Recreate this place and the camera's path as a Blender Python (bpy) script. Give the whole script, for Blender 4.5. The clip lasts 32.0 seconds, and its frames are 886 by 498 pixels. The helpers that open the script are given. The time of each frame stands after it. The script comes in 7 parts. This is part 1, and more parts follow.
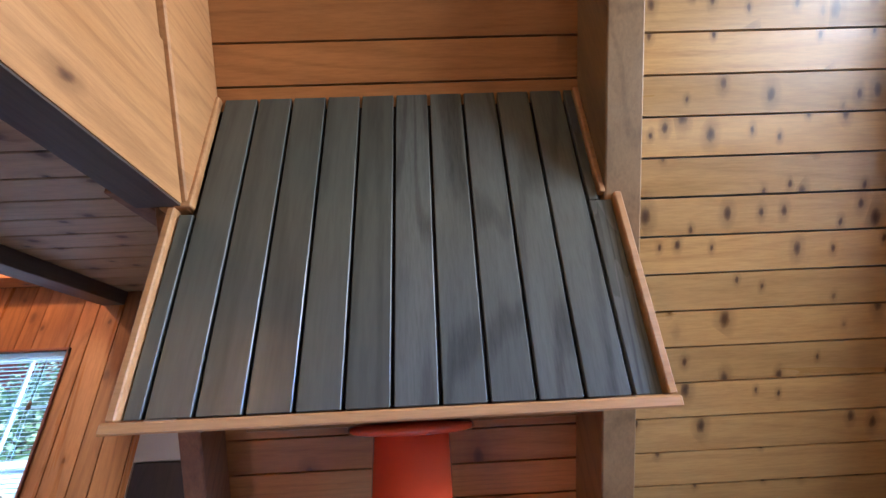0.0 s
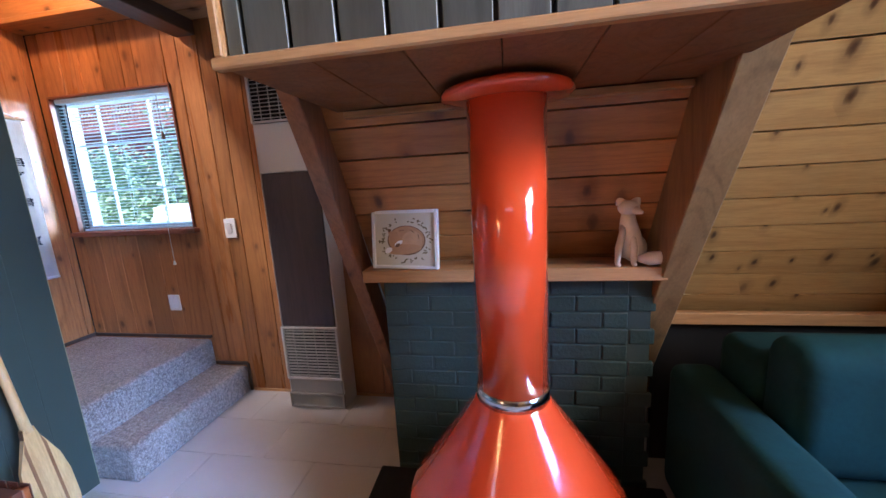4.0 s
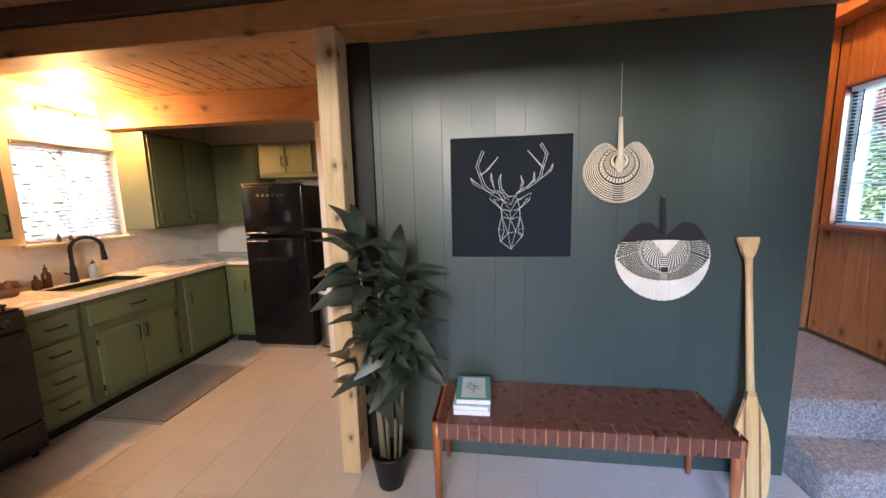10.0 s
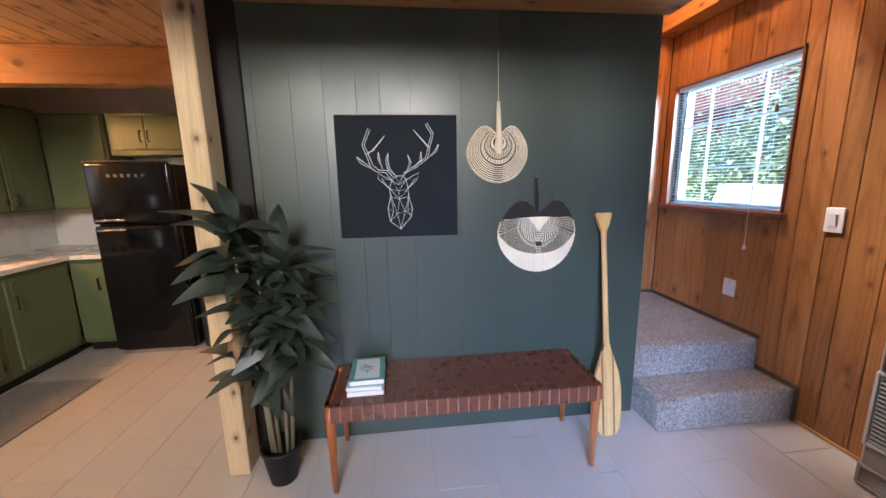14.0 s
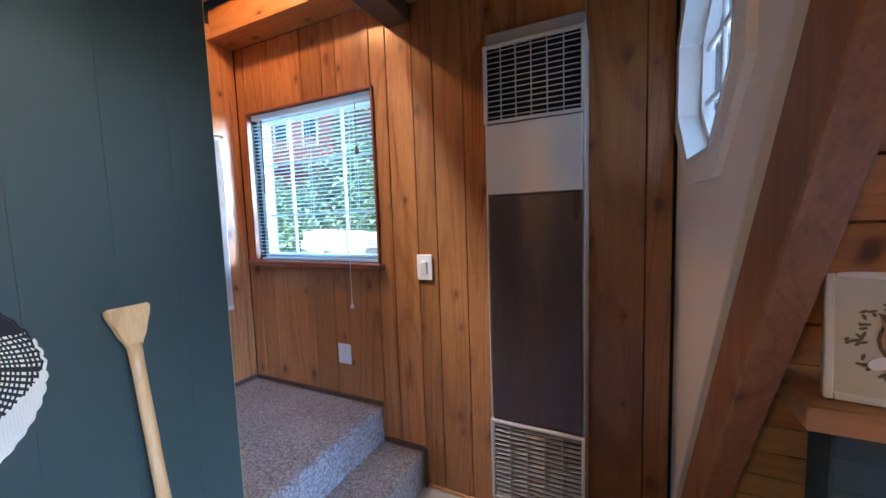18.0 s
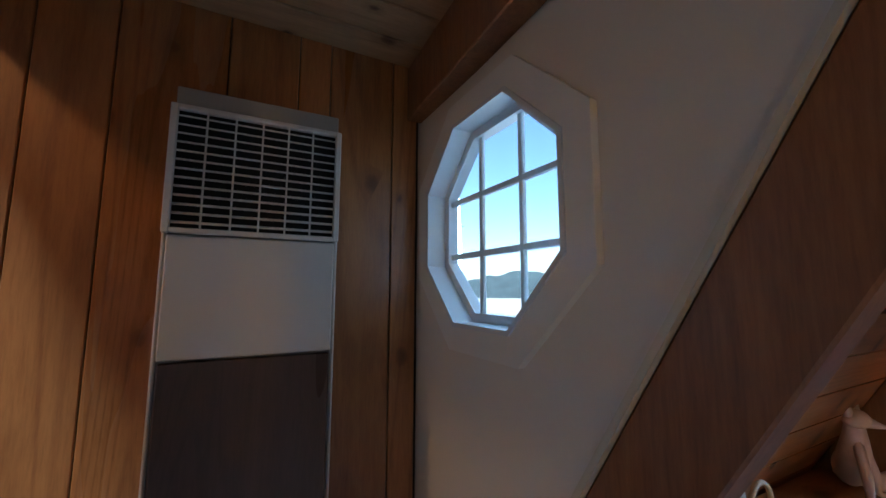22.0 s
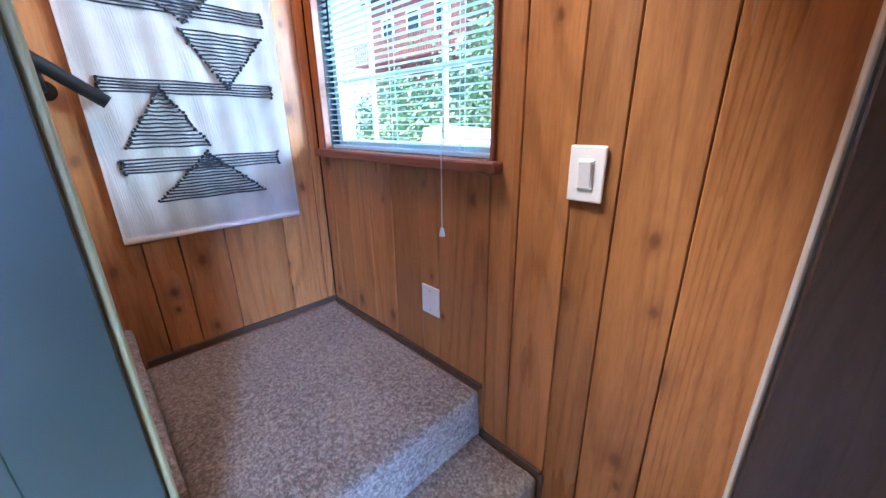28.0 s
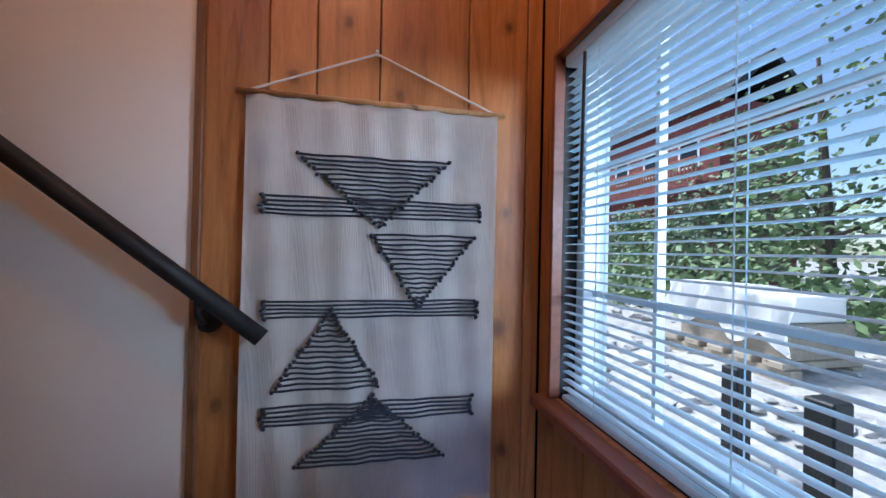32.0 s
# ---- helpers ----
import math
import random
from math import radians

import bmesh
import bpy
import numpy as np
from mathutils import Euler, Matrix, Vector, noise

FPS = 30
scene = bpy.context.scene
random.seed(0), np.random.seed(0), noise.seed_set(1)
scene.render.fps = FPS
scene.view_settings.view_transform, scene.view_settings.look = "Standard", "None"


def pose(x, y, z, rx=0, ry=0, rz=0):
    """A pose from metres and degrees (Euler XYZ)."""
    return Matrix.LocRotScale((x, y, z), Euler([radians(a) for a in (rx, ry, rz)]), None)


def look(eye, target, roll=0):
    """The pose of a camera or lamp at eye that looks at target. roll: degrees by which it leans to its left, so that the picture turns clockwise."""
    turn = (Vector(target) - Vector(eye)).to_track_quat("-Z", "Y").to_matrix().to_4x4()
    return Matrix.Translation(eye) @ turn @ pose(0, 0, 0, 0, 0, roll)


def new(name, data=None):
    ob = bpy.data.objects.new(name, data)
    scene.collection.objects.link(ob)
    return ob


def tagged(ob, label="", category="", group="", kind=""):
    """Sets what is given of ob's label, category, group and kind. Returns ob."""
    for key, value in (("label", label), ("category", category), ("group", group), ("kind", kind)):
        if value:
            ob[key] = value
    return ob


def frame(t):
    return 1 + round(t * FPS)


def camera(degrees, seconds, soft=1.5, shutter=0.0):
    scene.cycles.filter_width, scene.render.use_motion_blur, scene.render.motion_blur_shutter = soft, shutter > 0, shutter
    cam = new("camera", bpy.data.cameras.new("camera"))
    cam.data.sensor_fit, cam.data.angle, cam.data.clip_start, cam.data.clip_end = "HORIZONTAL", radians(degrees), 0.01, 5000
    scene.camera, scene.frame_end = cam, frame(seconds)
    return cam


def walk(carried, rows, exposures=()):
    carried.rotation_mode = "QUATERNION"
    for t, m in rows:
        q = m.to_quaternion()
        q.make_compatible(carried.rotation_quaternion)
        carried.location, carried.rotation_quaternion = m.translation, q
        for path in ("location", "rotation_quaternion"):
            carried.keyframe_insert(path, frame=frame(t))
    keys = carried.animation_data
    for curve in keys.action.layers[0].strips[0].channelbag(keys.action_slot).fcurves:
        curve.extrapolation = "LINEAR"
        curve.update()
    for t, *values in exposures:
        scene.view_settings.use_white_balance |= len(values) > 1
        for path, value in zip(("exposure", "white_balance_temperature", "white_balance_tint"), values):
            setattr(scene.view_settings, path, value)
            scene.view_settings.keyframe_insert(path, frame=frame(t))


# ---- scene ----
cam = camera(101.0, 32.0)
EXPOSURES = [(0.0, 1.85, 5150, 12), (2.5, 2.0, 5100, 13), (4.5, 1.8, 5800, 16), (7.0, 1.9, 6200, 16), (9.0, 1.98, 6500, 15), (13.0, 2.0, 6600, 17), (15.0, 1.9, 6300, 14), (17.5, 1.95, 5800, 12), (19.0, 1.5, 4900, 2), (20.0, 1.45, 4750, 0), (21.0, 1.25, 5050, -4), (22.0, 1.08, 5200, -2), (23.0, 1.3, 4800, -4), (24.0, 1.45, 5100, 2), (25.0, 2.15, 5300, 6), (26.0, 2.7, 5500, 8), (28.5, 1.9, 5450, 10), (29.0, 1.25, 5400, 12), (30.0, 0.66, 5400, 14), (31.0, 0.56, 5700, 16), (32.0, 0.46, 6000, 18)]
PATH = [
    (0, (2.177, 1.354, 1.687), (2.226, 3.186, 2.489), -2.9),
    (0.5, (2.17, 1.35, 1.69), (2.215, 3.181, 2.493), -2.9),
    (1, (2.165, 1.383, 1.656), (2.199, 3.28, 2.289), -3.3),
    (1.5, (2.165, 1.419, 1.613), (2.203, 3.361, 2.09), -3.2),
    (2, (2.162, 1.437, 1.582), (2.183, 3.411, 1.903), -3.0),
    (2.5, (2.152, 1.454, 1.525), (2.109, 3.452, 1.617), -2.7),
    (4.5, (2.047, 1.447, 1.393), (1.431, 3.304, 0.977), -4.1),
    (5, (1.996, 1.478, 1.38), (1.032, 3.181, 0.97), -4.6),
    (5.5, (1.947, 1.479, 1.376), (0.71, 2.995, 0.964), -3.8),
    (6, (1.904, 1.473, 1.387), (0.447, 2.798, 1.04), -3.7),
    (6.5, (1.871, 1.449, 1.432), (0.256, 2.605, 1.198), -2.2),
    (7, (1.856, 1.418, 1.457), (0.081, 2.32, 1.269), -1.8),
    (7.5, (1.852, 1.391, 1.462), (-0.022, 2.062, 1.263), -1.6),
    (8, (1.873, 1.395, 1.482), (-0.058, 1.866, 1.258), -0.5),
    (8.5, (1.89, 1.408, 1.454), (-0.056, 1.775, 1.174), -0.5),
    (9, (1.896, 1.386, 1.451), (-0.066, 1.648, 1.167), -0.4),
    (9.5, (1.901, 1.33, 1.453), (-0.08, 1.364, 1.177), -0.9),
    (10, (1.917, 1.272, 1.457), (-0.044, 0.996, 1.175), -1.4),
    (10.5, (1.931, 1.227, 1.452), (0.025, 0.7, 1.152), -1.5),
    (11, (1.948, 1.207, 1.421), (0.105, 0.495, 1.11), -1.7),
    (11.5, (1.973, 1.163, 1.414), (0.212, 0.268, 1.104), -1.8),
    (12, (1.992, 1.152, 1.409), (0.282, 0.164, 1.09), -1.1),
    (12.5, (1.974, 1.196, 1.404), (0.159, 0.414, 1.096), -0.8),
    (13, (1.961, 1.24, 1.411), (0.043, 0.75, 1.128), -0.4),
    (13.5, (1.949, 1.283, 1.42), (-0.023, 1.118, 1.133), -0.3),
    (14, (1.919, 1.371, 1.424), (-0.036, 1.581, 1.057), -1.1),
    (14.5, (1.877, 1.473, 1.407), (0.004, 2.046, 1.003), -0.8),
    (15, (1.791, 1.567, 1.384), (0.114, 2.582, 0.989), -0.9),
    (15.5, (1.657, 1.65, 1.369), (0.222, 2.983, 0.968), -1.4),
    (17.5, (1.244, 1.933, 1.401), (0.216, 3.63, 1.153), -1.1),
    (18, (1.144, 1.987, 1.430), (0.279, 3.782, 1.261), -1.9),
    (18.5, (1.049, 2.005, 1.475), (0.391, 3.893, 1.429), -0.7),
    (19, (1.035, 2.056, 1.517), (0.509, 3.986, 1.549), 0.1),
    (19.5, (1.029, 2.21, 1.536), (0.565, 4.15, 1.68), 1.8),
    (20, (1.008, 2.341, 1.531), (0.615, 4.284, 1.8), 3.1),
    (20.5, (0.956, 2.412, 1.589), (0.971, 4.391, 1.876), 2.6),
    (21, (0.885, 2.448, 1.632), (1.409, 4.356, 1.921), 1.8),
    (21.5, (0.865, 2.447, 1.66), (1.699, 4.245, 1.927), 1.2),
    (22, (0.86, 2.438, 1.672), (1.74, 4.22, 1.892), 0.1),
    (22.5, (0.807, 2.441, 1.663), (1.445, 4.324, 1.88), -1.4),
    (23, (0.784, 2.45, 1.605), (1.117, 4.415, 1.768), -2.6),
    (23.5, (0.757, 2.451, 1.562), (0.931, 4.443, 1.535), -2.4),
    (24, (0.756, 2.457, 1.5), (0.855, 4.443, 1.292), -1.6),
    (24.5, (0.739, 2.464, 1.423), (0.822, 4.424, 1.035), -1.2),
    (25, (0.722, 2.474, 1.376), (0.786, 4.391, 0.809), -1.3),
    (25.5, (0.695, 2.48, 1.33), (0.688, 4.356, 0.636), -1.5),
    (26, (0.677, 2.504, 1.291), (0.399, 4.336, 0.539), -2.6),
    (26.5, (0.667, 2.551, 1.299), (-0.01, 4.297, 0.595), -3.2),
    (28.5, (0.616, 2.811, 1.3), (-0.902, 3.971, 0.71), -1.1),
    (29, (0.485, 2.858, 1.334), (-1.212, 3.805, 0.86), -2.1),
    (29.5, (0.399, 2.897, 1.37), (-1.432, 3.608, 0.992), -1.5),
    (30, (0.313, 2.976, 1.42), (-1.595, 3.504, 1.13), -0.3),
    (30.5, (0.234, 3.058, 1.437), (-1.712, 3.465, 1.213), 0.6),
    (31, (0.161, 3.089, 1.461), (-1.803, 3.402, 1.251), 0.5),
    (31.5, (0.056, 3.096, 1.505), (-1.912, 3.448, 1.438), 1.6),
    (32, (-0.075, 3.106, 1.584), (-2.034, 3.511, 1.599), 1.2),
]
walk(cam, [(t, look(eye, target, roll)) for t, eye, target, roll in PATH], EXPOSURES)

# ---- world, sun and lamps ----
world = bpy.data.worlds.new("world")
scene.world = world
world.use_nodes = True
wn = world.node_tree.nodes
sky = wn.new("ShaderNodeTexSky")
sky.sky_type = "NISHITA"
sky.sun_disc = False
sky.sun_elevation, sky.sun_rotation = radians(58), radians(229)
world.node_tree.links.new(sky.outputs[0], wn["Background"].inputs[0])
wn["Background"].inputs[1].default_value = 0.15
sun_data = bpy.data.lights.new("sun", "SUN")
sun_data.energy, sun_data.angle, sun_data.color = 5.0, radians(20), (1.0, 0.96, 0.9)
sun_lamp = new("sun", sun_data)
sun_lamp.matrix_world = look((0, 0, 20), (6.4, 5.6, 6.4))


def area(name, eye, target, w, h, power, colour):
    d = bpy.data.lights.new(name, "AREA")
    d.shape, d.size, d.size_y, d.energy, d.color = "RECTANGLE", w, h, power, colour
    ob = new(name, d)
    ob.matrix_world = look(eye, target)
    return ob


def bulb(name, at, power, colour, radius=0.05):
    d = bpy.data.lights.new(name, "POINT")
    d.energy, d.color, d.shadow_soft_size = power, colour, radius
    ob = new(name, d)
    ob.location = at
    return ob


gable_low = area("daylight_gable_low", (5.42, 0.62, 1.7), (0.7, 2.35, 0.1), 1.15, 1.3, 8, (0.18, 0.43, 1.0))
gable_low.data.spread = radians(38)
gable_high = area("daylight_gable_high", (5.42, 0.9, 2.88), (0.2, 1.0, 1.75), 1.6, 0.7, 35, (1.0, 0.96, 0.87))
gable_high.data.spread = radians(125)
area("daylight_stair_window", (2.4, 6.6, 2.3), (-0.9, 3.0, 1.45), 1.4, 1.2, 155, (0.64, 0.83, 1.0))
area("daylight_octagon", (1.95, 3.25, 2.95), (1.2, 3.2, 1.6), 0.6, 0.8, 4, (0.55, 0.78, 1.0))
area("daylight_stair_window_high", (-1.6, 5.7, 6.2), (-0.45, 3.6, 1.6), 2.0, 1.2, 60, (0.62, 0.86, 1.0))
area("daylight_kitchen_window", (-0.6, -2.5, 2.4), (-0.6, -1.4, 0.9), 0.8, 0.5, 2.5, (0.72, 0.86, 1.0))
bulb("kitchen_bulb", (-0.62, -1.965, 2.125), 25, (1.0, 0.47, 0.14), 0.025)
bulb("stair_bulb", (-0.45, 2.98, 2.86), 12, (1.0, 0.48, 0.16), 0.05)


# ---- materials ----
def nodes_of(name):
    m = bpy.data.materials.new(name)
    m.use_nodes = True
    nt = m.node_tree
    return m, nt, nt.nodes["Principled BSDF"]


def add(nt, kind, **sets):
    n = nt.nodes.new("ShaderNode" + kind)
    for k, v in sets.items():
        if k == "operation":
            n.operation = v
        elif k == "blend":
            n.data_type, n.blend_type = "RGBA", v
        else:
            n.inputs[k.replace("_", " ")].default_value = v
    return n


def ramp(nt, fac, stops):
    n = nt.nodes.new("ShaderNodeValToRGB")
    els = n.color_ramp.elements
    while len(els) < len(stops):
        els.new(0.5)
    for e, (p, c) in zip(els, stops):
        e.position, e.color = p, (*c, 1)
    nt.links.new(fac, n.inputs[0])
    return n.outputs[0]


def coords(nt, scale=(1, 1, 1), shift=True):
    """Object coordinates, moved by each object's own random number."""
    tc = nt.nodes.new("ShaderNodeTexCoord")
    mp = nt.nodes.new("ShaderNodeMapping")
    mp.inputs["Scale"].default_value = scale
    if shift:
        oi = nt.nodes.new("ShaderNodeObjectInfo")
        mul = add(nt, "Math", operation="MULTIPLY")
        mul.inputs[1].default_value = 37.0
        nt.links.new(oi.outputs["Random"], mul.inputs[0])
        ad = nt.nodes.new("ShaderNodeVectorMath")
        nt.links.new(tc.outputs["Object"], ad.inputs[0])
        nt.links.new(mul.outputs[0], ad.inputs[1])
        nt.links.new(ad.outputs[0], mp.inputs[0])
    else:
        nt.links.new(tc.outputs["Object"], mp.inputs[0])
    return mp.outputs[0]


def noise_tex(nt, vec, scale, detail=4.0, rough=0.55, distort=0.0):
    n = add(nt, "TexNoise", Scale=scale, Detail=detail, Roughness=rough, Distortion=distort)
    nt.links.new(vec, n.inputs["Vector"])
    return n.outputs["Fac"]


def mix(nt, fac, a, b, blend="MIX"):
    n = nt.nodes.new("ShaderNodeMix")
    n.data_type, n.blend_type = "RGBA", blend
    for v, i in ((fac, 0), (a, 6), (b, 7)):
        if isinstance(v, (int, float)):
            n.inputs[i].default_value = v
        elif isinstance(v, tuple):
            n.inputs[i].default_value = (*v, 1)
        else:
            nt.links.new(v, n.inputs[i])
    return n.outputs[2]


def bump(nt, bsdf, height, strength, distance):
    n = add(nt, "Bump", Strength=strength, Distance=distance)
    nt.links.new(height, n.inputs["Height"])
    nt.links.new(n.outputs[0], bsdf.inputs["Normal"])


def wood(name, light, dark, axis="X", knots=1.0, rough=0.45, vary=0.25, grain=1.0, coat=0.0, knot_colour=(0.09, 0.035, 0.012), figure=0.4, dense=1.0):
    """Planks: long grain along one local axis, knots, and a tone of its own for each plank."""
    m, nt, b = nodes_of(name)
    i = "XYZ".index(axis)
    sc = [1.0, 1.0, 1.0]
    sc[i] = 0.09
    vec = coords(nt, tuple(sc))
    warp = noise_tex(nt, vec, 7 * grain, 3, 0.5, 0.6)
    bands = add(nt, "TexNoise", Scale=30.0 * grain, Detail=6.0, Roughness=0.6, Distortion=1.2)
    nt.links.new(vec, bands.inputs["Vector"])
    fine = noise_tex(nt, vec, 160 * grain, 3, 0.7)
    col = ramp(nt, bands.outputs["Fac"], [(0.36, dark), (0.58, light)])
    if figure:
        low = noise_tex(nt, vec, 3.2 * grain, 1.5, 0.45, 0.5)
        turns = add(nt, "Math", operation="MULTIPLY")
        turns.inputs[1].default_value = 95.0
        nt.links.new(low, turns.inputs[0])
        wave = add(nt, "Math", operation="SINE")
        nt.links.new(turns.outputs[0], wave.inputs[0])
        rings = add(nt, "MapRange")
        rings.inputs[1].default_value, rings.inputs[2].default_value = -1.0, 1.0
        nt.links.new(wave.outputs[0], rings.inputs[0])
        col = mix(nt, figure, col, ramp(nt, rings.outputs[0], [(0.02, tuple(c * 0.72 for c in dark)), (0.3, light), (0.85, tuple(min(1.0, c * 1.08) for c in light))]))
    col = mix(nt, 0.35, col, ramp(nt, warp, [(0.35, dark), (0.65, light)]))
    col = mix(nt, 0.22, col, ramp(nt, fine, [(0.35, tuple(c * 0.55 for c in dark)), (0.6, light)]), "MIX")
    oi = nt.nodes.new("ShaderNodeObjectInfo")
    hsv = add(nt, "HueSaturation")
    mr = add(nt, "MapRange")
    mr.inputs[3].default_value, mr.inputs[4].default_value = 1 - vary, 1 + vary
    nt.links.new(oi.outputs["Random"], mr.inputs[0])
    nt.links.new(mr.outputs[0], hsv.inputs["Value"])
    nt.links.new(col, hsv.inputs["Color"])
    col = hsv.outputs[0]
    if knots:
        flat = coords(nt, (1, 1, 1))
        sep = nt.nodes.new("ShaderNodeSeparateXYZ")
        nt.links.new(flat, sep.inputs[0])
        across = add(nt, "Math", operation="ADD")
        rest = [k for k in range(3) if k != i]
        nt.links.new(sep.outputs[rest[0]], across.inputs[0])
        nt.links.new(sep.outputs[rest[1]], across.inputs[1])
        comb = nt.nodes.new("ShaderNodeCombineXYZ")
        wide = add(nt, "Math", operation="MULTIPLY")
        wide.inputs[1].default_value = 7.5 * dense
        long = add(nt, "Math", operation="MULTIPLY")
        long.inputs[1].default_value = 5.0 * dense
        nt.links.new(across.outputs[0], wide.inputs[0])
        nt.links.new(sep.outputs[i], long.inputs[0])
        nt.links.new(wide.outputs[0], comb.inputs[0])
        nt.links.new(long.outputs[0], comb.inputs[1])
        kv = comb.outputs[0]
        vo = nt.nodes.new("ShaderNodeTexVoronoi")
        vo.voronoi_dimensions = "2D"
        vo.inputs["Scale"].default_value = 1.0
        nt.links.new(kv, vo.inputs["Vector"])
        wob = noise_tex(nt, kv, 6, 2)
        sm = add(nt, "Math", operation="MULTIPLY_ADD")
        sm.inputs[1].default_value, sm.inputs[2].default_value = 0.12, -0.06
        nt.links.new(wob, sm.inputs[0])
        ds = add(nt, "Math", operation="ADD")
        nt.links.new(vo.outputs["Distance"], ds.inputs[0])
        nt.links.new(sm.outputs[0], ds.inputs[1])
        sepc = nt.nodes.new("ShaderNodeSeparateColor")
        nt.links.new(vo.outputs["Color"], sepc.inputs[0])
        size = add(nt, "MapRange")
        size.inputs[3].default_value, size.inputs[4].default_value = 0.36, 1.1
        nt.links.new(sepc.outputs[1], size.inputs[0])
        dk = add(nt, "Math", operation="MULTIPLY")
        nt.links.new(ds.outputs[0], dk.inputs[0])
        nt.links.new(size.outputs[0], dk.inputs[1])
        kf = ramp(nt, dk.outputs[0], [(0.02, (1, 1, 1)), (0.055, (0.78, 0.78, 0.78)), (0.085, (0.36, 0.36, 0.36)), (0.21, (0, 0, 0))])
        some = ramp(nt, sepc.outputs[0], [(1 - 0.78 * knots, (0, 0, 0)), (1.04 - 0.78 * knots, (1, 1, 1))])
        kk = add(nt, "Math", operation="MULTIPLY")
        nt.links.new(some, kk.inputs[1])
        nt.links.new(kf, kk.inputs[0])
        col = mix(nt, kk.outputs[0], col, knot_colour)
    nt.links.new(col, b.inputs["Base Color"])
    rr = ramp(nt, warp, [(0.3, (rough - 0.08,) * 3), (0.7, (rough + 0.12,) * 3)])
    nt.links.new(rr, b.inputs["Roughness"])
    b.inputs["Coat Weight"].default_value = coat
    b.inputs["Coat Roughness"].default_value = 0.25
    bump(nt, b, fine, 0.12, 0.002)
    return m


def paint(name, colour, rough=0.5, vary=0.12, scale=3.0, relief=0.08, relief_scale=180.0, metal=0.0, coat=0.0, specular=0.5, relief_depth=0.001):
    """Painted or plain surfaces with soft unevenness at two scales."""
    m, nt, b = nodes_of(name)
    vec = coords(nt, (1, 1, 1))
    big, small = noise_tex(nt, vec, scale, 4), noise_tex(nt, vec, relief_scale, 3, 0.6)
    dark = tuple(c * (1 - vary) for c in colour)
    lite = tuple(min(1.0, c * (1 + vary)) for c in colour)
    col = ramp(nt, big, [(0.3, dark), (0.7, lite)])
    col = mix(nt, 0.2, col, ramp(nt, small, [(0.3, dark), (0.7, lite)]))
    nt.links.new(col, b.inputs["Base Color"])
    nt.links.new(ramp(nt, big, [(0.3, (max(0.02, rough - 0.06),) * 3), (0.7, (min(1.0, rough + 0.08),) * 3)]), b.inputs["Roughness"])
    b.inputs["Metallic"].default_value = metal
    b.inputs["Coat Weight"].default_value = coat
    b.inputs["Specular IOR Level"].default_value = specular
    if relief:
        bump(nt, b, small, relief, relief_depth)
    return m


def carpet_mat(name, light, dark):
    m, nt, b = nodes_of(name)
    vec = coords(nt, (1, 1, 1), shift=False)
    tuft, fleck, wide = noise_tex(nt, vec, 92, 3, 0.75), noise_tex(nt, vec, 45, 2, 0.6), noise_tex(nt, vec, 3.5, 3, 0.5)
    col = ramp(nt, tuft, [(0.40, tuple(c * 0.4 for c in dark)), (0.5, dark), (0.60, light)])
    col = mix(nt, 0.35, col, ramp(nt, fleck, [(0.4, dark), (0.6, light)]))
    col = mix(nt, 0.18, col, ramp(nt, wide, [(0.35, dark), (0.65, light)]))
    nt.links.new(col, b.inputs["Base Color"])
    b.inputs["Roughness"].default_value = 0.95
    b.inputs["Sheen Weight"].default_value = 0.3
    bump(nt, b, tuft, 1.0, 0.012)
    return m


def weave_mat(name, colour, stripe=None, scale=260.0, rough=0.9):
    m, nt, b = nodes_of(name)
    vec = coords(nt, (1, 1, 1), shift=False)
    wv = nt.nodes.new("ShaderNodeTexWave")
    wv.inputs["Scale"].default_value, wv.inputs["Distortion"].default_value = scale, 2.0
    nt.links.new(vec, wv.inputs["Vector"])
    wide = noise_tex(nt, vec, 6, 4)
    col = ramp(nt, wide, [(0.3, tuple(c * 0.86 for c in colour)), (0.7, tuple(min(1, c * 1.08) for c in colour))])
    col = mix(nt, 0.15, col, ramp(nt, wv.outputs["Fac"], [(0.3, tuple(c * 0.6 for c in colour)), (0.7, colour)]))
    nt.links.new(col, b.inputs["Base Color"])
    b.inputs["Roughness"].default_value = rough
    b.inputs["Sheen Weight"].default_value = 0.2
    bump(nt, b, wv.outputs["Fac"], 0.3, 0.001)
    return m


def glass_mat(name, tint=(0.95, 0.98, 1.0)):
    m, nt, b = nodes_of(name)
    b.inputs["Base Color"].default_value = (*tint, 1)
    b.inputs["Roughness"].default_value = 0.02
    b.inputs["Transmission Weight"].default_value = 1.0
    b.inputs["IOR"].default_value = 1.1
    return m


def glow_mat(name, colour, strength):
    m, nt, b = nodes_of(name)
    b.inputs["Base Color"].default_value = (*colour, 1)
    b.inputs["Emission Color"].default_value = (*colour, 1)
    b.inputs["Emission Strength"].default_value = strength
    return m


def marble_mat(name):
    m, nt, b = nodes_of(name)
    vec = coords(nt, (1, 1, 1), shift=False)
    v = noise_tex(nt, vec, 2.2, 6, 0.6, 2.0)
    col = ramp(nt, v, [(0.40, (0.76, 0.73, 0.68)), (0.47, (0.67, 0.64, 0.59)), (0.50, (0.77, 0.74, 0.69))])
    nt.links.new(col, b.inputs["Base Color"])
    b.inputs["Roughness"].default_value = 0.2
    return m


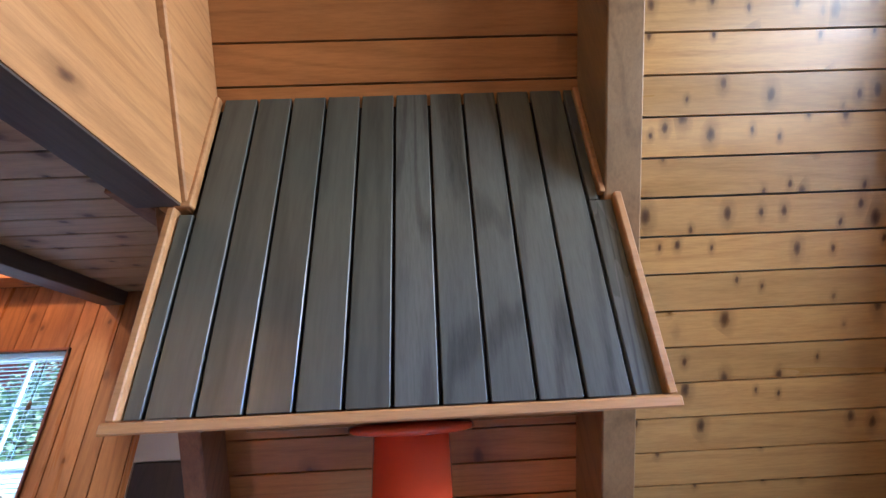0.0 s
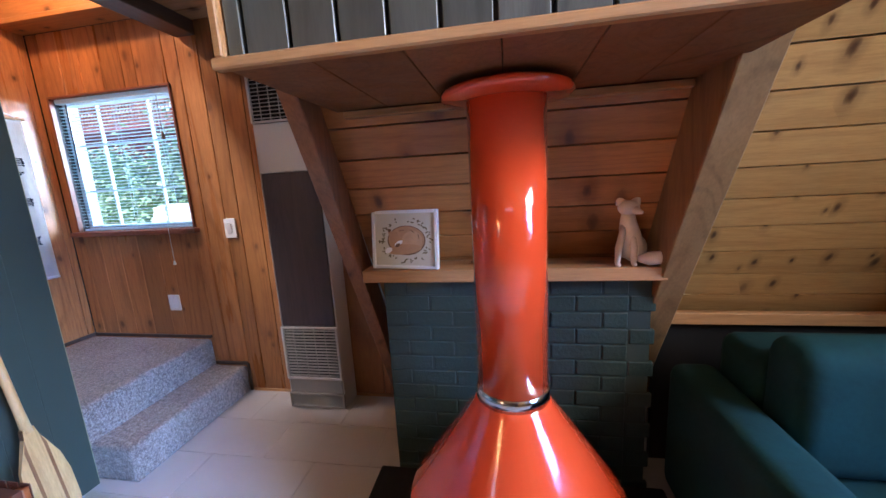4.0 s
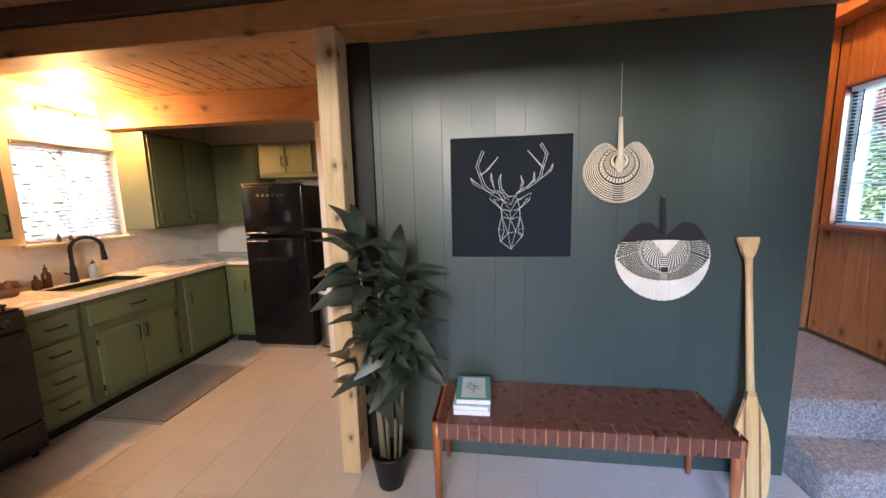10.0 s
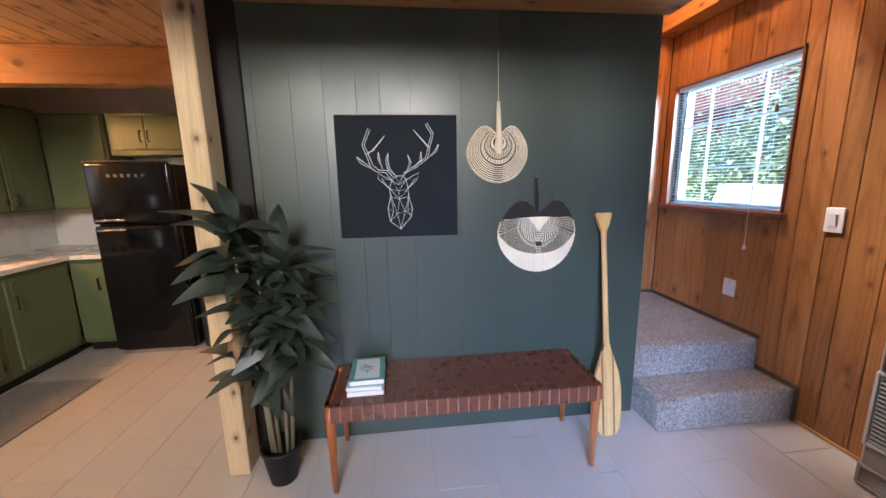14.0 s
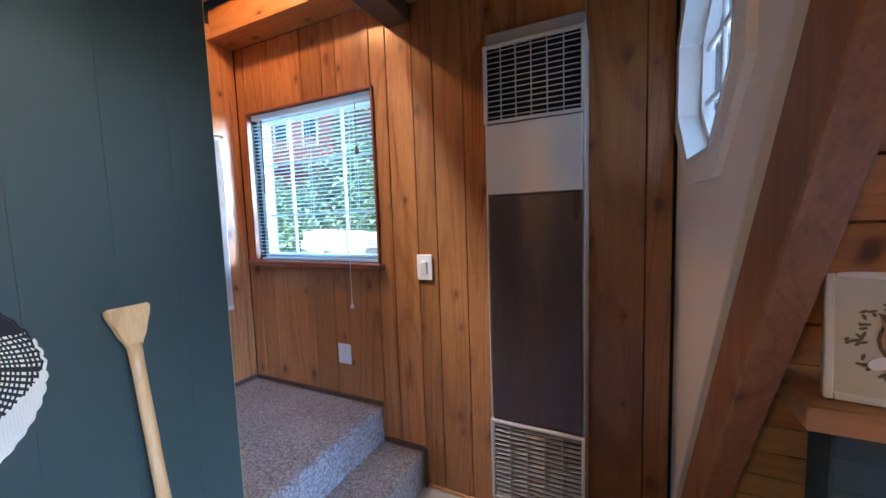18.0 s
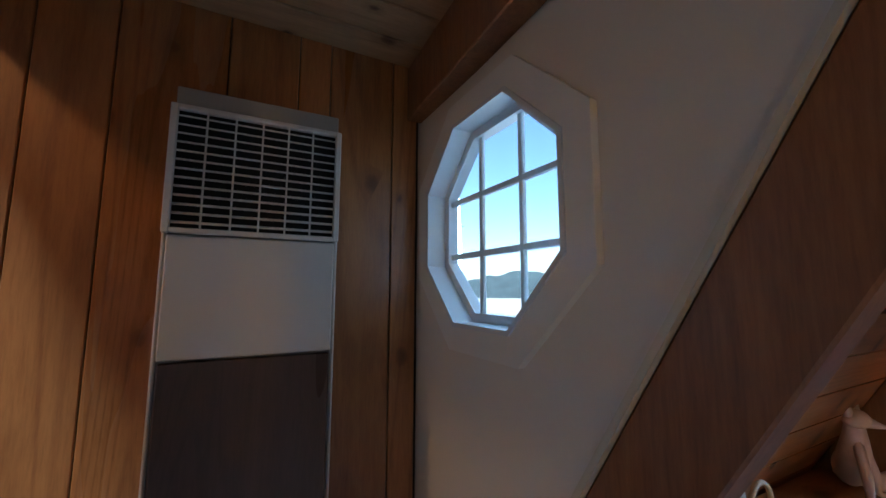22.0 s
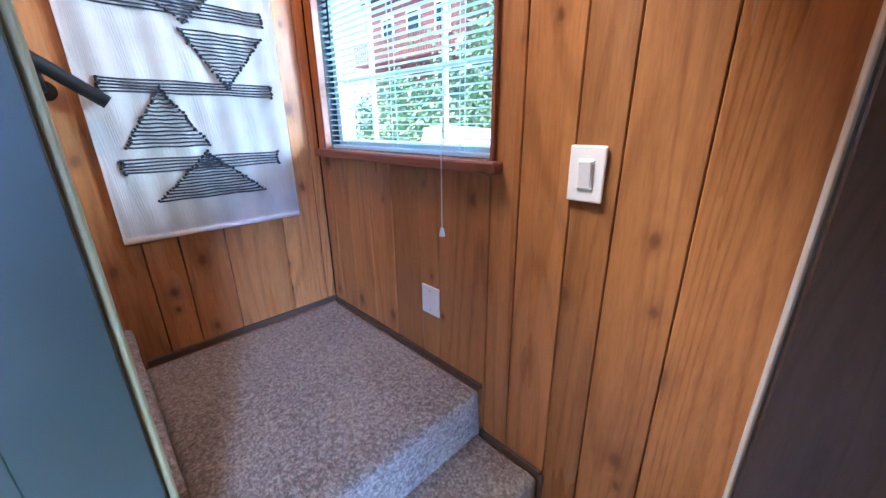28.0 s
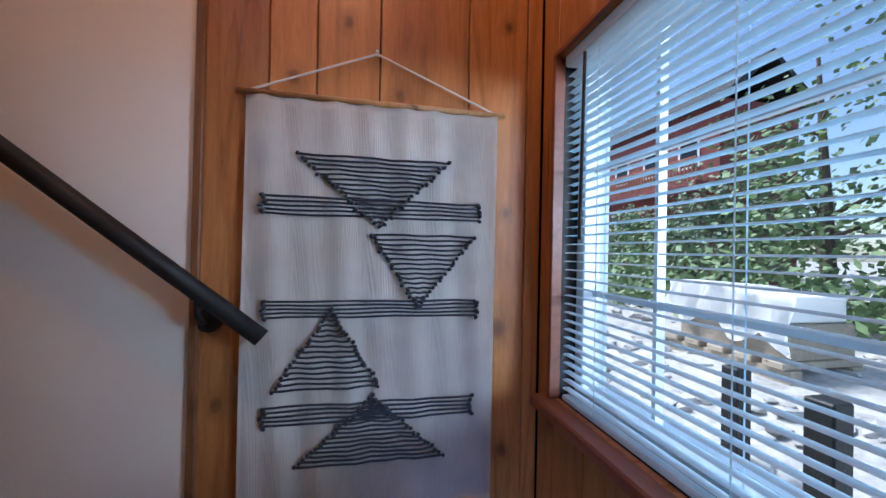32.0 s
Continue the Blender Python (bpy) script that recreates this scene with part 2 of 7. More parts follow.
def leaf_mat(name):
    m, nt, b = nodes_of(name)
    vec = coords(nt, (1, 1, 1))
    v = noise_tex(nt, vec, 9, 4)
    oi = nt.nodes.new("ShaderNodeObjectInfo")
    col = mix(nt, oi.outputs["Random"], ramp(nt, v, [(0.3, (0.014, 0.024, 0.017)), (0.7, (0.034, 0.050, 0.036))]), ramp(nt, v, [(0.3, (0.020, 0.028, 0.020)), (0.7, (0.050, 0.062, 0.045))]))
    nt.links.new(col, b.inputs["Base Color"])
    b.inputs["Roughness"].default_value = 0.44
    return m


def rock_mat(name, c1, c2, scale):
    m, nt, b = nodes_of(name)
    vec = coords(nt, (1, 1, 1), shift=False)
    v, w = noise_tex(nt, vec, scale, 6, 0.65), noise_tex(nt, vec, scale * 0.12, 4)
    col = mix(nt, 0.4, ramp(nt, v, [(0.35, c1), (0.62, c2)]), ramp(nt, w, [(0.35, c1), (0.65, c2)]))
    nt.links.new(col, b.inputs["Base Color"])
    b.inputs["Roughness"].default_value = 0.95
    bump(nt, b, v, 0.6, 0.03)
    return m


PANEL = wood("panel_cedar", (0.47, 0.195, 0.062), (0.25, 0.086, 0.024), "Z", 0.36, 0.31, 0.27, figure=0.5, dense=1.05, knot_colour=(0.13, 0.046, 0.014))
PINE = wood("pine_boards", (0.58, 0.36, 0.135), (0.44, 0.24, 0.08), "X", 0.68, 0.34, 0.14, figure=0.3, dense=2.3, knot_colour=(0.075, 0.032, 0.012))
# Same varnished pine; shadow and warm light are put into its orange.
PINE_WARM_LIGHT = wood("pine_warm_light", (0.48, 0.205, 0.056), (0.33, 0.125, 0.03), "X", 0.5, 0.42, 0.14)
CEIL = wood("ceiling_boards", (0.42, 0.25, 0.125), (0.30, 0.165, 0.075), "X", 0.9, 0.5, 0.12)
BEAM_Y = wood("beam_fir", (0.47, 0.24, 0.09), (0.35, 0.155, 0.05), "Y", 0.45, 0.5, 0.1, 1.2, figure=0.5)
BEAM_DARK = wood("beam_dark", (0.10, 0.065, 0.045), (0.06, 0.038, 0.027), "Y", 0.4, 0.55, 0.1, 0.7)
RAFTER = wood("rafter_fir", (0.27, 0.115, 0.044), (0.145, 0.052, 0.019), "Z", 0.35, 0.5, 0.1, 1.3, figure=0.3)
# Olive-brown fir, made paler than the other rafters by daylight in its colour.
FIR = wood("rafter_daylit_fir", (0.29, 0.175, 0.072), (0.18, 0.102, 0.040), "Z", 0.08, 0.5, 0.05, 0.8, figure=0.5)
WEATHERED = wood("weathered_timber", (0.42, 0.35, 0.27), (0.30, 0.24, 0.18), "X", 0.2, 0.8, 0.15)
NOOK = wood("nook_boards", (0.34, 0.15, 0.055), (0.22, 0.085, 0.028), "X", 0.4, 0.5, 0.14)
KPOST = wood("kitchen_post_fir", (0.46, 0.27, 0.125), (0.35, 0.185, 0.075), "Z", 0.5, 0.5, 0.06, 0.6)
POST = wood("post_fir", (0.60, 0.44, 0.26), (0.50, 0.34, 0.18), "Z", 0.5, 0.5, 0.06, 0.6)
TRIM = wood("trim_pine", (0.50, 0.27, 0.11), (0.38, 0.18, 0.065), "X", 0.15, 0.42, 0.08)
STRING = wood("stringer_board", (0.33, 0.15, 0.06), (0.22, 0.09, 0.035), "Y", 0.15, 0.45, 0.05)
TRIM_RED = wood("trim_redwood", (0.30, 0.10, 0.05), (0.20, 0.06, 0.03), "X", 0.1, 0.4, 0.08)
SHELF = wood("shelf_wood", (0.46, 0.23, 0.09), (0.33, 0.15, 0.055), "X", 0.2, 0.45, 0.05)
LEG = wood("bench_leg_wood", (0.43, 0.135, 0.038), (0.30, 0.08, 0.022), "Z", 0.0, 0.35, 0.08)
PADDLE = wood("paddle_wood", (0.68, 0.41, 0.16), (0.54, 0.29, 0.095), "Z", 0.0, 0.35, 0.05)
PADDLE_DARK = wood("paddle_strip", (0.26, 0.115, 0.035), (0.18, 0.075, 0.022), "Z", 0.0, 0.35, 0.05)
WALNUT = wood("heater_walnut", (0.078, 0.050, 0.042), (0.050, 0.030, 0.025), "Z", 0.0, 0.35, 0.02, 1.5)
GREEN = paint("wall_green", (0.038, 0.054, 0.039), 0.38, 0.05, 2.0, 0.1, 60, specular=0.68)
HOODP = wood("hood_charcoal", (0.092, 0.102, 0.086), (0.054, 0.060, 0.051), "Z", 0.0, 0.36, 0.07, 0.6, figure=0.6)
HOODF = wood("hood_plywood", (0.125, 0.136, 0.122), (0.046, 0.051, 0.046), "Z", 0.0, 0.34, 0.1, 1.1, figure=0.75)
WHITE = paint("white_drywall", (0.72, 0.665, 0.60), 0.7, 0.04, 1.5, 0.15, 90)
WHITE_TRIM = paint("white_trim", (0.78, 0.76, 0.72), 0.4, 0.03)
CASING = paint("casing_cream", (0.62, 0.57, 0.46), 0.5, 0.05)
# Cream casing again, with the shade at the wall end in its colour.
END = paint("end_cream_shaded", (0.36, 0.33, 0.16), 0.5, 0.06)
PLATE = paint("plate_plastic", (0.80, 0.75, 0.70), 0.35, 0.02, relief=0)
TILE = paint("floor_tile", (0.50, 0.465, 0.425), 0.36, 0.05, 4.0, 0.05, 90)
GROUT = paint("grout", (0.45, 0.42, 0.385), 0.9, 0.1)
CARPET = carpet_mat("stair_carpet", (0.50, 0.425, 0.35), (0.15, 0.115, 0.09))
BRICK = paint("brick_green", (0.020, 0.039, 0.032), 0.45, 0.2, 8.0, 0.6, 70, relief_depth=0.004)
MORTAR = paint("mortar_green", (0.022, 0.037, 0.032), 0.6, 0.2, 8.0, 0.6, 70)
RED = paint("red_enamel", (0.72, 0.066, 0.014), 0.14, 0.04, 2.0, 0.03, 40, coat=1.0)
CHROME = paint("chrome", (0.62, 0.62, 0.64), 0.16, 0.05, 5.0, 0.0, metal=1.0)
STEEL = paint("brushed_steel", (0.55, 0.53, 0.5), 0.32, 0.06, 5.0, 0.05, 200, metal=1.0)
BLACK = paint("black_enamel", (0.006, 0.006, 0.007), 0.12, 0.2, 4.0, 0.02, specular=0.32)
BLACKM = paint("black_matte", (0.010, 0.0095, 0.0095), 0.55, 0.2, specular=0.35)
SOOT = paint("soot_black", (0.006, 0.006, 0.006), 0.9, 0.2)
HEATW = paint("heater_cream", (0.58, 0.54, 0.50), 0.42, 0.03)
HEATG = paint("heater_grey", (0.33, 0.31, 0.28), 0.58, 0.05, metal=0.1)
SCREEN = paint("microwave_screen", (0.10, 0.095, 0.088), 0.3, 0.1, metal=0.2)
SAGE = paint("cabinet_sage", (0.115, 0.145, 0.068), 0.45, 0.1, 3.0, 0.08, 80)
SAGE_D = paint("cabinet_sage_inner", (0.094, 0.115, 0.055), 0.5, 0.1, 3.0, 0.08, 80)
COUNTER = paint("counter_white", (0.74, 0.71, 0.66), 0.25, 0.05, 5.0, 0.0)
MARBLE = marble_mat("splash_marble")
LEATHER = paint("leather_strap", (0.125, 0.040, 0.021), 0.3, 0.25, 14.0, 0.25, 120)
LEATHER_LIP = paint("leather_lip", (0.20, 0.075, 0.04), 0.6, 0.1)
LEATHER_EDGE = paint("leather_cut", (0.42, 0.19, 0.10), 0.6, 0.1)
CANVAS = paint("canvas_black", (0.009, 0.013, 0.018), 0.8, 0.15, 6, 0.3, 500, specular=0.25)
LINE = paint("print_white", (0.62, 0.66, 0.68), 0.6, 0.1, relief=0)
STRAW = weave_mat("fan_straw", (0.76, 0.64, 0.45))
STRAW_D = weave_mat("fan_straw_dark", (0.028, 0.018, 0.010))
CREAM = weave_mat("fan_cream", (0.75, 0.65, 0.46))
INK = weave_mat("fan_black", (0.013, 0.011, 0.009))
CLOTH = weave_mat("tapestry_cotton", (0.76, 0.72, 0.67), scale=320)
YARN = weave_mat("yarn_navy", (0.012, 0.016, 0.028))
TOWEL = weave_mat("towel_cotton", (0.75, 0.74, 0.72))
TOWEL_BLUE = weave_mat("towel_stripe", (0.18, 0.22, 0.28))
LEAF = leaf_mat("plant_leaf")
STEM = paint("plant_stem", (0.20, 0.17, 0.10), 0.6, 0.2)
BLIND = paint("blind_vinyl", (0.84, 0.88, 0.90), 0.4, 0.02, relief=0)
blind_nodes = BLIND.node_tree
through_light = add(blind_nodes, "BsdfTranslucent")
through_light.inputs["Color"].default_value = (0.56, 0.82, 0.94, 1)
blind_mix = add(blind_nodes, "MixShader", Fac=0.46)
blind_nodes.links.new(blind_nodes.nodes["Principled BSDF"].outputs[0], blind_mix.inputs[1])
blind_nodes.links.new(through_light.outputs[0], blind_mix.inputs[2])
blind_nodes.links.new(blind_mix.outputs[0], blind_nodes.nodes["Material Output"].inputs["Surface"])
GLASS = glass_mat("window_glass", (0.84, 0.96, 1.0))
CLEAR = glass_mat("clear_glass", (0.97, 0.99, 1.0))
VINYL = paint("window_vinyl", (0.66, 0.69, 0.72), 0.4, 0.02, relief=0)
TEAL = paint("sofa_teal", (0.008, 0.042, 0.045), 0.85, 0.3, 4.0, 0.35, 45, specular=0.2, relief_depth=0.003)
GREYSHELL = paint("chair_shell", (0.42, 0.43, 0.45), 0.45, 0.04)
TABLEW = paint("table_white", (0.76, 0.75, 0.74), 0.3, 0.03)
RUG1 = weave_mat("rug_grey", (0.10, 0.09, 0.08), scale=120)
RUG2 = weave_mat("rug_light", (0.32, 0.285, 0.24), scale=120)
FOXC = paint("fox_clay", (0.82, 0.72, 0.62), 0.6, 0.12, 20, 0.3, 60)
FOXW = paint("fox_white", (0.86, 0.83, 0.80), 0.6, 0.06)
PAPER = paint("print_paper", (0.60, 0.55, 0.41), 0.7, 0.05)
FOXO = paint("print_orange", (0.46, 0.25, 0.12), 0.7, 0.12, 30)
PLEAF = paint("print_leaf", (0.15, 0.115, 0.05), 0.7, 0.15, 30)
FOXD = paint("print_brown", (0.16, 0.085, 0.035), 0.7, 0.12, 30)
FOXH = paint("print_tan", (0.52, 0.31, 0.16), 0.7, 0.12, 30)
BOOKT = paint("book_teal", (0.10, 0.30, 0.27), 0.5, 0.15, 20)
BOOKP = paint("book_pages", (0.74, 0.72, 0.66), 0.8, 0.06, 40, 0.3, 300)
BOOKC = paint("book_cover_pale", (0.60, 0.64, 0.64), 0.5, 0.06)
ROCK = rock_mat("yard_gravel", (0.22, 0.21, 0.20), (0.50, 0.48, 0.46), 6)
FOLIAGE = paint("foliage", (0.13, 0.19, 0.11), 0.6, 0.4, 6.0)
BARK = rock_mat("bark", (0.06, 0.045, 0.032), (0.13, 0.10, 0.075), 14)
HOUSER = paint("house_red", (0.16, 0.035, 0.03), 0.8, 0.2)
TARP = paint("tarp_white", (0.80, 0.80, 0.80), 0.6, 0.05, 3, 0.3, 20)
FOLIAGE2 = paint("foliage_light", (0.13, 0.20, 0.08), 0.6, 0.35, 6.0)
FARWOOD = paint("far_woods", (0.045, 0.062, 0.066), 0.9, 0.4, 0.4)
SHINGLE = paint("roof_shingle", (0.20, 0.21, 0.23), 0.9, 0.2, 20)
AMBER = paint("amber_bottle", (0.07, 0.025, 0.008), 0.15, 0.2)
TERRA = paint("wood_bowl", (0.16, 0.08, 0.04), 0.5, 0.2)
BULBG = glow_mat("bulb_glow", (1.0, 0.72, 0.4), 30)
DISPLAY = glow_mat("clock_digits", (0.6, 0.75, 0.8), 1.5)


# ---- building helpers ----
WP = {}


def thing(name, at=(0, 0, 0), label="", category="", group="", kind=""):
    """An Empty at a thing's base, to carry its parts."""
    e = new(name)
    e.location, e.empty_display_size = at, 0.1
    WP[e] = Vector(at)
    return tagged(e, label, category, group, kind)


def part(name, bm, material, parent=None, label="", smooth=False, kind=""):
    """Links a bmesh, given in world metres, as one mesh object under a thing or a part."""
    base = WP[parent] if parent else Vector((0, 0, 0))
    if parent:
        bmesh.ops.translate(bm, verts=bm.verts, vec=-base)
    bmesh.ops.recalc_face_normals(bm, faces=bm.faces)
    me = bpy.data.meshes.new(name)
    bm.to_mesh(me)
    bm.free()
    for m in material if isinstance(material, (list, tuple)) else [material]:
        me.materials.append(m)
    if smooth:
        me.polygons.foreach_set("use_smooth", [True] * len(me.polygons))
    ob = new(name, me)
    ob.parent = parent
    WP[ob] = base
    return tagged(ob, label, kind=kind)


def solid(name, bm, material, label="", category="", kind="", group="", smooth=False):
    """A thing of one mesh."""
    return tagged(part(name, bm, material, None, "", smooth), label, category, group, kind)


def piece(name, mesh, parent, at, turn=None, scale=None):
    ob = new(name, mesh)
    ob.parent = parent
    ob.location = Vector(at) - WP[parent]
    if turn:
        ob.rotation_euler = turn
    if scale:
        ob.scale = scale
    WP[ob] = Vector(at)
    return ob


def as_mesh(name, bm, material, smooth=False):
    bmesh.ops.recalc_face_normals(bm, faces=bm.faces)
    me = bpy.data.meshes.new(name)
    bm.to_mesh(me)
    bm.free()
    me.materials.append(material)
    if smooth:
        me.polygons.foreach_set("use_smooth", [True] * len(me.polygons))
    return me


def box(x0, x1, y0, y1, z0, z1, bevel=0.0, bm=None, seg=1):
    b = bmesh.new()
    bmesh.ops.create_cube(b, size=1, matrix=Matrix.Translation(((x0 + x1) / 2, (y0 + y1) / 2, (z0 + z1) / 2)) @ Matrix.Diagonal((abs(x1 - x0), abs(y1 - y0), abs(z1 - z0), 1)))
    if bevel:
        bmesh.ops.bevel(b, geom=b.edges[:], offset=bevel, segments=seg, affect="EDGES", profile=0.5)
    return joined(bm, b)


def joined(bm, b):
    if bm is None:
        return b
    me = bpy.data.meshes.new("tmp")
    b.to_mesh(me)
    b.free()
    bm.from_mesh(me)
    bpy.data.meshes.remove(me)
    return bm


def obox(m, sx, sy, sz, bevel=0.0, bm=None, seg=1):
    """A box about the origin of the pose m."""
    b = box(-sx / 2, sx / 2, -sy / 2, sy / 2, -sz / 2, sz / 2, bevel, None, seg)
    b.transform(m)
    return joined(bm, b)


def tube(points, radius, sides=10, bm=None, caps=True):
    """A round bar through points; radius may be one number or one for each point."""
    b = bmesh.new()
    pts = [Vector(p) for p in points]
    rad = radius if isinstance(radius, (list, tuple)) else [radius] * len(pts)
    rings, up = [], None
    for i, p in enumerate(pts):
        d = (pts[min(i + 1, len(pts) - 1)] - pts[max(i - 1, 0)]).normalized()
        if up is None:
            up = d.orthogonal().normalized()
        up = (up - d * up.dot(d)).normalized()
        w = d.cross(up)
        rings.append([b.verts.new(p + rad[i] * (math.cos(a) * up + math.sin(a) * w)) for a in (2 * math.pi * k / sides for k in range(sides))])
    for r, s in zip(rings, rings[1:]):
        for k in range(sides):
            b.faces.new((r[k], r[(k + 1) % sides], s[(k + 1) % sides], s[k]))
    if caps:
        b.faces.new(rings[0][::-1])
        b.faces.new(rings[-1])
    return joined(bm, b)


def lathe(profile, at, sides=32, bm=None):
    """Turns (radius, height) pairs round an upright axis at the point at."""
    b = bmesh.new()
    rings = []
    for r, z in profile:
        rings.append([b.verts.new((at[0] + r * math.cos(a), at[1] + r * math.sin(a), at[2] + z)) for a in (2 * math.pi * k / sides for k in range(sides))])
    for r, s in zip(rings, rings[1:]):
        for k in range(sides):
            b.faces.new((r[k], r[(k + 1) % sides], s[(k + 1) % sides], s[k]))
    if profile[0][0] > 0.001:
        b.faces.new(rings[0][::-1])
    if profile[-1][0] > 0.001:
        b.faces.new(rings[-1])
    return joined(bm, b)


def prism(outline, lift, bm=None):
    """A slab: outline of points, pushed along the vector lift."""
    b = bmesh.new()
    low = [b.verts.new(p) for p in outline]
    top = [b.verts.new(Vector(p) + Vector(lift)) for p in outline]
    b.faces.new(low[::-1])
    b.faces.new(top)
    n = len(low)
    for k in range(n):
        b.faces.new((low[k], low[(k + 1) % n], top[(k + 1) % n], top[k]))
    return joined(bm, b)


def sheet(fn, nu, nv, bm=None):
    b = bmesh.new()
    g = [[b.verts.new(fn(i / nu, j / nv)) for j in range(nv + 1)] for i in range(nu + 1)]
    for i in range(nu):
        for j in range(nv):
            b.faces.new((g[i][j], g[i + 1][j], g[i + 1][j + 1], g[i][j + 1]))
    return joined(bm, b)


rng = random.Random(7)
TH = 0.576            # the roof leans in by this much for each metre of height
FOOT_N, FOOT_S = 3.69, -2.10
APEX_Y = (FOOT_N + FOOT_S) / 2
APEX_Z = (FOOT_N - APEX_Y) / TH
LEAN_A = math.atan(TH)
CEIL_Z = 2.46


def slope_y(z):
    return FOOT_N - TH * z


# ---- structure: floor ----
floor = solid("floor", box(-2.2, 5.7, -2.3, 3.8, -0.12, -0.004), GROUT, "pale grey ceramic tile floor with thin joints", "floor", "structure")

# ---- structure: stair dormer, walls of upright planks ----
wall_north = thing("wall_north", (0.2, 3.6, 0), "orange knotty cedar plank wall with a window", "wall", kind="structure")
bmw = box(-1.2, -0.97, 3.618, 3.74, 0, 4.6)
box(-0.02, 1.5, 3.618, 3.74, 0, 4.6, bm=bmw)
box(-0.97, -0.02, 3.618, 3.74, 0, 1.20, bm=bmw)
box(-0.97, -0.02, 3.618, 3.74, 2.11, 4.6, bm=bmw)
part("wall_backing", bmw, BLACKM, wall_north)


def planks_z(parent, axis, at, lo, hi, z0, z1, widths, holes=(), thick=0.016, mat=PANEL, gap=0.003):
    """Upright planks along a wall: cut where a hole (from, to, low, high) crosses them."""
    c = lo
    k = 0
    while c < hi - 0.01:
        w = min(widths[k % len(widths)], hi - c)
        a, b = c, c + w - gap
        spans = [(a, b, z0, z1)]
        for h0, h1, l, h in holes:
            out = []
            for p, q, u, v in spans:
                if q <= h0 or p >= h1:
                    out.append((p, q, u, v))
                    continue
                if p < h0:
                    out.append((p, h0, u, v))
                if q > h1:
                    out.append((h1, q, u, v))
                m0, m1 = max(p, h0), min(q, h1)
                if l > u:
                    out.append((m0, m1, u, min(l, v)))
                if h < v:
                    out.append((m0, m1, max(h, u), v))
            spans = out
        bm = bmesh.new()
        for p, q, u, v in spans:
            if q - p < 0.004 or v - u < 0.004:
                continue
            if axis == "y":
                box(p, q, min(at, at + thick), max(at, at + thick), u, v, 0.0025, bm)
            else:
                box(min(at, at + thick), max(at, at + thick), p, q, u, v, 0.0025, bm)
        if bm.verts:
            part("plank", bm, mat, parent)
        else:
            bm.free()
        c += w
        k += 1


WIN = (-0.97, -0.02, 1.20, 2.11)
NJ = (-1.06, -0.97, -0.83, -0.67, -0.51, -0.345, -0.245, -0.02, 0.08, 0.23, 0.34, 0.495, 0.745, 0.935, 1.03, 1.24, 1.33)
planks_z(wall_north, "y", 3.6, -1.06, 1.33, 0.0, 2.52, [b - a for a, b in zip(NJ, NJ[1:])], [WIN])

wall_west_stair = thing("wall_west", (-1.06, 3.1, 0), "knotty wood plank wall beside the stair landing", "wall", kind="structure")
part("wall_backing", box(-1.2, -1.078, 2.70, 3.74, 0, 4.6), BLACKM, wall_west_stair)
planks_z(wall_west_stair, "x", -1.06, 2.705, 3.598, 0.0, 2.62, (0.15, 0.115, 0.16, 0.245, 0.175, 0.1), thick=-0.016)
solid("wall_west_white", box(-1.2, -1.062, -0.2, 2.70, 0, 4.6), WHITE, "plain off-white plaster wall rising beside the stairs", "wall", "structure")
solid("trim_stair_corner", box(-1.062, -1.048, 2.693, 2.712, 0.55, 2.9, 0.002), RAFTER, "narrow dark wooden strip on the wall edge", "trim", "structure")

# ledge and boards above the stair window
ledge = thing("ledge_stair", (-0.45, 3.5, 2.5), "orange pine ledge and boards above the window", "ledge", kind="structure")
part("ledge_board", box(-1.06, 0.115, 3.43, 3.598, 2.52, 2.55, 0.003), PINE_WARM_LIGHT, ledge)
for i in range(8):
    z = 2.552 + 0.16 * i
    part("plank", box(-1.06, 0.115, 3.455 - 0.06 * i, 3.47 - 0.06 * i, z, z + 0.155, 0.003), PINE_WARM_LIGHT, ledge)

# cheek wall with the octagonal window
wall_cheek = thing("wall_cheek", (1.39, 3.3, 0), "white painted triangular wall under the sloping rafter", "wall", kind="structure")
OC = (3.213, 1.857)


def octagon(r, x):
    return [(x, OC[0] + r / math.cos(math.pi / 8) * math.cos(math.pi / 8 + k * math.pi / 4), OC[1] + r / math.cos(math.pi / 8) * math.sin(math.pi / 8 + k * math.pi / 4)) for k in range(8)]


def ring_slab(inner, outer, lift):
    b = bmesh.new()
    v = [[b.verts.new(Vector(p) + Vector(l)) for p in ring] for l in ((0, 0, 0), lift) for ring in (inner, outer)]
    n = len(inner)
    for k in range(n):
        j = (k + 1) % n
        b.faces.new((v[0][k], v[0][j], v[1][j], v[1][k]))
        b.faces.new((v[2][k], v[3][k], v[3][j], v[2][j]))
        b.faces.new((v[0][k], v[2][k], v[2][j], v[0][j]))
        b.faces.new((v[1][k], v[1][j], v[3][j], v[3][k]))
    return b


CHX = 1.357


def skew(bm):
    """The cheek wall stands a little out of square: it runs outwards towards the room."""
    for v in bm.verts:
        v.co.x += 0.04 * (OC[0] - v.co.y)
    return bm


octv = octagon(0.2865, CHX)
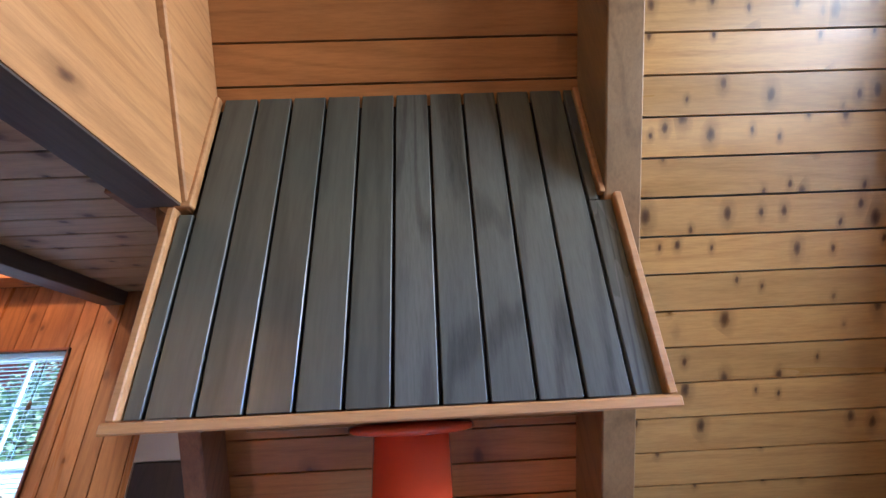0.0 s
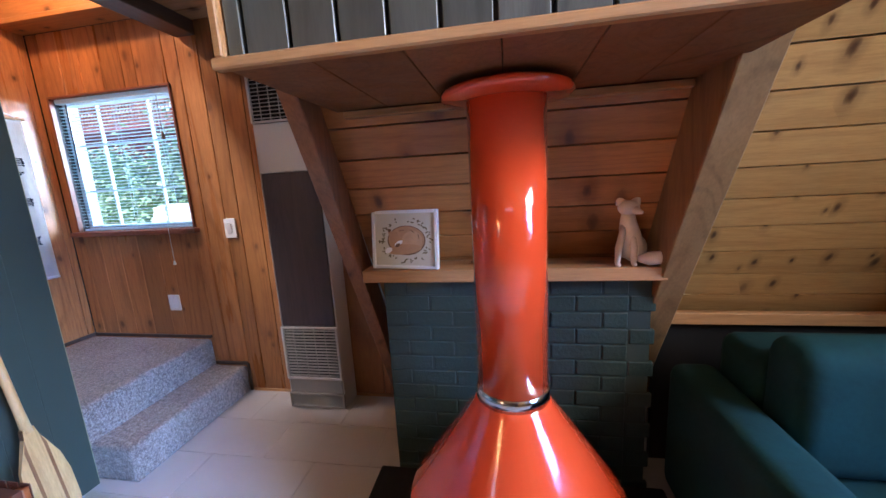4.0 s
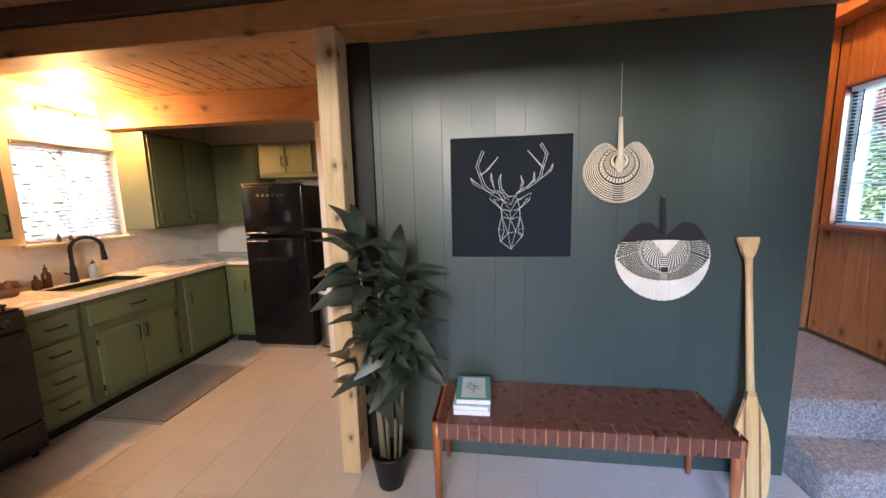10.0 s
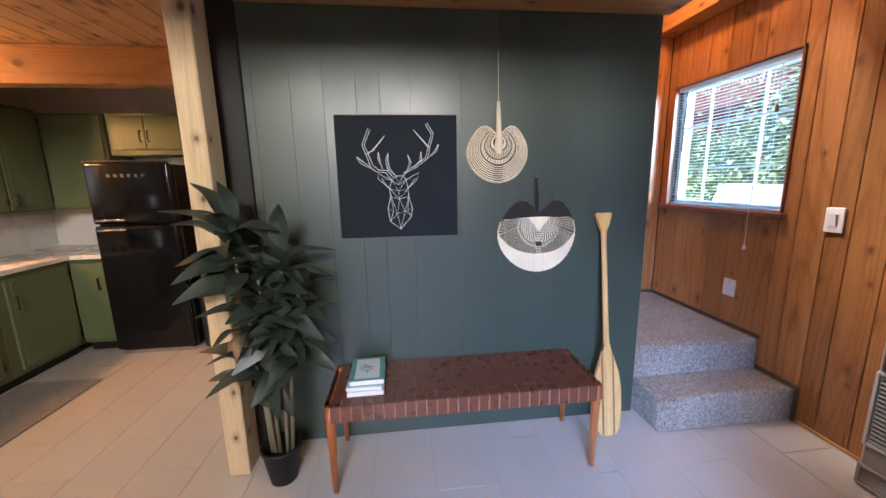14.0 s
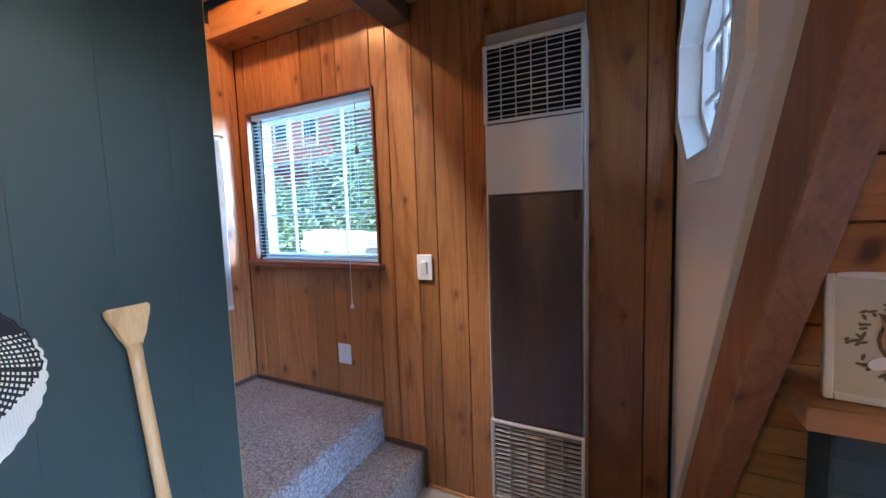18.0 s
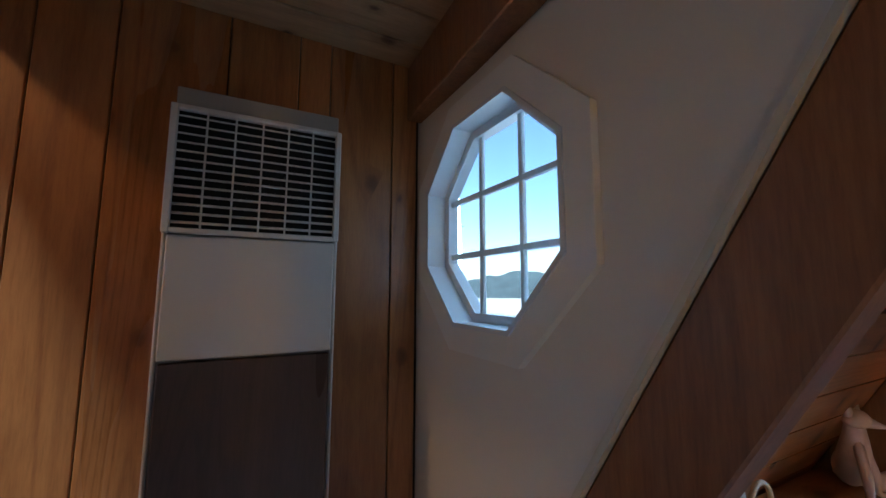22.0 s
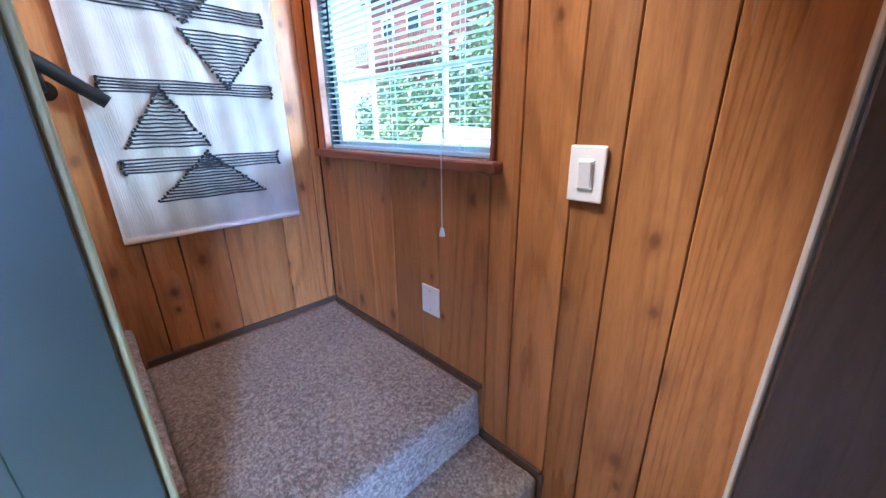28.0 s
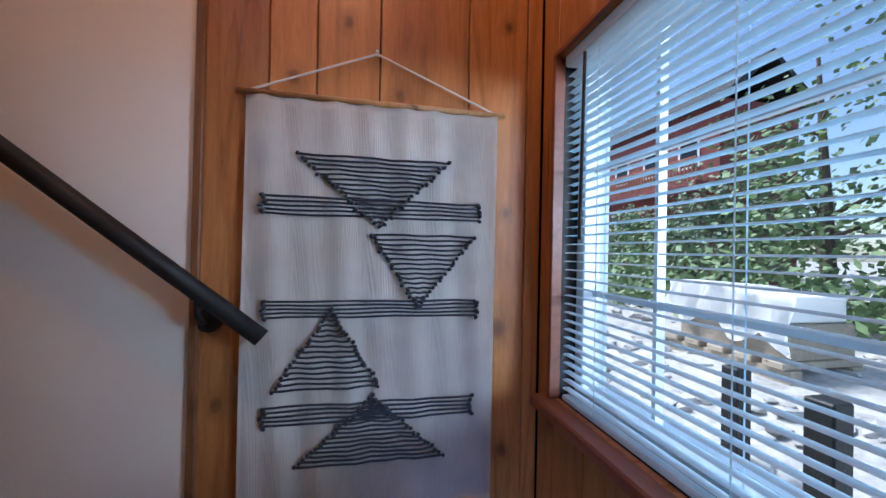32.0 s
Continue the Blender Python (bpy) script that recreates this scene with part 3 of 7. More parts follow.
# the wall round the opening, as four fans of quads
outer8 = []
for _, y, z in octv:
    if y > OC[0] and z > OC[1]:
        outer8.append((CHX, 3.62, CEIL_Z) if abs(z - OC[1]) > abs(y - OC[0]) else (CHX, 3.62, 2.1))
    elif y > OC[0]:
        outer8.append((CHX, 3.62, 1.55) if abs(z - OC[1]) < abs(y - OC[0]) else (CHX, 3.7, 0))
    elif z < OC[1]:
        outer8.append((CHX, slope_y(0) + 0.004, 0) if abs(z - OC[1]) > abs(y - OC[0]) else (CHX, slope_y(1.35) + 0.004, 1.35))
    else:
        outer8.append((CHX, slope_y(1.8) + 0.004, 1.8) if abs(z - OC[1]) < abs(y - OC[0]) else (CHX, slope_y(CEIL_Z) + 0.004, CEIL_Z))
part("wall_face", skew(ring_slab(octv, outer8, (0.05, 0, 0))), WHITE, wall_cheek)
win_oct = thing("window_octagon", (1.4, OC[0], OC[1]), "white octagonal window with crossing muntins", "window", kind="structure")
part("casing", skew(ring_slab(octagon(0.286, CHX - 0.018), octagon(0.349, CHX - 0.018), (0.0175, 0, 0))), WHITE_TRIM, win_oct)
part("window_frame", skew(ring_slab(octagon(0.274, CHX - 0.022), octagon(0.2855, CHX - 0.022), (0.10, 0, 0))), VINYL, win_oct)
part("sash", skew(ring_slab(octagon(0.250, CHX + 0.04), octagon(0.2735, CHX + 0.04), (0.035, 0, 0))), VINYL, win_oct)
for k in (-1, 1):
    part("muntin", skew(obox(Matrix.Translation((CHX + 0.055, OC[0], OC[1] + 0.085 * k)), 0.012, 0.505, 0.018, 0.003)), VINYL, win_oct)
    part("muntin", skew(obox(Matrix.Translation((CHX + 0.055, OC[0] + 0.085 * k, OC[1])), 0.012, 0.018, 0.505, 0.003)), VINYL, win_oct)
pane = part("pane", skew(prism(octagon(0.258, CHX + 0.063), (0.004, 0, 0))), CLEAR, win_oct)
pane.visible_shadow = False

# north window: frame, sash, glass, sill
win_n = thing("window_1", (-0.495, 3.65, 1.2), "white vinyl window with grids behind a blind", "window", kind="structure")
for x0, x1, z0, z1 in ((-0.97, -0.935, 1.2, 2.11), (-0.055, -0.02, 1.2, 2.11), (-0.935, -0.055, 1.2, 1.235), (-0.935, -0.055, 2.075, 2.11)):
    part("window_frame", box(x0, x1, 3.66, 3.735, z0, z1, 0.003), VINYL, win_n)
for x in (-0.72, -0.30):
    part("muntin", box(x - 0.005, x + 0.005, 3.685, 3.705, 1.235, 2.075), VINYL, win_n)
part("muntin", box(-0.935, -0.055, 3.688, 3.702, 1.475, 1.489), VINYL, win_n)
part("muntin", box(-0.935, -0.055, 3.688, 3.702, 1.80, 1.812), VINYL, win_n)
pn = part("pane", box(-0.935, -0.055, 3.708, 3.713, 1.235, 2.075), GLASS, win_n)
pn.visible_shadow = False
part("window_sill", box(-1.02, 0.02, 3.555, 3.66, 1.165, 1.198, 0.005), TRIM_RED, win_n, "reddish wooden sill")
part("jamb", box(-0.985, -0.971, 3.588, 3.66, 1.199, 2.125, 0.002), TRIM_RED, win_n)
part("jamb", box(-0.019, -0.005, 3.588, 3.66, 1.199, 2.125, 0.002), TRIM_RED, win_n)
part("jamb", box(-0.985, -0.005, 3.588, 3.66, 2.111, 2.125, 0.002), TRIM_RED, win_n)


def blind(name, x0, x1, y, z0, z1, pitch, width, tilt, cords, label, mat):
    """A slatted blind that hangs in a window of a wall along x."""
    e = thing(name, ((x0 + x1) / 2, y, z0), label, "blind")
    part("headrail", box(x0, x1, y - 0.02, y + 0.02, z1 - 0.03, z1, 0.003), mat, e)
    part("bottom_rail", box(x0, x1, y - 0.013, y + 0.013, z0, z0 + 0.014, 0.003), mat, e)
    L = x1 - x0
    me = as_mesh("slat", sheet(lambda u, v: ((u - 0.5) * L, (v - 0.5) * width, 0.0025 * (1 - (2 * v - 1) ** 2)), 1, 4, sheet(lambda u, v: ((u - 0.5) * L, (v - 0.5) * width, 0.0025 * (1 - (2 * v - 1) ** 2) - 0.0008), 1, 4)), mat)
    z = z0 + 0.03
    while z < z1 - 0.04:
        piece("slat", me, e, ((x0 + x1) / 2, y, z), (radians(tilt) + rng.uniform(-0.03, 0.03), 0, 0))
        z += pitch
    for c in cords:
        part("ladder_cord", tube([(c, y - width / 2, z1 - 0.02), (c, y - width / 2, z0 + 0.01)], 0.0012, 5), mat, e)
        part("ladder_cord", tube([(c, y + width / 2, z1 - 0.02), (c, y + width / 2, z0 + 0.01)], 0.0012, 5), mat, e)
    return e


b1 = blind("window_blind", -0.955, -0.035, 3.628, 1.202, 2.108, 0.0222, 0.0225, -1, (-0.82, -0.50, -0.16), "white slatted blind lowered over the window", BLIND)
part("tilt_wand", tube([(-0.86, 3.605, 2.07), (-0.862, 3.60, 1.62)], 0.004, 6), BLACKM, b1, "dark thin tilt wand")
part("pull_cord", tube([(-0.17, 3.604, 2.06), (-0.17, 3.585, 1.62), (-0.17, 3.545, 1.22), (-0.17, 3.545, 0.98)], 0.0016, 5), BLIND, b1, "thin white pull cord")
part("tassel", lathe([(0.001, 0.03), (0.006, 0.024), (0.010, 0.0), (0.001, -0.003)], (-0.17, 3.545, 0.955), 10), BLIND, b1)
part("short_cord", tube([(-0.13, 3.603, 2.06), (-0.13, 3.601, 1.83)], 0.0016, 5), BLACKM, b1)
part("tassel", lathe([(0.003, 0.045), (0.009, 0.035), (0.012, 0.0), (0.001, -0.003)], (-0.13, 3.600, 1.79), 10), TERRA, b1, "brown wooden tassel")

# ---- structure: the roof of slanting boards ----
def slope_board(parent, x0, x1, z0, z1, north, mat, inset=0.0):
    s = 1 if north else -1
    foot = FOOT_N if north else FOOT_S
    ya, yb = foot - s * TH * z0, foot - s * TH * z1
    n = Vector((0, s * math.cos(LEAN_A), math.sin(LEAN_A))) * 0.02
    g = 0.0035
    L = math.hypot(yb - ya, z1 - z0)
    d = Vector((0, (yb - ya) / L, (z1 - z0) / L))
    a, b = Vector((0, ya, z0)) + d * g, Vector((0, yb, z1)) - d * g
    out = [Vector((x0, a.y, a.z)), Vector((x0, b.y, b.z)), Vector((x0, b.y, b.z)) + n, Vector((x0, a.y, a.z)) + n]
    bm = prism(out, (x1 - x0, 0, 0))
    return part("plank", bm, mat, parent)


roof_north = thing("roof_north", (3, FOOT_N, 0), "sloping wall of varnished knotty pine boards", "sloped wall", kind="structure")
roof_south = thing("roof_south", (3, FOOT_S, 0), "sloping wall of varnished pine boards", "sloped wall", kind="structure")
STEP = 0.1107
z = -0.0401
while z < APEX_Z - 0.02:
    zt = min(z + STEP, APEX_Z)
    z = max(z, 0.0)
    if z > 0.75:
        slope_board(roof_north, 2.70, 5.6, z, zt, True, PINE)
        slope_board(roof_north, 1.437, 2.70, z, zt, True, PINE_WARM_LIGHT)
        if z > 2.55:
            slope_board(roof_north, -2.2, 1.437, z, zt, True, PINE_WARM_LIGHT)
    else:
        slope_board(roof_north, 1.437, 5.6, z, zt, True, PINE)
    if z > 2.55:
        slope_board(roof_south, -2.2, 5.6, z, zt, False, PINE)
    else:
        slope_board(roof_south, 3.0, 5.6, z, zt, False, PINE)
    z = zt
for nm, s, foot in (("roof_north_shell", 1, FOOT_N), ("roof_south_shell", -1, FOOT_S)):
    n = Vector((0, s * math.cos(LEAN_A), math.sin(LEAN_A)))
    bm = bmesh.new()
    for x0, x1, z0 in ((1.437 if s > 0 else 3.0, 5.7, 0.0), (-2.3, 1.437 if s > 0 else 3.0, 2.6)):
        a, b = Vector((x0, foot - s * TH * z0, z0)) + n * 0.024, Vector((x0, APEX_Y, APEX_Z)) + n * 0.024
        prism([a, b, b + n * 0.15, a + n * 0.15], (x1 - x0, 0, 0), bm)
    solid(nm, bm, SHINGLE, "grey shingled outer shell of the steep roof", "roof", "structure")

# exposed rafters
def rafter(x0, x1, z0, z1, d=0.228):
    bm = prism([(x0, slope_y(z0) - d, z0), (x0, slope_y(z1) - d, z1), (x0, slope_y(z1), z1), (x0, slope_y(z0), z0)], (x1 - x0, 0, 0))
    bmesh.ops.bevel(bm, geom=bm.edges[:], offset=0.004, segments=1, affect="EDGES")
    return bm


raft = thing("rafters", (2, 3, 0), "rough brown timber rafters along the sloping wall", "rafter", kind="structure")
part("rafter", skew(rafter(CHX + 0.006, CHX + 0.072, 0.0, 2.5, 0.157)), RAFTER, raft)
part("rafter", rafter(1.376, 1.458, 2.502, 4.6), RAFTER, raft)
part("rafter", rafter(2.645, 2.745, 0.0, 4.6), FIR, raft, "weathered fir rafter, paler by daylight put into its colour")
part("rafter", rafter(1.459, 1.535, 2.2, 4.6), BEAM_Y, raft, "orange fir rafter above the hood")
part("rafter", rafter(3.86, 3.96, 0.0, 4.6), RAFTER, raft)
solid("trim_cheek", skew(prism([(CHX - 0.008, slope_y(0.2), 0.2), (CHX - 0.008, slope_y(CEIL_Z), CEIL_Z), (CHX - 0.008, slope_y(CEIL_Z) + 0.014, CEIL_Z), (CHX - 0.008, slope_y(0.2) + 0.014, 0.2)], (0.0155, 0, 0))), CASING, "pale strip along the rafter edge", "trim", "structure")
solid("kneewall_sofa", box(2.75, 5.5, 3.19, 3.22, 0, 0.76), BLACKM, "low dark knee wall under the slope", "wall", "structure")
solid("trim_slope_foot", box(2.745, 5.5, 3.15, 3.19, 0.72, 0.775, 0.004), TRIM, "pine strip at the foot of the sloping boards", "trim", "structure")

# ---- structure: loft floor seen as a ceiling ----
ceiling = bmesh.new()
y = -2.06
while y < 3.6:
    y1 = min(y + 0.135, 3.6)
    if y > 2.15:
        box(0.115, 1.44, y + 0.003, y1 - 0.003, CEIL_Z, CEIL_Z + 0.02, 0.003, ceiling)
    elif y > 0.5:
        box(-0.05, 1.44, y + 0.003, y1 - 0.003, CEIL_Z, CEIL_Z + 0.02, 0.003, ceiling)
    else:
        box(-2.05, -0.003, y + 0.003, y1 - 0.003, 2.33, 2.35, 0.003, ceiling)
        box(0.1, 1.44, y + 0.003, y1 - 0.003, CEIL_Z, CEIL_Z + 0.02, 0.003, ceiling)
    y = y1
solid("ceiling", ceiling, CEIL, "low ceiling of knotty boards under the loft", "ceiling", "structure")
cs = box(0.115, 1.44, 2.1, 3.7, CEIL_Z + 0.022, CEIL_Z + 0.1)
box(-0.05, 1.44, -2.2, 2.1, CEIL_Z + 0.022, CEIL_Z + 0.1, bm=cs)
box(-2.2, -0.05, -2.2, 0.5, CEIL_Z + 0.022, CEIL_Z + 0.1, bm=cs)
solid("loft_floor", cs, CARPET, "grey carpeted loft floor edge", "floor", "structure")
beams = thing("beams", (0.8, 0.5, CEIL_Z), "solid timber beams carrying the loft", "beam", kind="structure")
part("beam", box(0.10, 0.235, -2.03, 3.598, 2.375, CEIL_Z - 0.002, 0.004), BEAM_DARK, beams, "dark timber joist")
part("beam", box(0.0, 0.205, -2.02, 2.77, 2.235, 2.372, 0.005), BEAM_Y, beams, "rough fir header above the green wall")


def butt(x0, x1, z0, z1):
    """A loft edge member, cut at the slope of the rafter that it meets."""
    return prism([(x0, -1.9, z0), (x0, slope_y(z0) - 0.231, z0), (x0, slope_y(z1) - 0.231, z1), (x0, -1.9, z1)], (x1 - x0, 0, 0))


part("beam", butt(1.405, 1.522, 2.21, 2.56), BEAM_Y, beams, "pale pine loft edge beam")
# Thin dark slab gives the pale beam a shaded underside by colour.
part("beam_soffit", butt(1.403, 1.520, 2.204, 2.2085), BEAM_DARK, beams, "dark underside, shade put into its colour")
part("fascia", butt(1.44, 1.515, 2.566, 2.70), BEAM_Y, beams, "pine fascia board")
fray = butt(1.36, 1.475, 2.702, 2.722)
bmesh.ops.subdivide_edges(fray, edges=[e for e in fray.edges if e.calc_length() > 1.0], cuts=160)
for v in fray.verts:
    if v.co.x > 1.47:
        v.co.x += rng.uniform(-0.012, 0.02)
        v.co.z += rng.uniform(-0.01, 0.008)
solid("loft_carpet_edge", fray, CARPET, "frayed grey carpet edge on the loft", "carpet", "structure")
part("beam", box(-0.98, -0.86, -2.02, 0.48, 2.09, 2.328, 0.004), BEAM_Y, beams, "orange-lit fir beam in the kitchen")

part("beam", box(1.29, 1.36, 2.2, 3.598, 2.262, CEIL_Z - 0.002, 0.004), RAFTER, beams, "dark joist over the white cheek wall")

# ---- structure: the green wall with the bench ----
wall_green = thing("wall_green", (0, 1.6, 0), "dark green painted plank wall", "wall", kind="structure")
part("wall_backing", box(-0.10, -0.005, 0.52, 2.722, 0, 2.46), GREEN, wall_green)
c = 0.60
k = 0
GJ = (0.60, 0.69, 0.86, 1.012, 1.166, 1.28, 1.43, 1.683, 1.872, 1.972, 2.192, 2.28, 2.45, 2.60, 2.728)
gw = [b - a for a, b in zip(GJ, GJ[1:])]
while k < len(gw):
    w = gw[k]
    part("plank", box(-0.004, 0.012, c, c + w - 0.0001, 0.0, 2.233, 0.0012), GREEN, wall_green)
    c += w
    k += 1
part("end_casing", box(-0.11, -0.005, 2.7285, 2.742, 0.0, 2.233, 0.003), END, wall_green, "cream end trim, olive from shade in its colour")
solid("post", box(0.10, 0.235, 0.465, 0.565, 0, 2.233, 0.005), POST, "pale fir post at the kitchen opening", "post", "structure")
# The black of this board holds the shade between post and green wall.
solid("post_return", box(-0.10, 0.034, 0.50, 0.652, 0, 2.233, 0.003), BLACKM, "black board beside the post, shade put into its colour", "wall", "structure")

# ---- structure: kitchen walls, gables ----
wk = thing("wall_south", (-0.4, -2.03, 0), "off-white kitchen wall with a window", "wall", kind="structure")
KW = (-0.96, -0.24, 1.19, 1.93)
bm = box(-2.2, KW[0], -2.16, -2.03, 0, 2.7)
box(KW[1], 1.5, -2.16, -2.03, 0, 2.7, bm=bm)
box(KW[0], KW[1], -2.16, -2.03, 0, KW[2], bm=bm)
box(KW[0], KW[1], -2.16, -2.03, KW[3], 2.7, bm=bm)
part("wall_face", bm, WHITE, wk)
part("backsplash", box(-2.04, 1.28, -2.028, -2.018, 0.87, 1.19, 0.001), MARBLE, wk, "pale marble splashback")
solid("wall_kitchen_west", box(-2.16, -2.04, -2.16, 0.6, 0, 5.0), WHITE, "off-white wall behind the fridge", "wall", "structure")
solid("wall_kitchen_north", box(-2.04, -0.116, 0.48, 0.52, 0, 2.46), WHITE, "off-white partition beside the fridge", "wall", "structure")
solid("stair_spandrel", box(-0.112, -0.101, 0.53, 2.725, 0.0, 2.46), WHITE, "white side wall of the stairs", "wall", "structure")
solid("wall_stair_back", box(-1.2, -0.05, -0.3, -0.2, 2.47, 5.0), WHITE, "white wall at the top of the stairs", "wall", "structure")
solid("wall_gable_west", box(-2.3, -2.17, -2.3, 3.8, 0, 5.2), WHITE, "plain west gable wall", "wall", "structure")
eg = thing("wall_gable_east", (5.5, 0.8, 0), "east gable wall with tall windows", "wall", kind="structure")
bm = box(5.5, 5.62, -2.3, 0.0, 0, 2.42)
box(5.5, 5.62, 1.25, 3.8, 0, 2.42, bm=bm)
box(5.5, 5.62, 0.0, 1.25, 0, 0.95, bm=bm)
box(5.5, 5.62, -2.3, 3.8, 2.42, 2.5, bm=bm)
box(5.5, 5.62, -2.3, 0.05, 2.5, 3.28, bm=bm)
box(5.5, 5.62, 1.75, 3.8, 2.5, 3.28, bm=bm)
box(5.5, 5.62, -2.3, 3.8, 3.28, 5.2, bm=bm)
part("wall_face", bm, PINE, eg)
for y0, y1, z0, z1, n in ((0.0, 1.25, 0.95, 2.42, 2), (0.05, 1.75, 2.5, 3.28, 3)):
    g = part("pane", box(5.57, 5.575, y0, y1, z0, z1), GLASS, eg)
    g.visible_shadow = False
    for i in range(n + 1):
        yy = y0 + (y1 - y0) * i / n
        part("mullion", box(5.53, 5.59, yy - 0.025, yy + 0.025, z0, z1), WHITE_TRIM, eg)

solid("kitchen_soffit", box(0.022, 1.245, -2.029, -1.735, 2.088, 2.455, 0.003), NOOK, "brown boarded soffit above the wall cabinets", "soffit", "structure")
# kitchen post and slope boards left of it
solid("kitchen_post", box(1.25, 1.37, -1.62, -1.48, 0, 2.21, 0.006), KPOST, "rough fir post beside the kitchen counter", "post", "structure")
nook = thing("wall_nook", (2.2, -1.66, 0), "dark horizontal pine boards beside the kitchen post", "wall", kind="structure")
for i in range(19):
    part("plank", box(1.372, 3.1, -1.68, -1.664, 0.132 * i, 0.132 * i + 0.128, 0.003), NOOK, nook)
solid("nook_shell", box(1.372, 3.1, -1.8, -1.682, 0, 2.6), BLACKM, "outer shell of the nook wall", "wall", "structure")
solid("nook_ceiling", box(1.524, 3.0, -1.66, -0.66, 2.46, 2.5), CEIL, "board ceiling over the dining nook", "ceiling", "structure")
solid("nook_cheek", box(3.0, 3.1, -1.66, -0.6, 0, 2.5), PINE, "pine end of the dining nook", "wall", "structure")

# ---- stairs ----
stairs = thing("staircase", (-0.5, 2.9, 0), "grey carpeted steps turning up beside a wooden wall", "stairs", kind="structure")


def carpet_block(x0, x1, y0, y1, z0, z1):
    bm = box(x0, x1, y0, y1, z0, z1)
    bmesh.ops.bevel(bm, geom=[e for e in bm.edges if all(v.co.z > z1 - 0.01 for v in e.verts)], offset=0.03, segments=4, affect="EDGES", profile=0.6)
    bmesh.ops.subdivide_edges(bm, edges=[e for e in bm.edges if e.calc_length() > 0.15], cuts=8, use_grid_fill=True)
    for v in bm.verts:
        if v.co.z > z0 + 0.02:
            v.co += Vector((noise.noise(v.co * 14), noise.noise(v.co * 14 + Vector((5, 0, 0))), noise.noise(v.co * 14 + Vector((0, 9, 0))))) * 0.006
    return bm


part("step", carpet_block(-0.10, 0.215, 2.757, 3.592, 0, 0.2), CARPET, stairs, smooth=True)
part("landing", carpet_block(-1.055, -0.035, 2.757, 3.592, 0.0, 0.4), CARPET, stairs, smooth=True)
for i in range(9):
    y1 = 2.756 - 0.245 * i
    part("step", carpet_block(-1.045, -0.135, y1 - 0.30, y1, 0.25 + 0.19 * i, 0.4 + 0.19 * (i + 1)), CARPET, stairs, smooth=True)
part("stringer", prism([(-1.058, 2.76, 0.40), (-1.058, 2.76, 0.56), (-1.058, 0.30, 2.62), (-1.058, 0.30, 2.35)], (0.014, 0, 0)), STRING, stairs, "brown wooden skirting board")
part("skirting", box(-1.058, -1.046, 2.77, 3.598, 0.4, 0.425), BEAM_DARK, stairs)
part("skirting", box(-1.045, -0.03, 3.585, 3.598, 0.4, 0.42), BEAM_DARK, stairs)
# Next dark strip draws the thin shadow edge above the step.
part("skirting", box(-0.028, 0.225, 3.586, 3.598, 0.2, 0.222), BEAM_DARK, stairs)
part("skirting", box(0.222, 0.236, 3.586, 3.598, 0.0, 0.21), BEAM_DARK, stairs)
solid("trim_floor_north", box(0.246, 1.36, 3.590, 3.599, 0, 0.018), TRIM, "low wooden strip along the floor", "trim", "structure")
rail = thing("handrail", (-1.0, 2.86, 1.3), "round black metal handrail sloping up the white wall", "handrail")
part("rail", tube([(-0.99, 2.87, 1.375), (-0.99, 2.40, 1.75), (-0.99, 1.4, 2.54), (-0.99, 0.6, 3.18)], 0.021, 14), BLACKM, rail, smooth=True)
for yy in (2.735, 1.6):
    zz = 1.375 + (2.87 - yy) * 0.797
    br = part("bracket", tube([(-0.99, yy, zz - 0.018), (-0.992, yy, zz - 0.055), (-1.02, yy, zz - 0.075), (-1.055, yy, zz - 0.075)], 0.008, 8), BLACKM, rail, smooth=True)
    part("rosette", tube([(-1.061, yy, zz - 0.075), (-1.05, yy, zz - 0.075)], 0.03, 16), BLACKM, rail)

# ================= THINGS: FIREPLACE =================
hood = thing("chimney_hood", (2.085, 2.2, 1.66), "charcoal grooved plank hood with pine edging above the fireplace", "hood")
HX0, HX1 = 1.50, 2.672
edges = [1.512]
joints = [HX0 + 0.008] + [1.553 + 0.1043 * i for i in range(11)] + [HX1 - 0.008]
for xa, xb in zip(joints, joints[1:]):
    g = 0.0045
    bm = prism([(xa + g, 2.2, 1.695), (xb - g, 2.2, 1.695), (xb - g, 2.2, 2.185 if xb < 1.6 or xa > 2.58 else 2.585), (xa + g, 2.2, 2.185 if xb < 1.6 or xa > 2.58 else 2.585)], (0, 0.016, 0))
    if xa > 2.58:
        box(xa + g, 2.626, 2.2, 2.216, 2.186, 2.585, 0, bm)
    bmesh.ops.bevel(bm, geom=bm.edges[:], offset=0.002, segments=1, affect="EDGES")
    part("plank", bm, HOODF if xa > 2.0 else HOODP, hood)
part("backing", prism([(1.535, 2.218, 1.70), (1.535, 2.218, 2.58), (1.535, 2.235, 2.545), (1.535, 2.70, 1.70)], (1.105, 0, 0)), BLACKM, hood)
part("bottom_trim", box(HX0 - 0.018, HX1 + 0.016, 2.178, 2.205, 1.668, 1.692, 0.004), TRIM, hood)
part("side_trim", box(HX0 - 0.012, HX0 + 0.008, 2.184, 2.215, 1.694, 2.20, 0.003), TRIM, hood)
part("side_trim", box(HX1 - 0.008, HX1 + 0.012, 2.184, 2.215, 1.694, 2.20, 0.003), TRIM, hood)
part("side_trim", box(1.498, 1.546, 2.186, 2.21, 2.202, 2.585, 0.003), TRIM, hood)
part("side_trim", box(2.628, 2.644, 2.186, 2.21, 2.202, 2.585, 0.003), TRIM, hood)
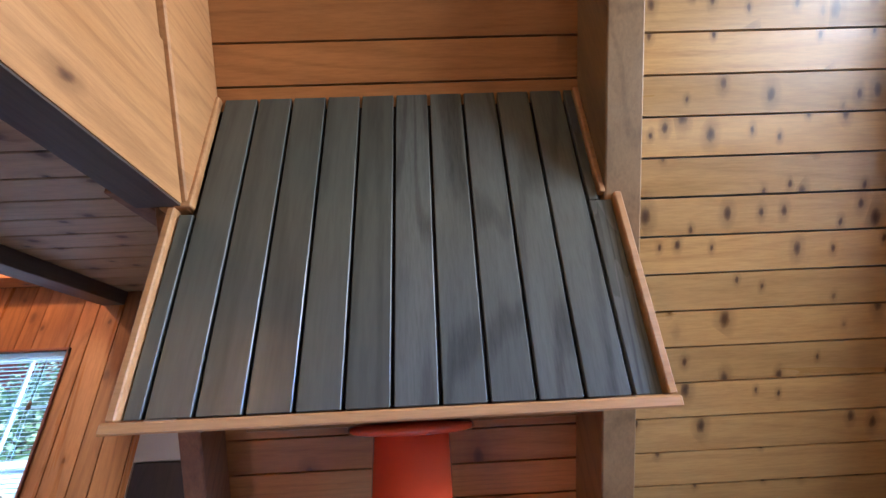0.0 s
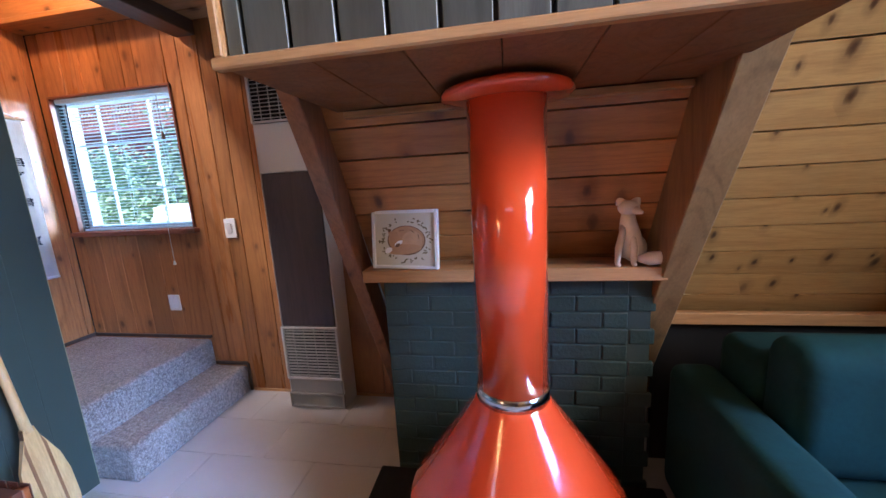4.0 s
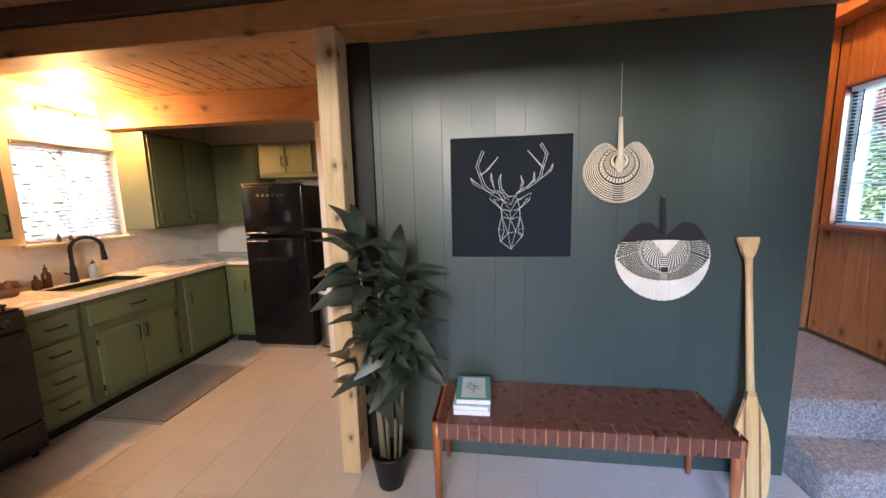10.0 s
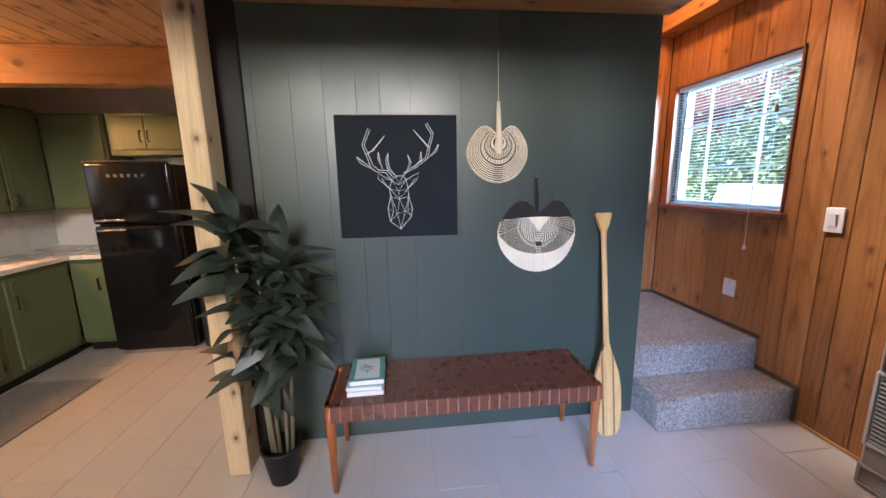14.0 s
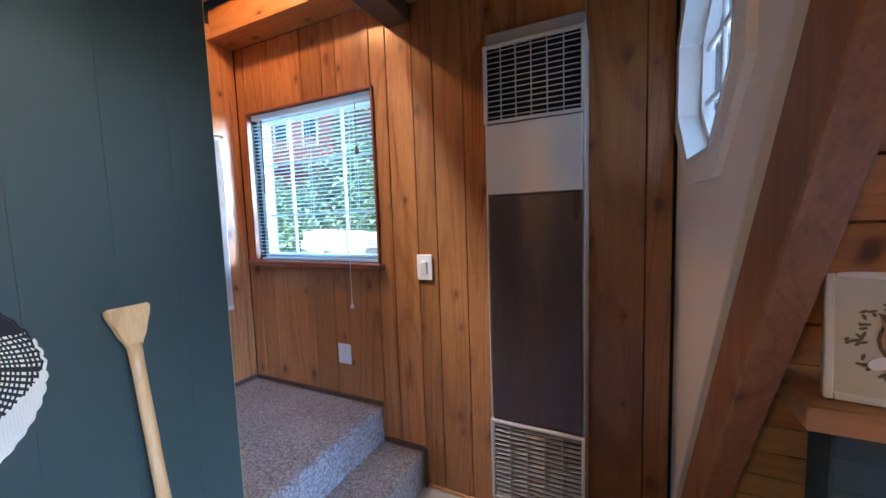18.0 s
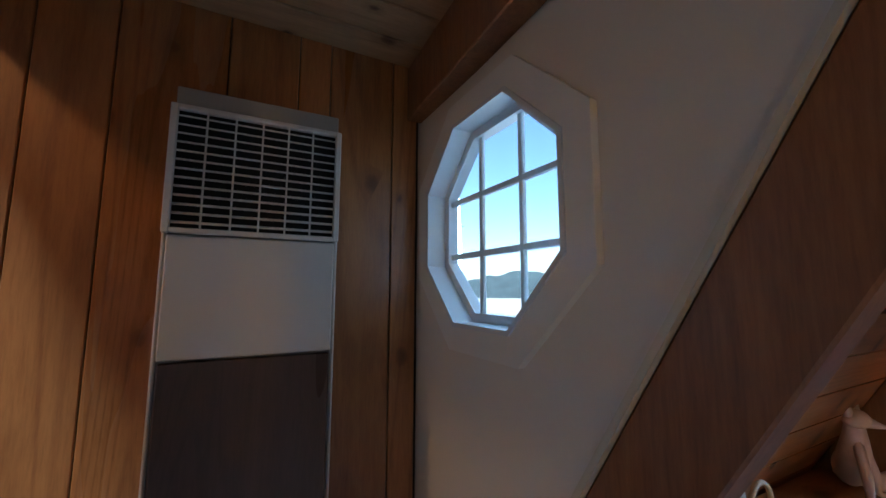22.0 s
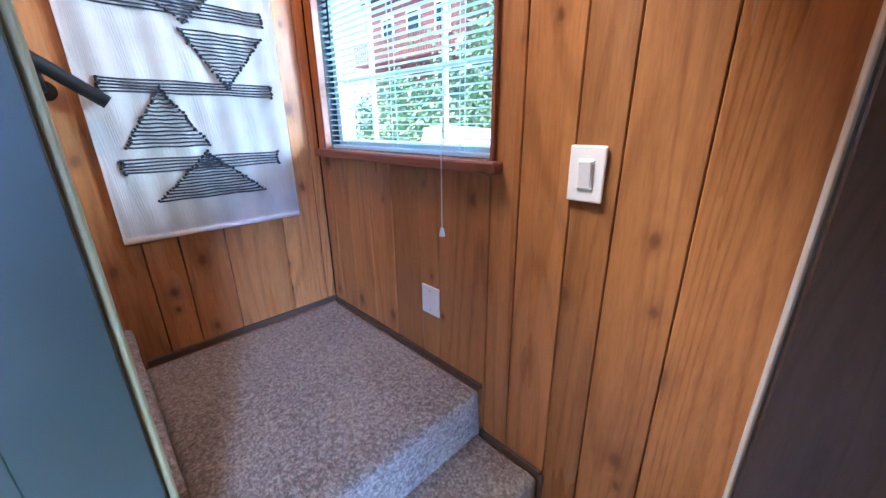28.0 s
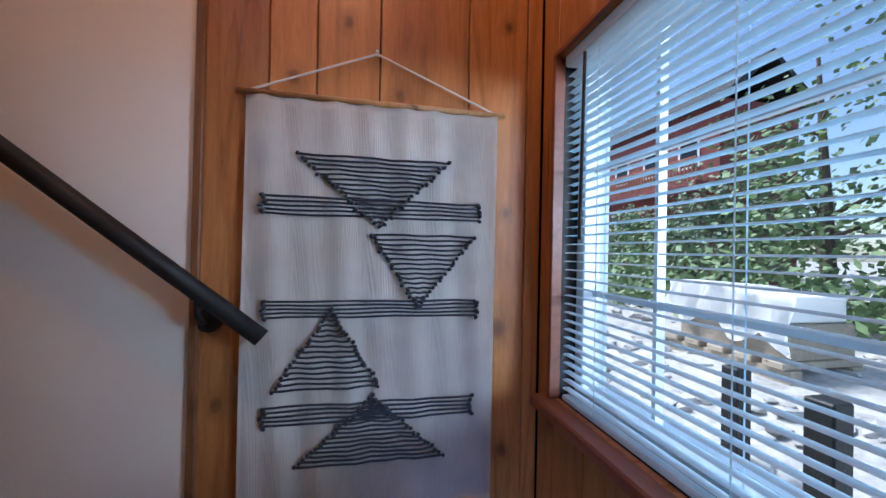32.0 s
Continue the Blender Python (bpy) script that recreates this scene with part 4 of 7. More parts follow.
part("side_panel", prism([(1.498, 2.216, 1.696), (1.498, 2.216, 2.19), (1.498, 2.42, 2.19), (1.498, 2.70, 1.696)], (0.014, 0, 0)), RAFTER, hood)
part("side_panel", prism([(2.662, 2.216, 1.696), (2.662, 2.216, 2.19), (2.662, 2.42, 2.19), (2.662, 2.70, 1.696)], (0.014, 0, 0)), RAFTER, hood)
for i in range(6):
    part("soffit_board", box(1.50 + 0.195 * i, 1.693 + 0.195 * i, 2.206, 2.735, 1.672, 1.69, 0.002), RAFTER, hood)
part("back_strip", box(1.535, 2.64, 2.70, 2.735, 1.645, 1.668, 0.003), TRIM, hood)

mantel = thing("mantel_shelf", (2.07, 2.9, 1.0), "plain brown wooden mantel shelf above green bricks", "shelf")
part("board", box(1.47, 2.668, 2.878, 3.075, 1.002, 1.055, 0.004), SHELF, mantel)

chim = thing("brick_wall", (2.07, 2.95, 0), "brick fireplace wall painted dark green", "brick wall", kind="structure")
part("mortar", box(1.535, 2.642, 2.9545, 3.05, 0.0, 1.0), MORTAR, chim)
bw, bh = 0.205, 0.071
bm = box(-(bw - 0.006) / 2, (bw - 0.006) / 2, -0.002, 0.02, -(bh - 0.006) / 2, (bh - 0.006) / 2, 0.005, None, 2)
brick_me = as_mesh("brick", bm, BRICK)
half_me = as_mesh("brick", box(-(bw / 2 - 0.006) / 2, (bw / 2 - 0.006) / 2, -0.002, 0.02, -(bh - 0.006) / 2, (bh - 0.006) / 2, 0.005, None, 2), BRICK)
r = 0
zc = bh / 2
while zc < 1.0:
    x = 1.535 if r % 2 == 0 else 1.535 + bw / 2
    if r % 2:
        piece("brick", half_me, chim, (1.535 + bw / 4, 2.952 + rng.uniform(-0.002, 0.002), zc))
    while x < 2.60:
        if x + bw > 2.645:
            piece("brick", half_me, chim, (x + bw / 4, 2.952, zc))
        else:
            piece("brick", brick_me, chim, (x + bw / 2, 2.952 + rng.uniform(-0.003, 0.003), zc), (rng.uniform(-0.012, 0.012), 0, rng.uniform(-0.008, 0.008)))
        x += bw
    zc += bh
    r += 1

hearth = solid("hearth", box(1.45, 2.72, 2.0, 2.94, 0.0, 0.06, 0.008), SOOT, "low black hearth slab under the fireplace", "hearth")
FX, FY = 2.09, 2.56
fire = thing("fireplace", (FX, FY, 0.06), "glossy red cone fireplace with a chrome collar and flue", "fireplace")
part("flue", lathe([(0.113, 0.76), (0.113, 1.672)], (FX, FY, 0), 48), RED, fire, smooth=True)
part("flange", lathe([(0.112, 1.625), (0.178, 1.63), (0.186, 1.638), (0.186, 1.648), (0.176, 1.655), (0.112, 1.665)], (FX, FY, 0), 48), RED, fire, smooth=True)
part("collar", lathe([(0.113, 0.715), (0.119, 0.717), (0.119, 0.757), (0.113, 0.76)], (FX, FY, 0), 48), CHROME, fire, "chrome collar band", smooth=True)
part("cone", lathe([(0.112, 0.735), (0.125, 0.70), (0.36, 0.36), (0.365, 0.35), (0.352, 0.352), (0.11, 0.70)], (FX, FY, 0), 56), RED, fire, smooth=True)
part("firebox", lathe([(0.20, 0.12), (0.34, 0.155), (0.352, 0.175), (0.345, 0.19), (0.31, 0.165), (0.02, 0.15)], (FX, FY, 0), 48), SOOT, fire, "black fire bowl", smooth=True)
for a in (0.9, 2.2, 4.0, 5.4):
    part("strut", tube([(FX + 0.33 * math.cos(a), FY + 0.33 * math.sin(a), 0.17), (FX + 0.345 * math.cos(a), FY + 0.345 * math.sin(a), 0.36)], 0.01, 8), SOOT, fire)
part("base", lathe([(0.19, 0.06), (0.17, 0.09), (0.16, 0.13)], (FX, FY, 0), 36), SOOT, fire, smooth=True)

# mantel things
pic = thing("fox_print", (1.655, 2.95, 1.056), "white framed print of a sleeping fox among leaves", "picture")
M = Matrix.Translation((1.655, 2.905, 1.057)) @ Matrix.Rotation(radians(-8), 4, "Z") @ Matrix.Rotation(radians(-6), 4, "X")


def local(bm, m=None):
    bm.transform(M if m is None else m)
    return bm


W2, HP = 0.15, 0.248
part("backing", local(box(-W2, W2, 0.004, 0.014, 0.002, HP)), BOOKP, pic)
for x0, x1, z0, z1 in ((-W2, -W2 + 0.014, 0, HP), (W2 - 0.014, W2, 0, HP), (-W2 + 0.014, W2 - 0.014, 0, 0.014), (-W2 + 0.014, W2 - 0.014, HP - 0.014, HP)):
    part("frame_bar", local(box(x0, x1, -0.008, 0.016, z0, z1, 0.002)), WHITE_TRIM, pic)
part("print", local(box(-W2 + 0.014, W2 - 0.014, 0.0, 0.003, 0.014, HP - 0.014)), PAPER, pic)


def ellipse(cx, cz, rx, rz, y, a0=0, a1=360, n=28, rot=0):
    pts = []
    for i in range(n if a1 - a0 >= 360 else n + 1):
        a = radians(a0 + (a1 - a0) * i / n)
        px, pz = rx * math.cos(a), rz * math.sin(a)
        pts.append((cx + px * math.cos(rot) - pz * math.sin(rot), y, cz + px * math.sin(rot) + pz * math.cos(rot)))
    return pts


part("fox_outline", local(prism(ellipse(0.008, 0.120, 0.087, 0.063, -0.0008), (0, 0.0006, 0))), FOXD, pic)
part("fox_body", local(prism(ellipse(0.008, 0.122, 0.082, 0.058, -0.0012), (0, 0.001, 0))), FOXO, pic)
part("fox_haunch", local(prism(ellipse(0.034, 0.118, 0.046, 0.042, -0.0016, rot=0.3), (0, 0.0006, 0))), FOXH, pic)
part("fox_tail", local(prism(ellipse(-0.002, 0.082, 0.080, 0.021, -0.0022, rot=0.10), (0, 0.001, 0))), FOXO, pic)
part("fox_tail_tip", local(prism(ellipse(-0.074, 0.078, 0.018, 0.011, -0.0030, rot=0.5), (0, 0.001, 0))), FOXW, pic)
for a0 in (0.35, 1.1, 1.9, 2.6):
    part("fur_line", local(prism(ellipse(0.008 + 0.060 * math.cos(a0), 0.124 + 0.040 * math.sin(a0), 0.014, 0.0014, -0.0020, n=10, rot=a0 + 1.4), (0, 0.0006, 0))), FOXD, pic)
part("fox_head", local(prism([(-0.075, -0.0032, 0.165), (-0.055, -0.0032, 0.158), (-0.03, -0.0032, 0.15), (-0.01, -0.0032, 0.125), (-0.03, -0.0032, 0.10), (-0.06, -0.0032, 0.115), (-0.07, -0.0032, 0.14)], (0, 0.001, 0))), FOXO, pic)
part("fox_ear", local(prism([(-0.08, -0.0042, 0.172), (-0.058, -0.0042, 0.166), (-0.068, -0.0042, 0.152)], (0, 0.001, 0))), FOXD, pic)
part("fox_muzzle", local(prism(ellipse(-0.026, 0.108, 0.02, 0.009, -0.0042, rot=0.5), (0, 0.001, 0))), FOXW, pic)
part("fox_nose", local(prism(ellipse(-0.03, 0.10, 0.012, 0.007, -0.0052, rot=0.5), (0, 0.001, 0))), FOXD, pic)
for i in range(64):
    a = rng.uniform(0, 2 * math.pi)
    rr = rng.uniform(1.06, 1.32)
    cx, cz = 0.003 + 0.093 * rr * math.cos(a), 0.119 + 0.074 * rr * math.sin(a)
    part("printed_leaf", local(prism(ellipse(cx, cz, rng.uniform(0.004, 0.009), 0.003, -0.0006, n=8, rot=rng.uniform(0, 3)), (0, 0.0005, 0))), PLEAF, pic)

# seated fox figure, one plain mesh
fb = bmesh.new()
SX, SY, SZ = 2.545, 2.945, 1.056


def blob(c, r, bm):
    b = bmesh.new()
    bmesh.ops.create_uvsphere(b, u_segments=16, v_segments=10, radius=1, matrix=Matrix.Translation((SX + c[0], SY + c[1], SZ + c[2])) @ Matrix.Diagonal((*r, 1)))
    return joined(bm, b)


def at_fox(*points):
    return [(SX + x, SY + y, SZ + z) for x, y, z in points]


blob((0.026, 0.022, 0.052), (0.042, 0.038, 0.052), fb)
tube(at_fox((0.022, 0.018, 0.03), (0.006, 0.004, 0.10), (-0.004, -0.004, 0.15), (-0.006, -0.006, 0.19)), [0.040, 0.036, 0.027, 0.020], 14, fb)
blob((-0.006, -0.010, 0.202), (0.035, 0.030, 0.027), fb)
tube(at_fox((0.004, -0.024, 0.197), (0.018, -0.046, 0.190), (0.024, -0.056, 0.188)), [0.018, 0.009, 0.005], 10, fb)
for s in (-1, 1):
    ear = bmesh.new()
    bmesh.ops.create_cone(ear, cap_ends=True, segments=10, radius1=0.019, radius2=0.0015, depth=0.05, matrix=Matrix.Translation((SX - 0.006 + s * 0.030, SY - 0.004, SZ + 0.240)) @ Matrix.Rotation(s * 0.35, 4, "Y") @ Matrix.Diagonal((1, 0.55, 1, 1)))
    joined(fb, ear)
    tube(at_fox((-0.006 + s * 0.009, -0.010, 0.148), (-0.014 + s * 0.024, -0.028, 0.06), (-0.016 + s * 0.026, -0.032, 0.008), (-0.018 + s * 0.026, -0.048, 0.006)), [0.012, 0.013, 0.009, 0.009], 8, fb)
n_body = len(fb.faces)
tube(at_fox((0.028, -0.020, 0.020), (0.056, -0.036, 0.024), (0.082, -0.040, 0.028), (0.098, -0.038, 0.040), (0.106, -0.036, 0.056)), [0.012, 0.024, 0.024, 0.016, 0.002], 10, fb)
fb.faces.ensure_lookup_table()
for f in fb.faces[n_body:]:
    f.material_index = 1
bmesh.ops.scale(fb, vec=(1.12, 1.12, 1.08), space=Matrix.Translation((-SX, -SY, -SZ)), verts=fb.verts)
solid("fox_figurine", fb, [FOXC, FOXW], "pale clay figurine of a seated fox on the shelf", "figurine", smooth=True)
bb = bmesh.new()
tube([(1.93, 2.96, 1.068), (1.965, 2.955, 1.075), (2.0, 2.95, 1.098), (2.012, 2.95, 1.112)], [0.004, 0.014, 0.008, 0.002], 10, bb)
solid("bird_ornament", bb, TERRA, "small carved wooden bird on the shelf", "ornament", smooth=True)
solid("ring_ornament", tube([(2.07 + 0.05 * math.cos(a), 2.99, 1.114 + 0.05 * math.sin(a)) for a in (radians(15 * k) for k in range(25))], 0.007, 8), CREAM, "pale wicker ring ornament on the shelf", "ornament", smooth=True)

# sofa under the slope
sofa = thing("sofa", (3.5, 2.6, 0), "deep teal velvet sofa under the sloping wall", "sofa")
part("arm", box(2.72, 2.90, 2.0, 2.98, 0.08, 0.64, 0.05, None, 3), TEAL, sofa, smooth=True)
part("arm", box(4.75, 4.95, 2.02, 2.98, 0.08, 0.62, 0.05, None, 3), TEAL, sofa, smooth=True)
part("base", box(2.90, 4.75, 2.06, 2.96, 0.08, 0.30, 0.02), TEAL, sofa)
part("backrest", box(2.90, 4.75, 2.74, 2.98, 0.30, 0.78, 0.05, None, 3), TEAL, sofa, smooth=True)
for i in range(2):
    part("seat_cushion", box(2.905 + 0.925 * i, 3.82 + 0.925 * i, 2.04, 2.74, 0.302, 0.45, 0.04, None, 3), TEAL, sofa, smooth=True)
    part("back_cushion", box(2.905 + 0.925 * i, 3.82 + 0.925 * i, 2.56, 2.75, 0.45, 0.88, 0.07, None, 4), TEAL, sofa, smooth=True)
for x, yy in ((2.78, 2.1), (4.87, 2.1), (2.78, 2.9), (4.87, 2.9)):
    part("leg", tube([(x, yy, 0), (x, yy, 0.08)], [0.015, 0.022], 10), LEG, sofa)

# ================= THINGS: WALL HEATER, SWITCHES =================
heater = thing("wall_heater", (0.845, 3.5, 0), "tall brown and cream wall furnace with louvred grilles", "wall heater")
hx0, hx1, hy = 0.655, 1.035, 3.425
part("cabinet", box(hx0 + 0.004, hx1 - 0.004, hy + 0.012, 3.598, 0.0, 2.10, 0.004), HEATG, heater)
part("side_panel", box(hx1 - 0.008, hx1, hy + 0.004, 3.597, 0.0, 2.10, 0.003), HEATW, heater)
part("side_panel", box(hx0, hx0 + 0.008, hy + 0.004, 3.597, 0.0, 2.10, 0.003), HEATW, heater)
part("cap", box(hx0 + 0.004, hx1 - 0.004, hy + 0.02, 3.597, 2.10, 2.15, 0.003), HEATG, heater, "grey top vent cap")
part("centre_panel", box(hx0 + 0.012, hx1 - 0.012, hy - 0.002, hy + 0.012, 0.572, 1.512, 0.003), WALNUT, heater, "dark walnut-grain panel")
part("upper_panel", box(hx0 + 0.010, hx1 - 0.010, hy - 0.004, hy + 0.012, 1.517, 1.792, 0.003), HEATW, heater, "cream metal panel")
part("lower_panel", box(hx0 + 0.010, hx1 - 0.010, hy - 0.002, hy + 0.012, 0.115, 0.205, 0.003), HEATG, heater)


def grille(z0, z1, n, cols, sw, mat, frame_mat):
    g = part("grille", box(hx0 + 0.012, hx1 - 0.012, hy + 0.008, hy + 0.0115, z0, z1), SOOT, heater)
    for a, b, c, d in ((hx0, hx0 + 0.014, z0, z1), (hx1 - 0.014, hx1, z0, z1), (hx0 + 0.014, hx1 - 0.014, z0, z0 + 0.012), (hx0 + 0.014, hx1 - 0.014, z1 - 0.012, z1)):
        part("frame_bar", box(a, b, hy - 0.010, hy + 0.007, c, d, 0.002), frame_mat, g)
    step = (z1 - z0 - 0.03) / n
    me = as_mesh("louvre", obox(Matrix.Rotation(radians(35), 4, "X"), hx1 - hx0 - 0.03, sw, 0.0016), mat)
    for i in range(n):
        piece("louvre", me, g, ((hx0 + hx1) / 2, hy - 0.001, z0 + 0.015 + step * (i + 0.5)))
    for i in range(cols):
        x = hx0 + 0.014 + (hx1 - hx0 - 0.028) * (i + 1) / (cols + 1)
        part("upright", box(x - 0.002, x + 0.002, hy - 0.011, hy - 0.008, z0 + 0.012, z1 - 0.012), mat, g)


grille(1.796, 2.095, 13, 5, 0.011, HEATW, HEATW)
grille(0.210, 0.565, 16, 4, 0.013, HEATG, HEATW)
grille(0.012, 0.112, 6, 0, 0.011, HEATG, HEATG)

sw = thing("light_switch", (0.265, 3.598, 1.185), "cream rocker light switch on the plank wall", "light switch")
part("plate", box(0.222, 0.308, 3.588, 3.598, 1.12, 1.25, 0.004, None, 2), PLATE, sw)
part("rocker_frame", box(0.246, 0.284, 3.584, 3.5875, 1.15, 1.22, 0.002), PLATE, sw)
part("rocker", obox(Matrix.Translation((0.265, 3.583, 1.185)) @ Matrix.Rotation(radians(6), 4, "X"), 0.030, 0.006, 0.062, 0.0015), PLATE, sw)
bl = thing("blank_plate", (-0.286, 3.598, 0.66), "plain white wall plate below the window", "wall plate")
part("plate", box(-0.332, -0.240, 3.590, 3.598, 0.605, 0.722, 0.003, None, 2), PLATE, bl)
for dz in (-0.04, 0.04):
    part("screw", tube([(-0.286, 3.5905, 0.6635 + dz), (-0.286, 3.5885, 0.6635 + dz)], 0.004, 8), STEEL, bl)

# ================= THINGS: TAPESTRY =================
tap = thing("wall_hanging", (-1.05, 3.13, 0.9), "white cotton wall hanging with navy yarn triangles", "wall hanging")
T0, T1, TZ0, TZ1 = 2.808, 3.452, 0.905, 1.963


def cloth(u, v):
    fall = 0.004 * math.sin(u * 21) * (0.3 + 0.7 * math.sin(math.pi * min(1, v * 1.05))) + 0.003 * math.sin(u * 47 + v * 5)
    return (-1.040 + fall, T0 + (T1 - T0) * u, TZ0 + (TZ1 - TZ0) * v)


tc_cloth = sheet(cloth, 60, 40)
bmesh.ops.solidify(tc_cloth, geom=tc_cloth.faces[:], thickness=0.002)
part("cloth", tc_cloth, CLOTH, tap, smooth=True)
part("rod", tube([(-1.042, T0 - 0.022, 1.966), (-1.042, T1 + 0.022, 1.966)], 0.008, 10), SHELF, tap, "thin wooden rod", smooth=True)
part("hem_rod", tube([(-1.040, T0 + 0.002, 0.91), (-1.040, T1 - 0.002, 0.91)], 0.011, 10), CLOTH, tap, smooth=True)
part("cord", tube([(-1.044, T0 + 0.01, 1.972), (-1.050, 3.12, 2.10), (-1.044, T1 - 0.01, 1.972)], 0.003, 6), CLOTH, tap)
part("nail", tube([(-1.06, 3.12, 2.102), (-1.04, 3.12, 2.104)], 0.004, 6), STEEL, tap)


def tp(u, v):
    p = cloth(u, v)
    return Vector((p[0] + 0.0045, p[1], p[2]))


def yarn_row(u0, u1, v, bm):
    n = 10
    tube([tp(u0 + (u1 - u0) * i / n, v + 0.0012 * math.sin(i * 1.3 + v * 90)) for i in range(n + 1)], 0.0032, 5, bm)


def yarn_knots(u0, v0, u1, v1, n, bm):
    for i in range(n + 1):
        t = i / n
        p = tp(u0 + (u1 - u0) * t + rng.uniform(-0.003, 0.003), v0 + (v1 - v0) * t)
        q = p + Vector((0.003, rng.uniform(-0.012, 0.012), rng.uniform(-0.012, 0.008)))
        tube([p, (p + q) / 2 + Vector((0.003, 0, 0)), q], [0.005, 0.006, 0.003], 5, bm)


def yarn_triangle(ul, ur, vb, ua, va, n):
    bm = bmesh.new()
    for i in range(n):
        t = i / n
        yarn_row(ul + (ua - ul) * t, ur + (ua - ur) * t, vb + (va - vb) * t, bm)
    yarn_knots(ul, vb, ua, va, int(n * 1.3), bm)
    yarn_knots(ur, vb, ua, va, int(n * 1.3), bm)
    part("yarn_triangle", bm, YARN, tap, smooth=True)


def yarn_band(u0, u1, v, n, pitch, tilt=0.0):
    bm = bmesh.new()
    for i in range(n):
        yarn_row(u0, u1, v - pitch * i + 0, bm)
    yarn_knots(u0, v, u0, v - pitch * (n - 1), n, bm)
    yarn_knots(u1, v, u1, v - pitch * (n - 1), n, bm)
    part("yarn_band", bm, YARN, tap, smooth=True)


yarn_triangle(0.189, 0.787, 0.866, 0.506, 0.700, 15)
yarn_triangle(0.478, 0.904, 0.681, 0.671, 0.503, 15)
yarn_triangle(0.118, 0.517, 0.310, 0.331, 0.498, 15)
yarn_triangle(0.207, 0.787, 0.127, 0.494, 0.288, 15)
yarn_band(0.076, 0.923, 0.764, 5, 0.0102)
yarn_band(0.08, 0.915, 0.518, 5, 0.0093)
yarn_band(0.085, 0.901, 0.272, 5, 0.0105)

# ================= THINGS: GREEN WALL =================
deer = thing("deer_canvas", (0.03, 1.355, 1.145), "square black canvas with a white line drawing of a stag head", "picture")
DY0, DY1, DZ0, DZ1 = 1.056, 1.653, 1.146, 1.745
part("canvas", box(0.014, 0.036, DY0, DY1, DZ0, DZ1, 0.003), CANVAS, deer)


def dp(u, v):
    return Vector((0.0372, DY0 + (DY1 - DY0) * u, DZ0 + (DZ1 - DZ0) * v))


def ink(name, pts, w=0.0034):
    """A drawn line, as one thin raised stroke through its points."""
    b = tube([dp(*p) for p in pts], w / 2, 4)
    part(name, b, LINE, deer)


ink("antler_line", [(0.268, 0.894), (0.214, 0.763), (0.243, 0.688), (0.277, 0.584), (0.327, 0.545), (0.397, 0.542), (0.444, 0.477)])
ink("antler_line", [(0.285, 0.885), (0.232, 0.765), (0.258, 0.70), (0.295, 0.60), (0.34, 0.562), (0.41, 0.556), (0.46, 0.50)])
ink("antler_line", [(0.40, 0.835), (0.307, 0.733), (0.243, 0.688), (0.30, 0.715), (0.40, 0.835)])
ink("antler_line", [(0.166, 0.669), (0.194, 0.617), (0.327, 0.545), (0.21, 0.635), (0.166, 0.669)])
ink("antler_line", [(0.343, 0.707), (0.336, 0.654), (0.372, 0.57), (0.35, 0.655), (0.343, 0.707)])
ink("antler_line", [(0.424, 0.695), (0.401, 0.64), (0.415, 0.568), (0.482, 0.511), (0.43, 0.575), (0.418, 0.64), (0.424, 0.695)])
ink("antler_line", [(0.753, 0.937), (0.803, 0.85), (0.771, 0.739), (0.751, 0.65), (0.655, 0.58), (0.574, 0.542), (0.541, 0.512), (0.482, 0.511)])
ink("antler_line", [(0.738, 0.925), (0.786, 0.846), (0.755, 0.74), (0.735, 0.655), (0.645, 0.595), (0.58, 0.56), (0.545, 0.53)])
ink("antler_line", [(0.64, 0.881), (0.75, 0.749), (0.771, 0.739), (0.74, 0.77), (0.64, 0.881)])
ink("antler_line", [(0.845, 0.768), (0.831, 0.709), (0.751, 0.65), (0.82, 0.72), (0.845, 0.768)])
ink("antler_line", [(0.696, 0.707), (0.685, 0.638), (0.635, 0.582), (0.70, 0.64), (0.696, 0.707)])
ink("antler_line", [(0.586, 0.679), (0.596, 0.627), (0.574, 0.542), (0.61, 0.62), (0.586, 0.679)])
ink("ear_line", [(0.444, 0.477), (0.336, 0.532), (0.331, 0.49), (0.422, 0.409), (0.444, 0.477), (0.36, 0.49), (0.422, 0.409)], 0.0028)
ink("ear_line", [(0.564, 0.481), (0.672, 0.537), (0.656, 0.478), (0.577, 0.405), (0.564, 0.481), (0.64, 0.49), (0.577, 0.405)], 0.0028)
ink("head_line", [(0.444, 0.477), (0.482, 0.511), (0.541, 0.512), (0.564, 0.481), (0.577, 0.405), (0.582, 0.34), (0.61, 0.243), (0.601, 0.173), (0.506, 0.065), (0.418, 0.132), (0.402, 0.242), (0.431, 0.342), (0.422, 0.409), (0.444, 0.477)], 0.0028)
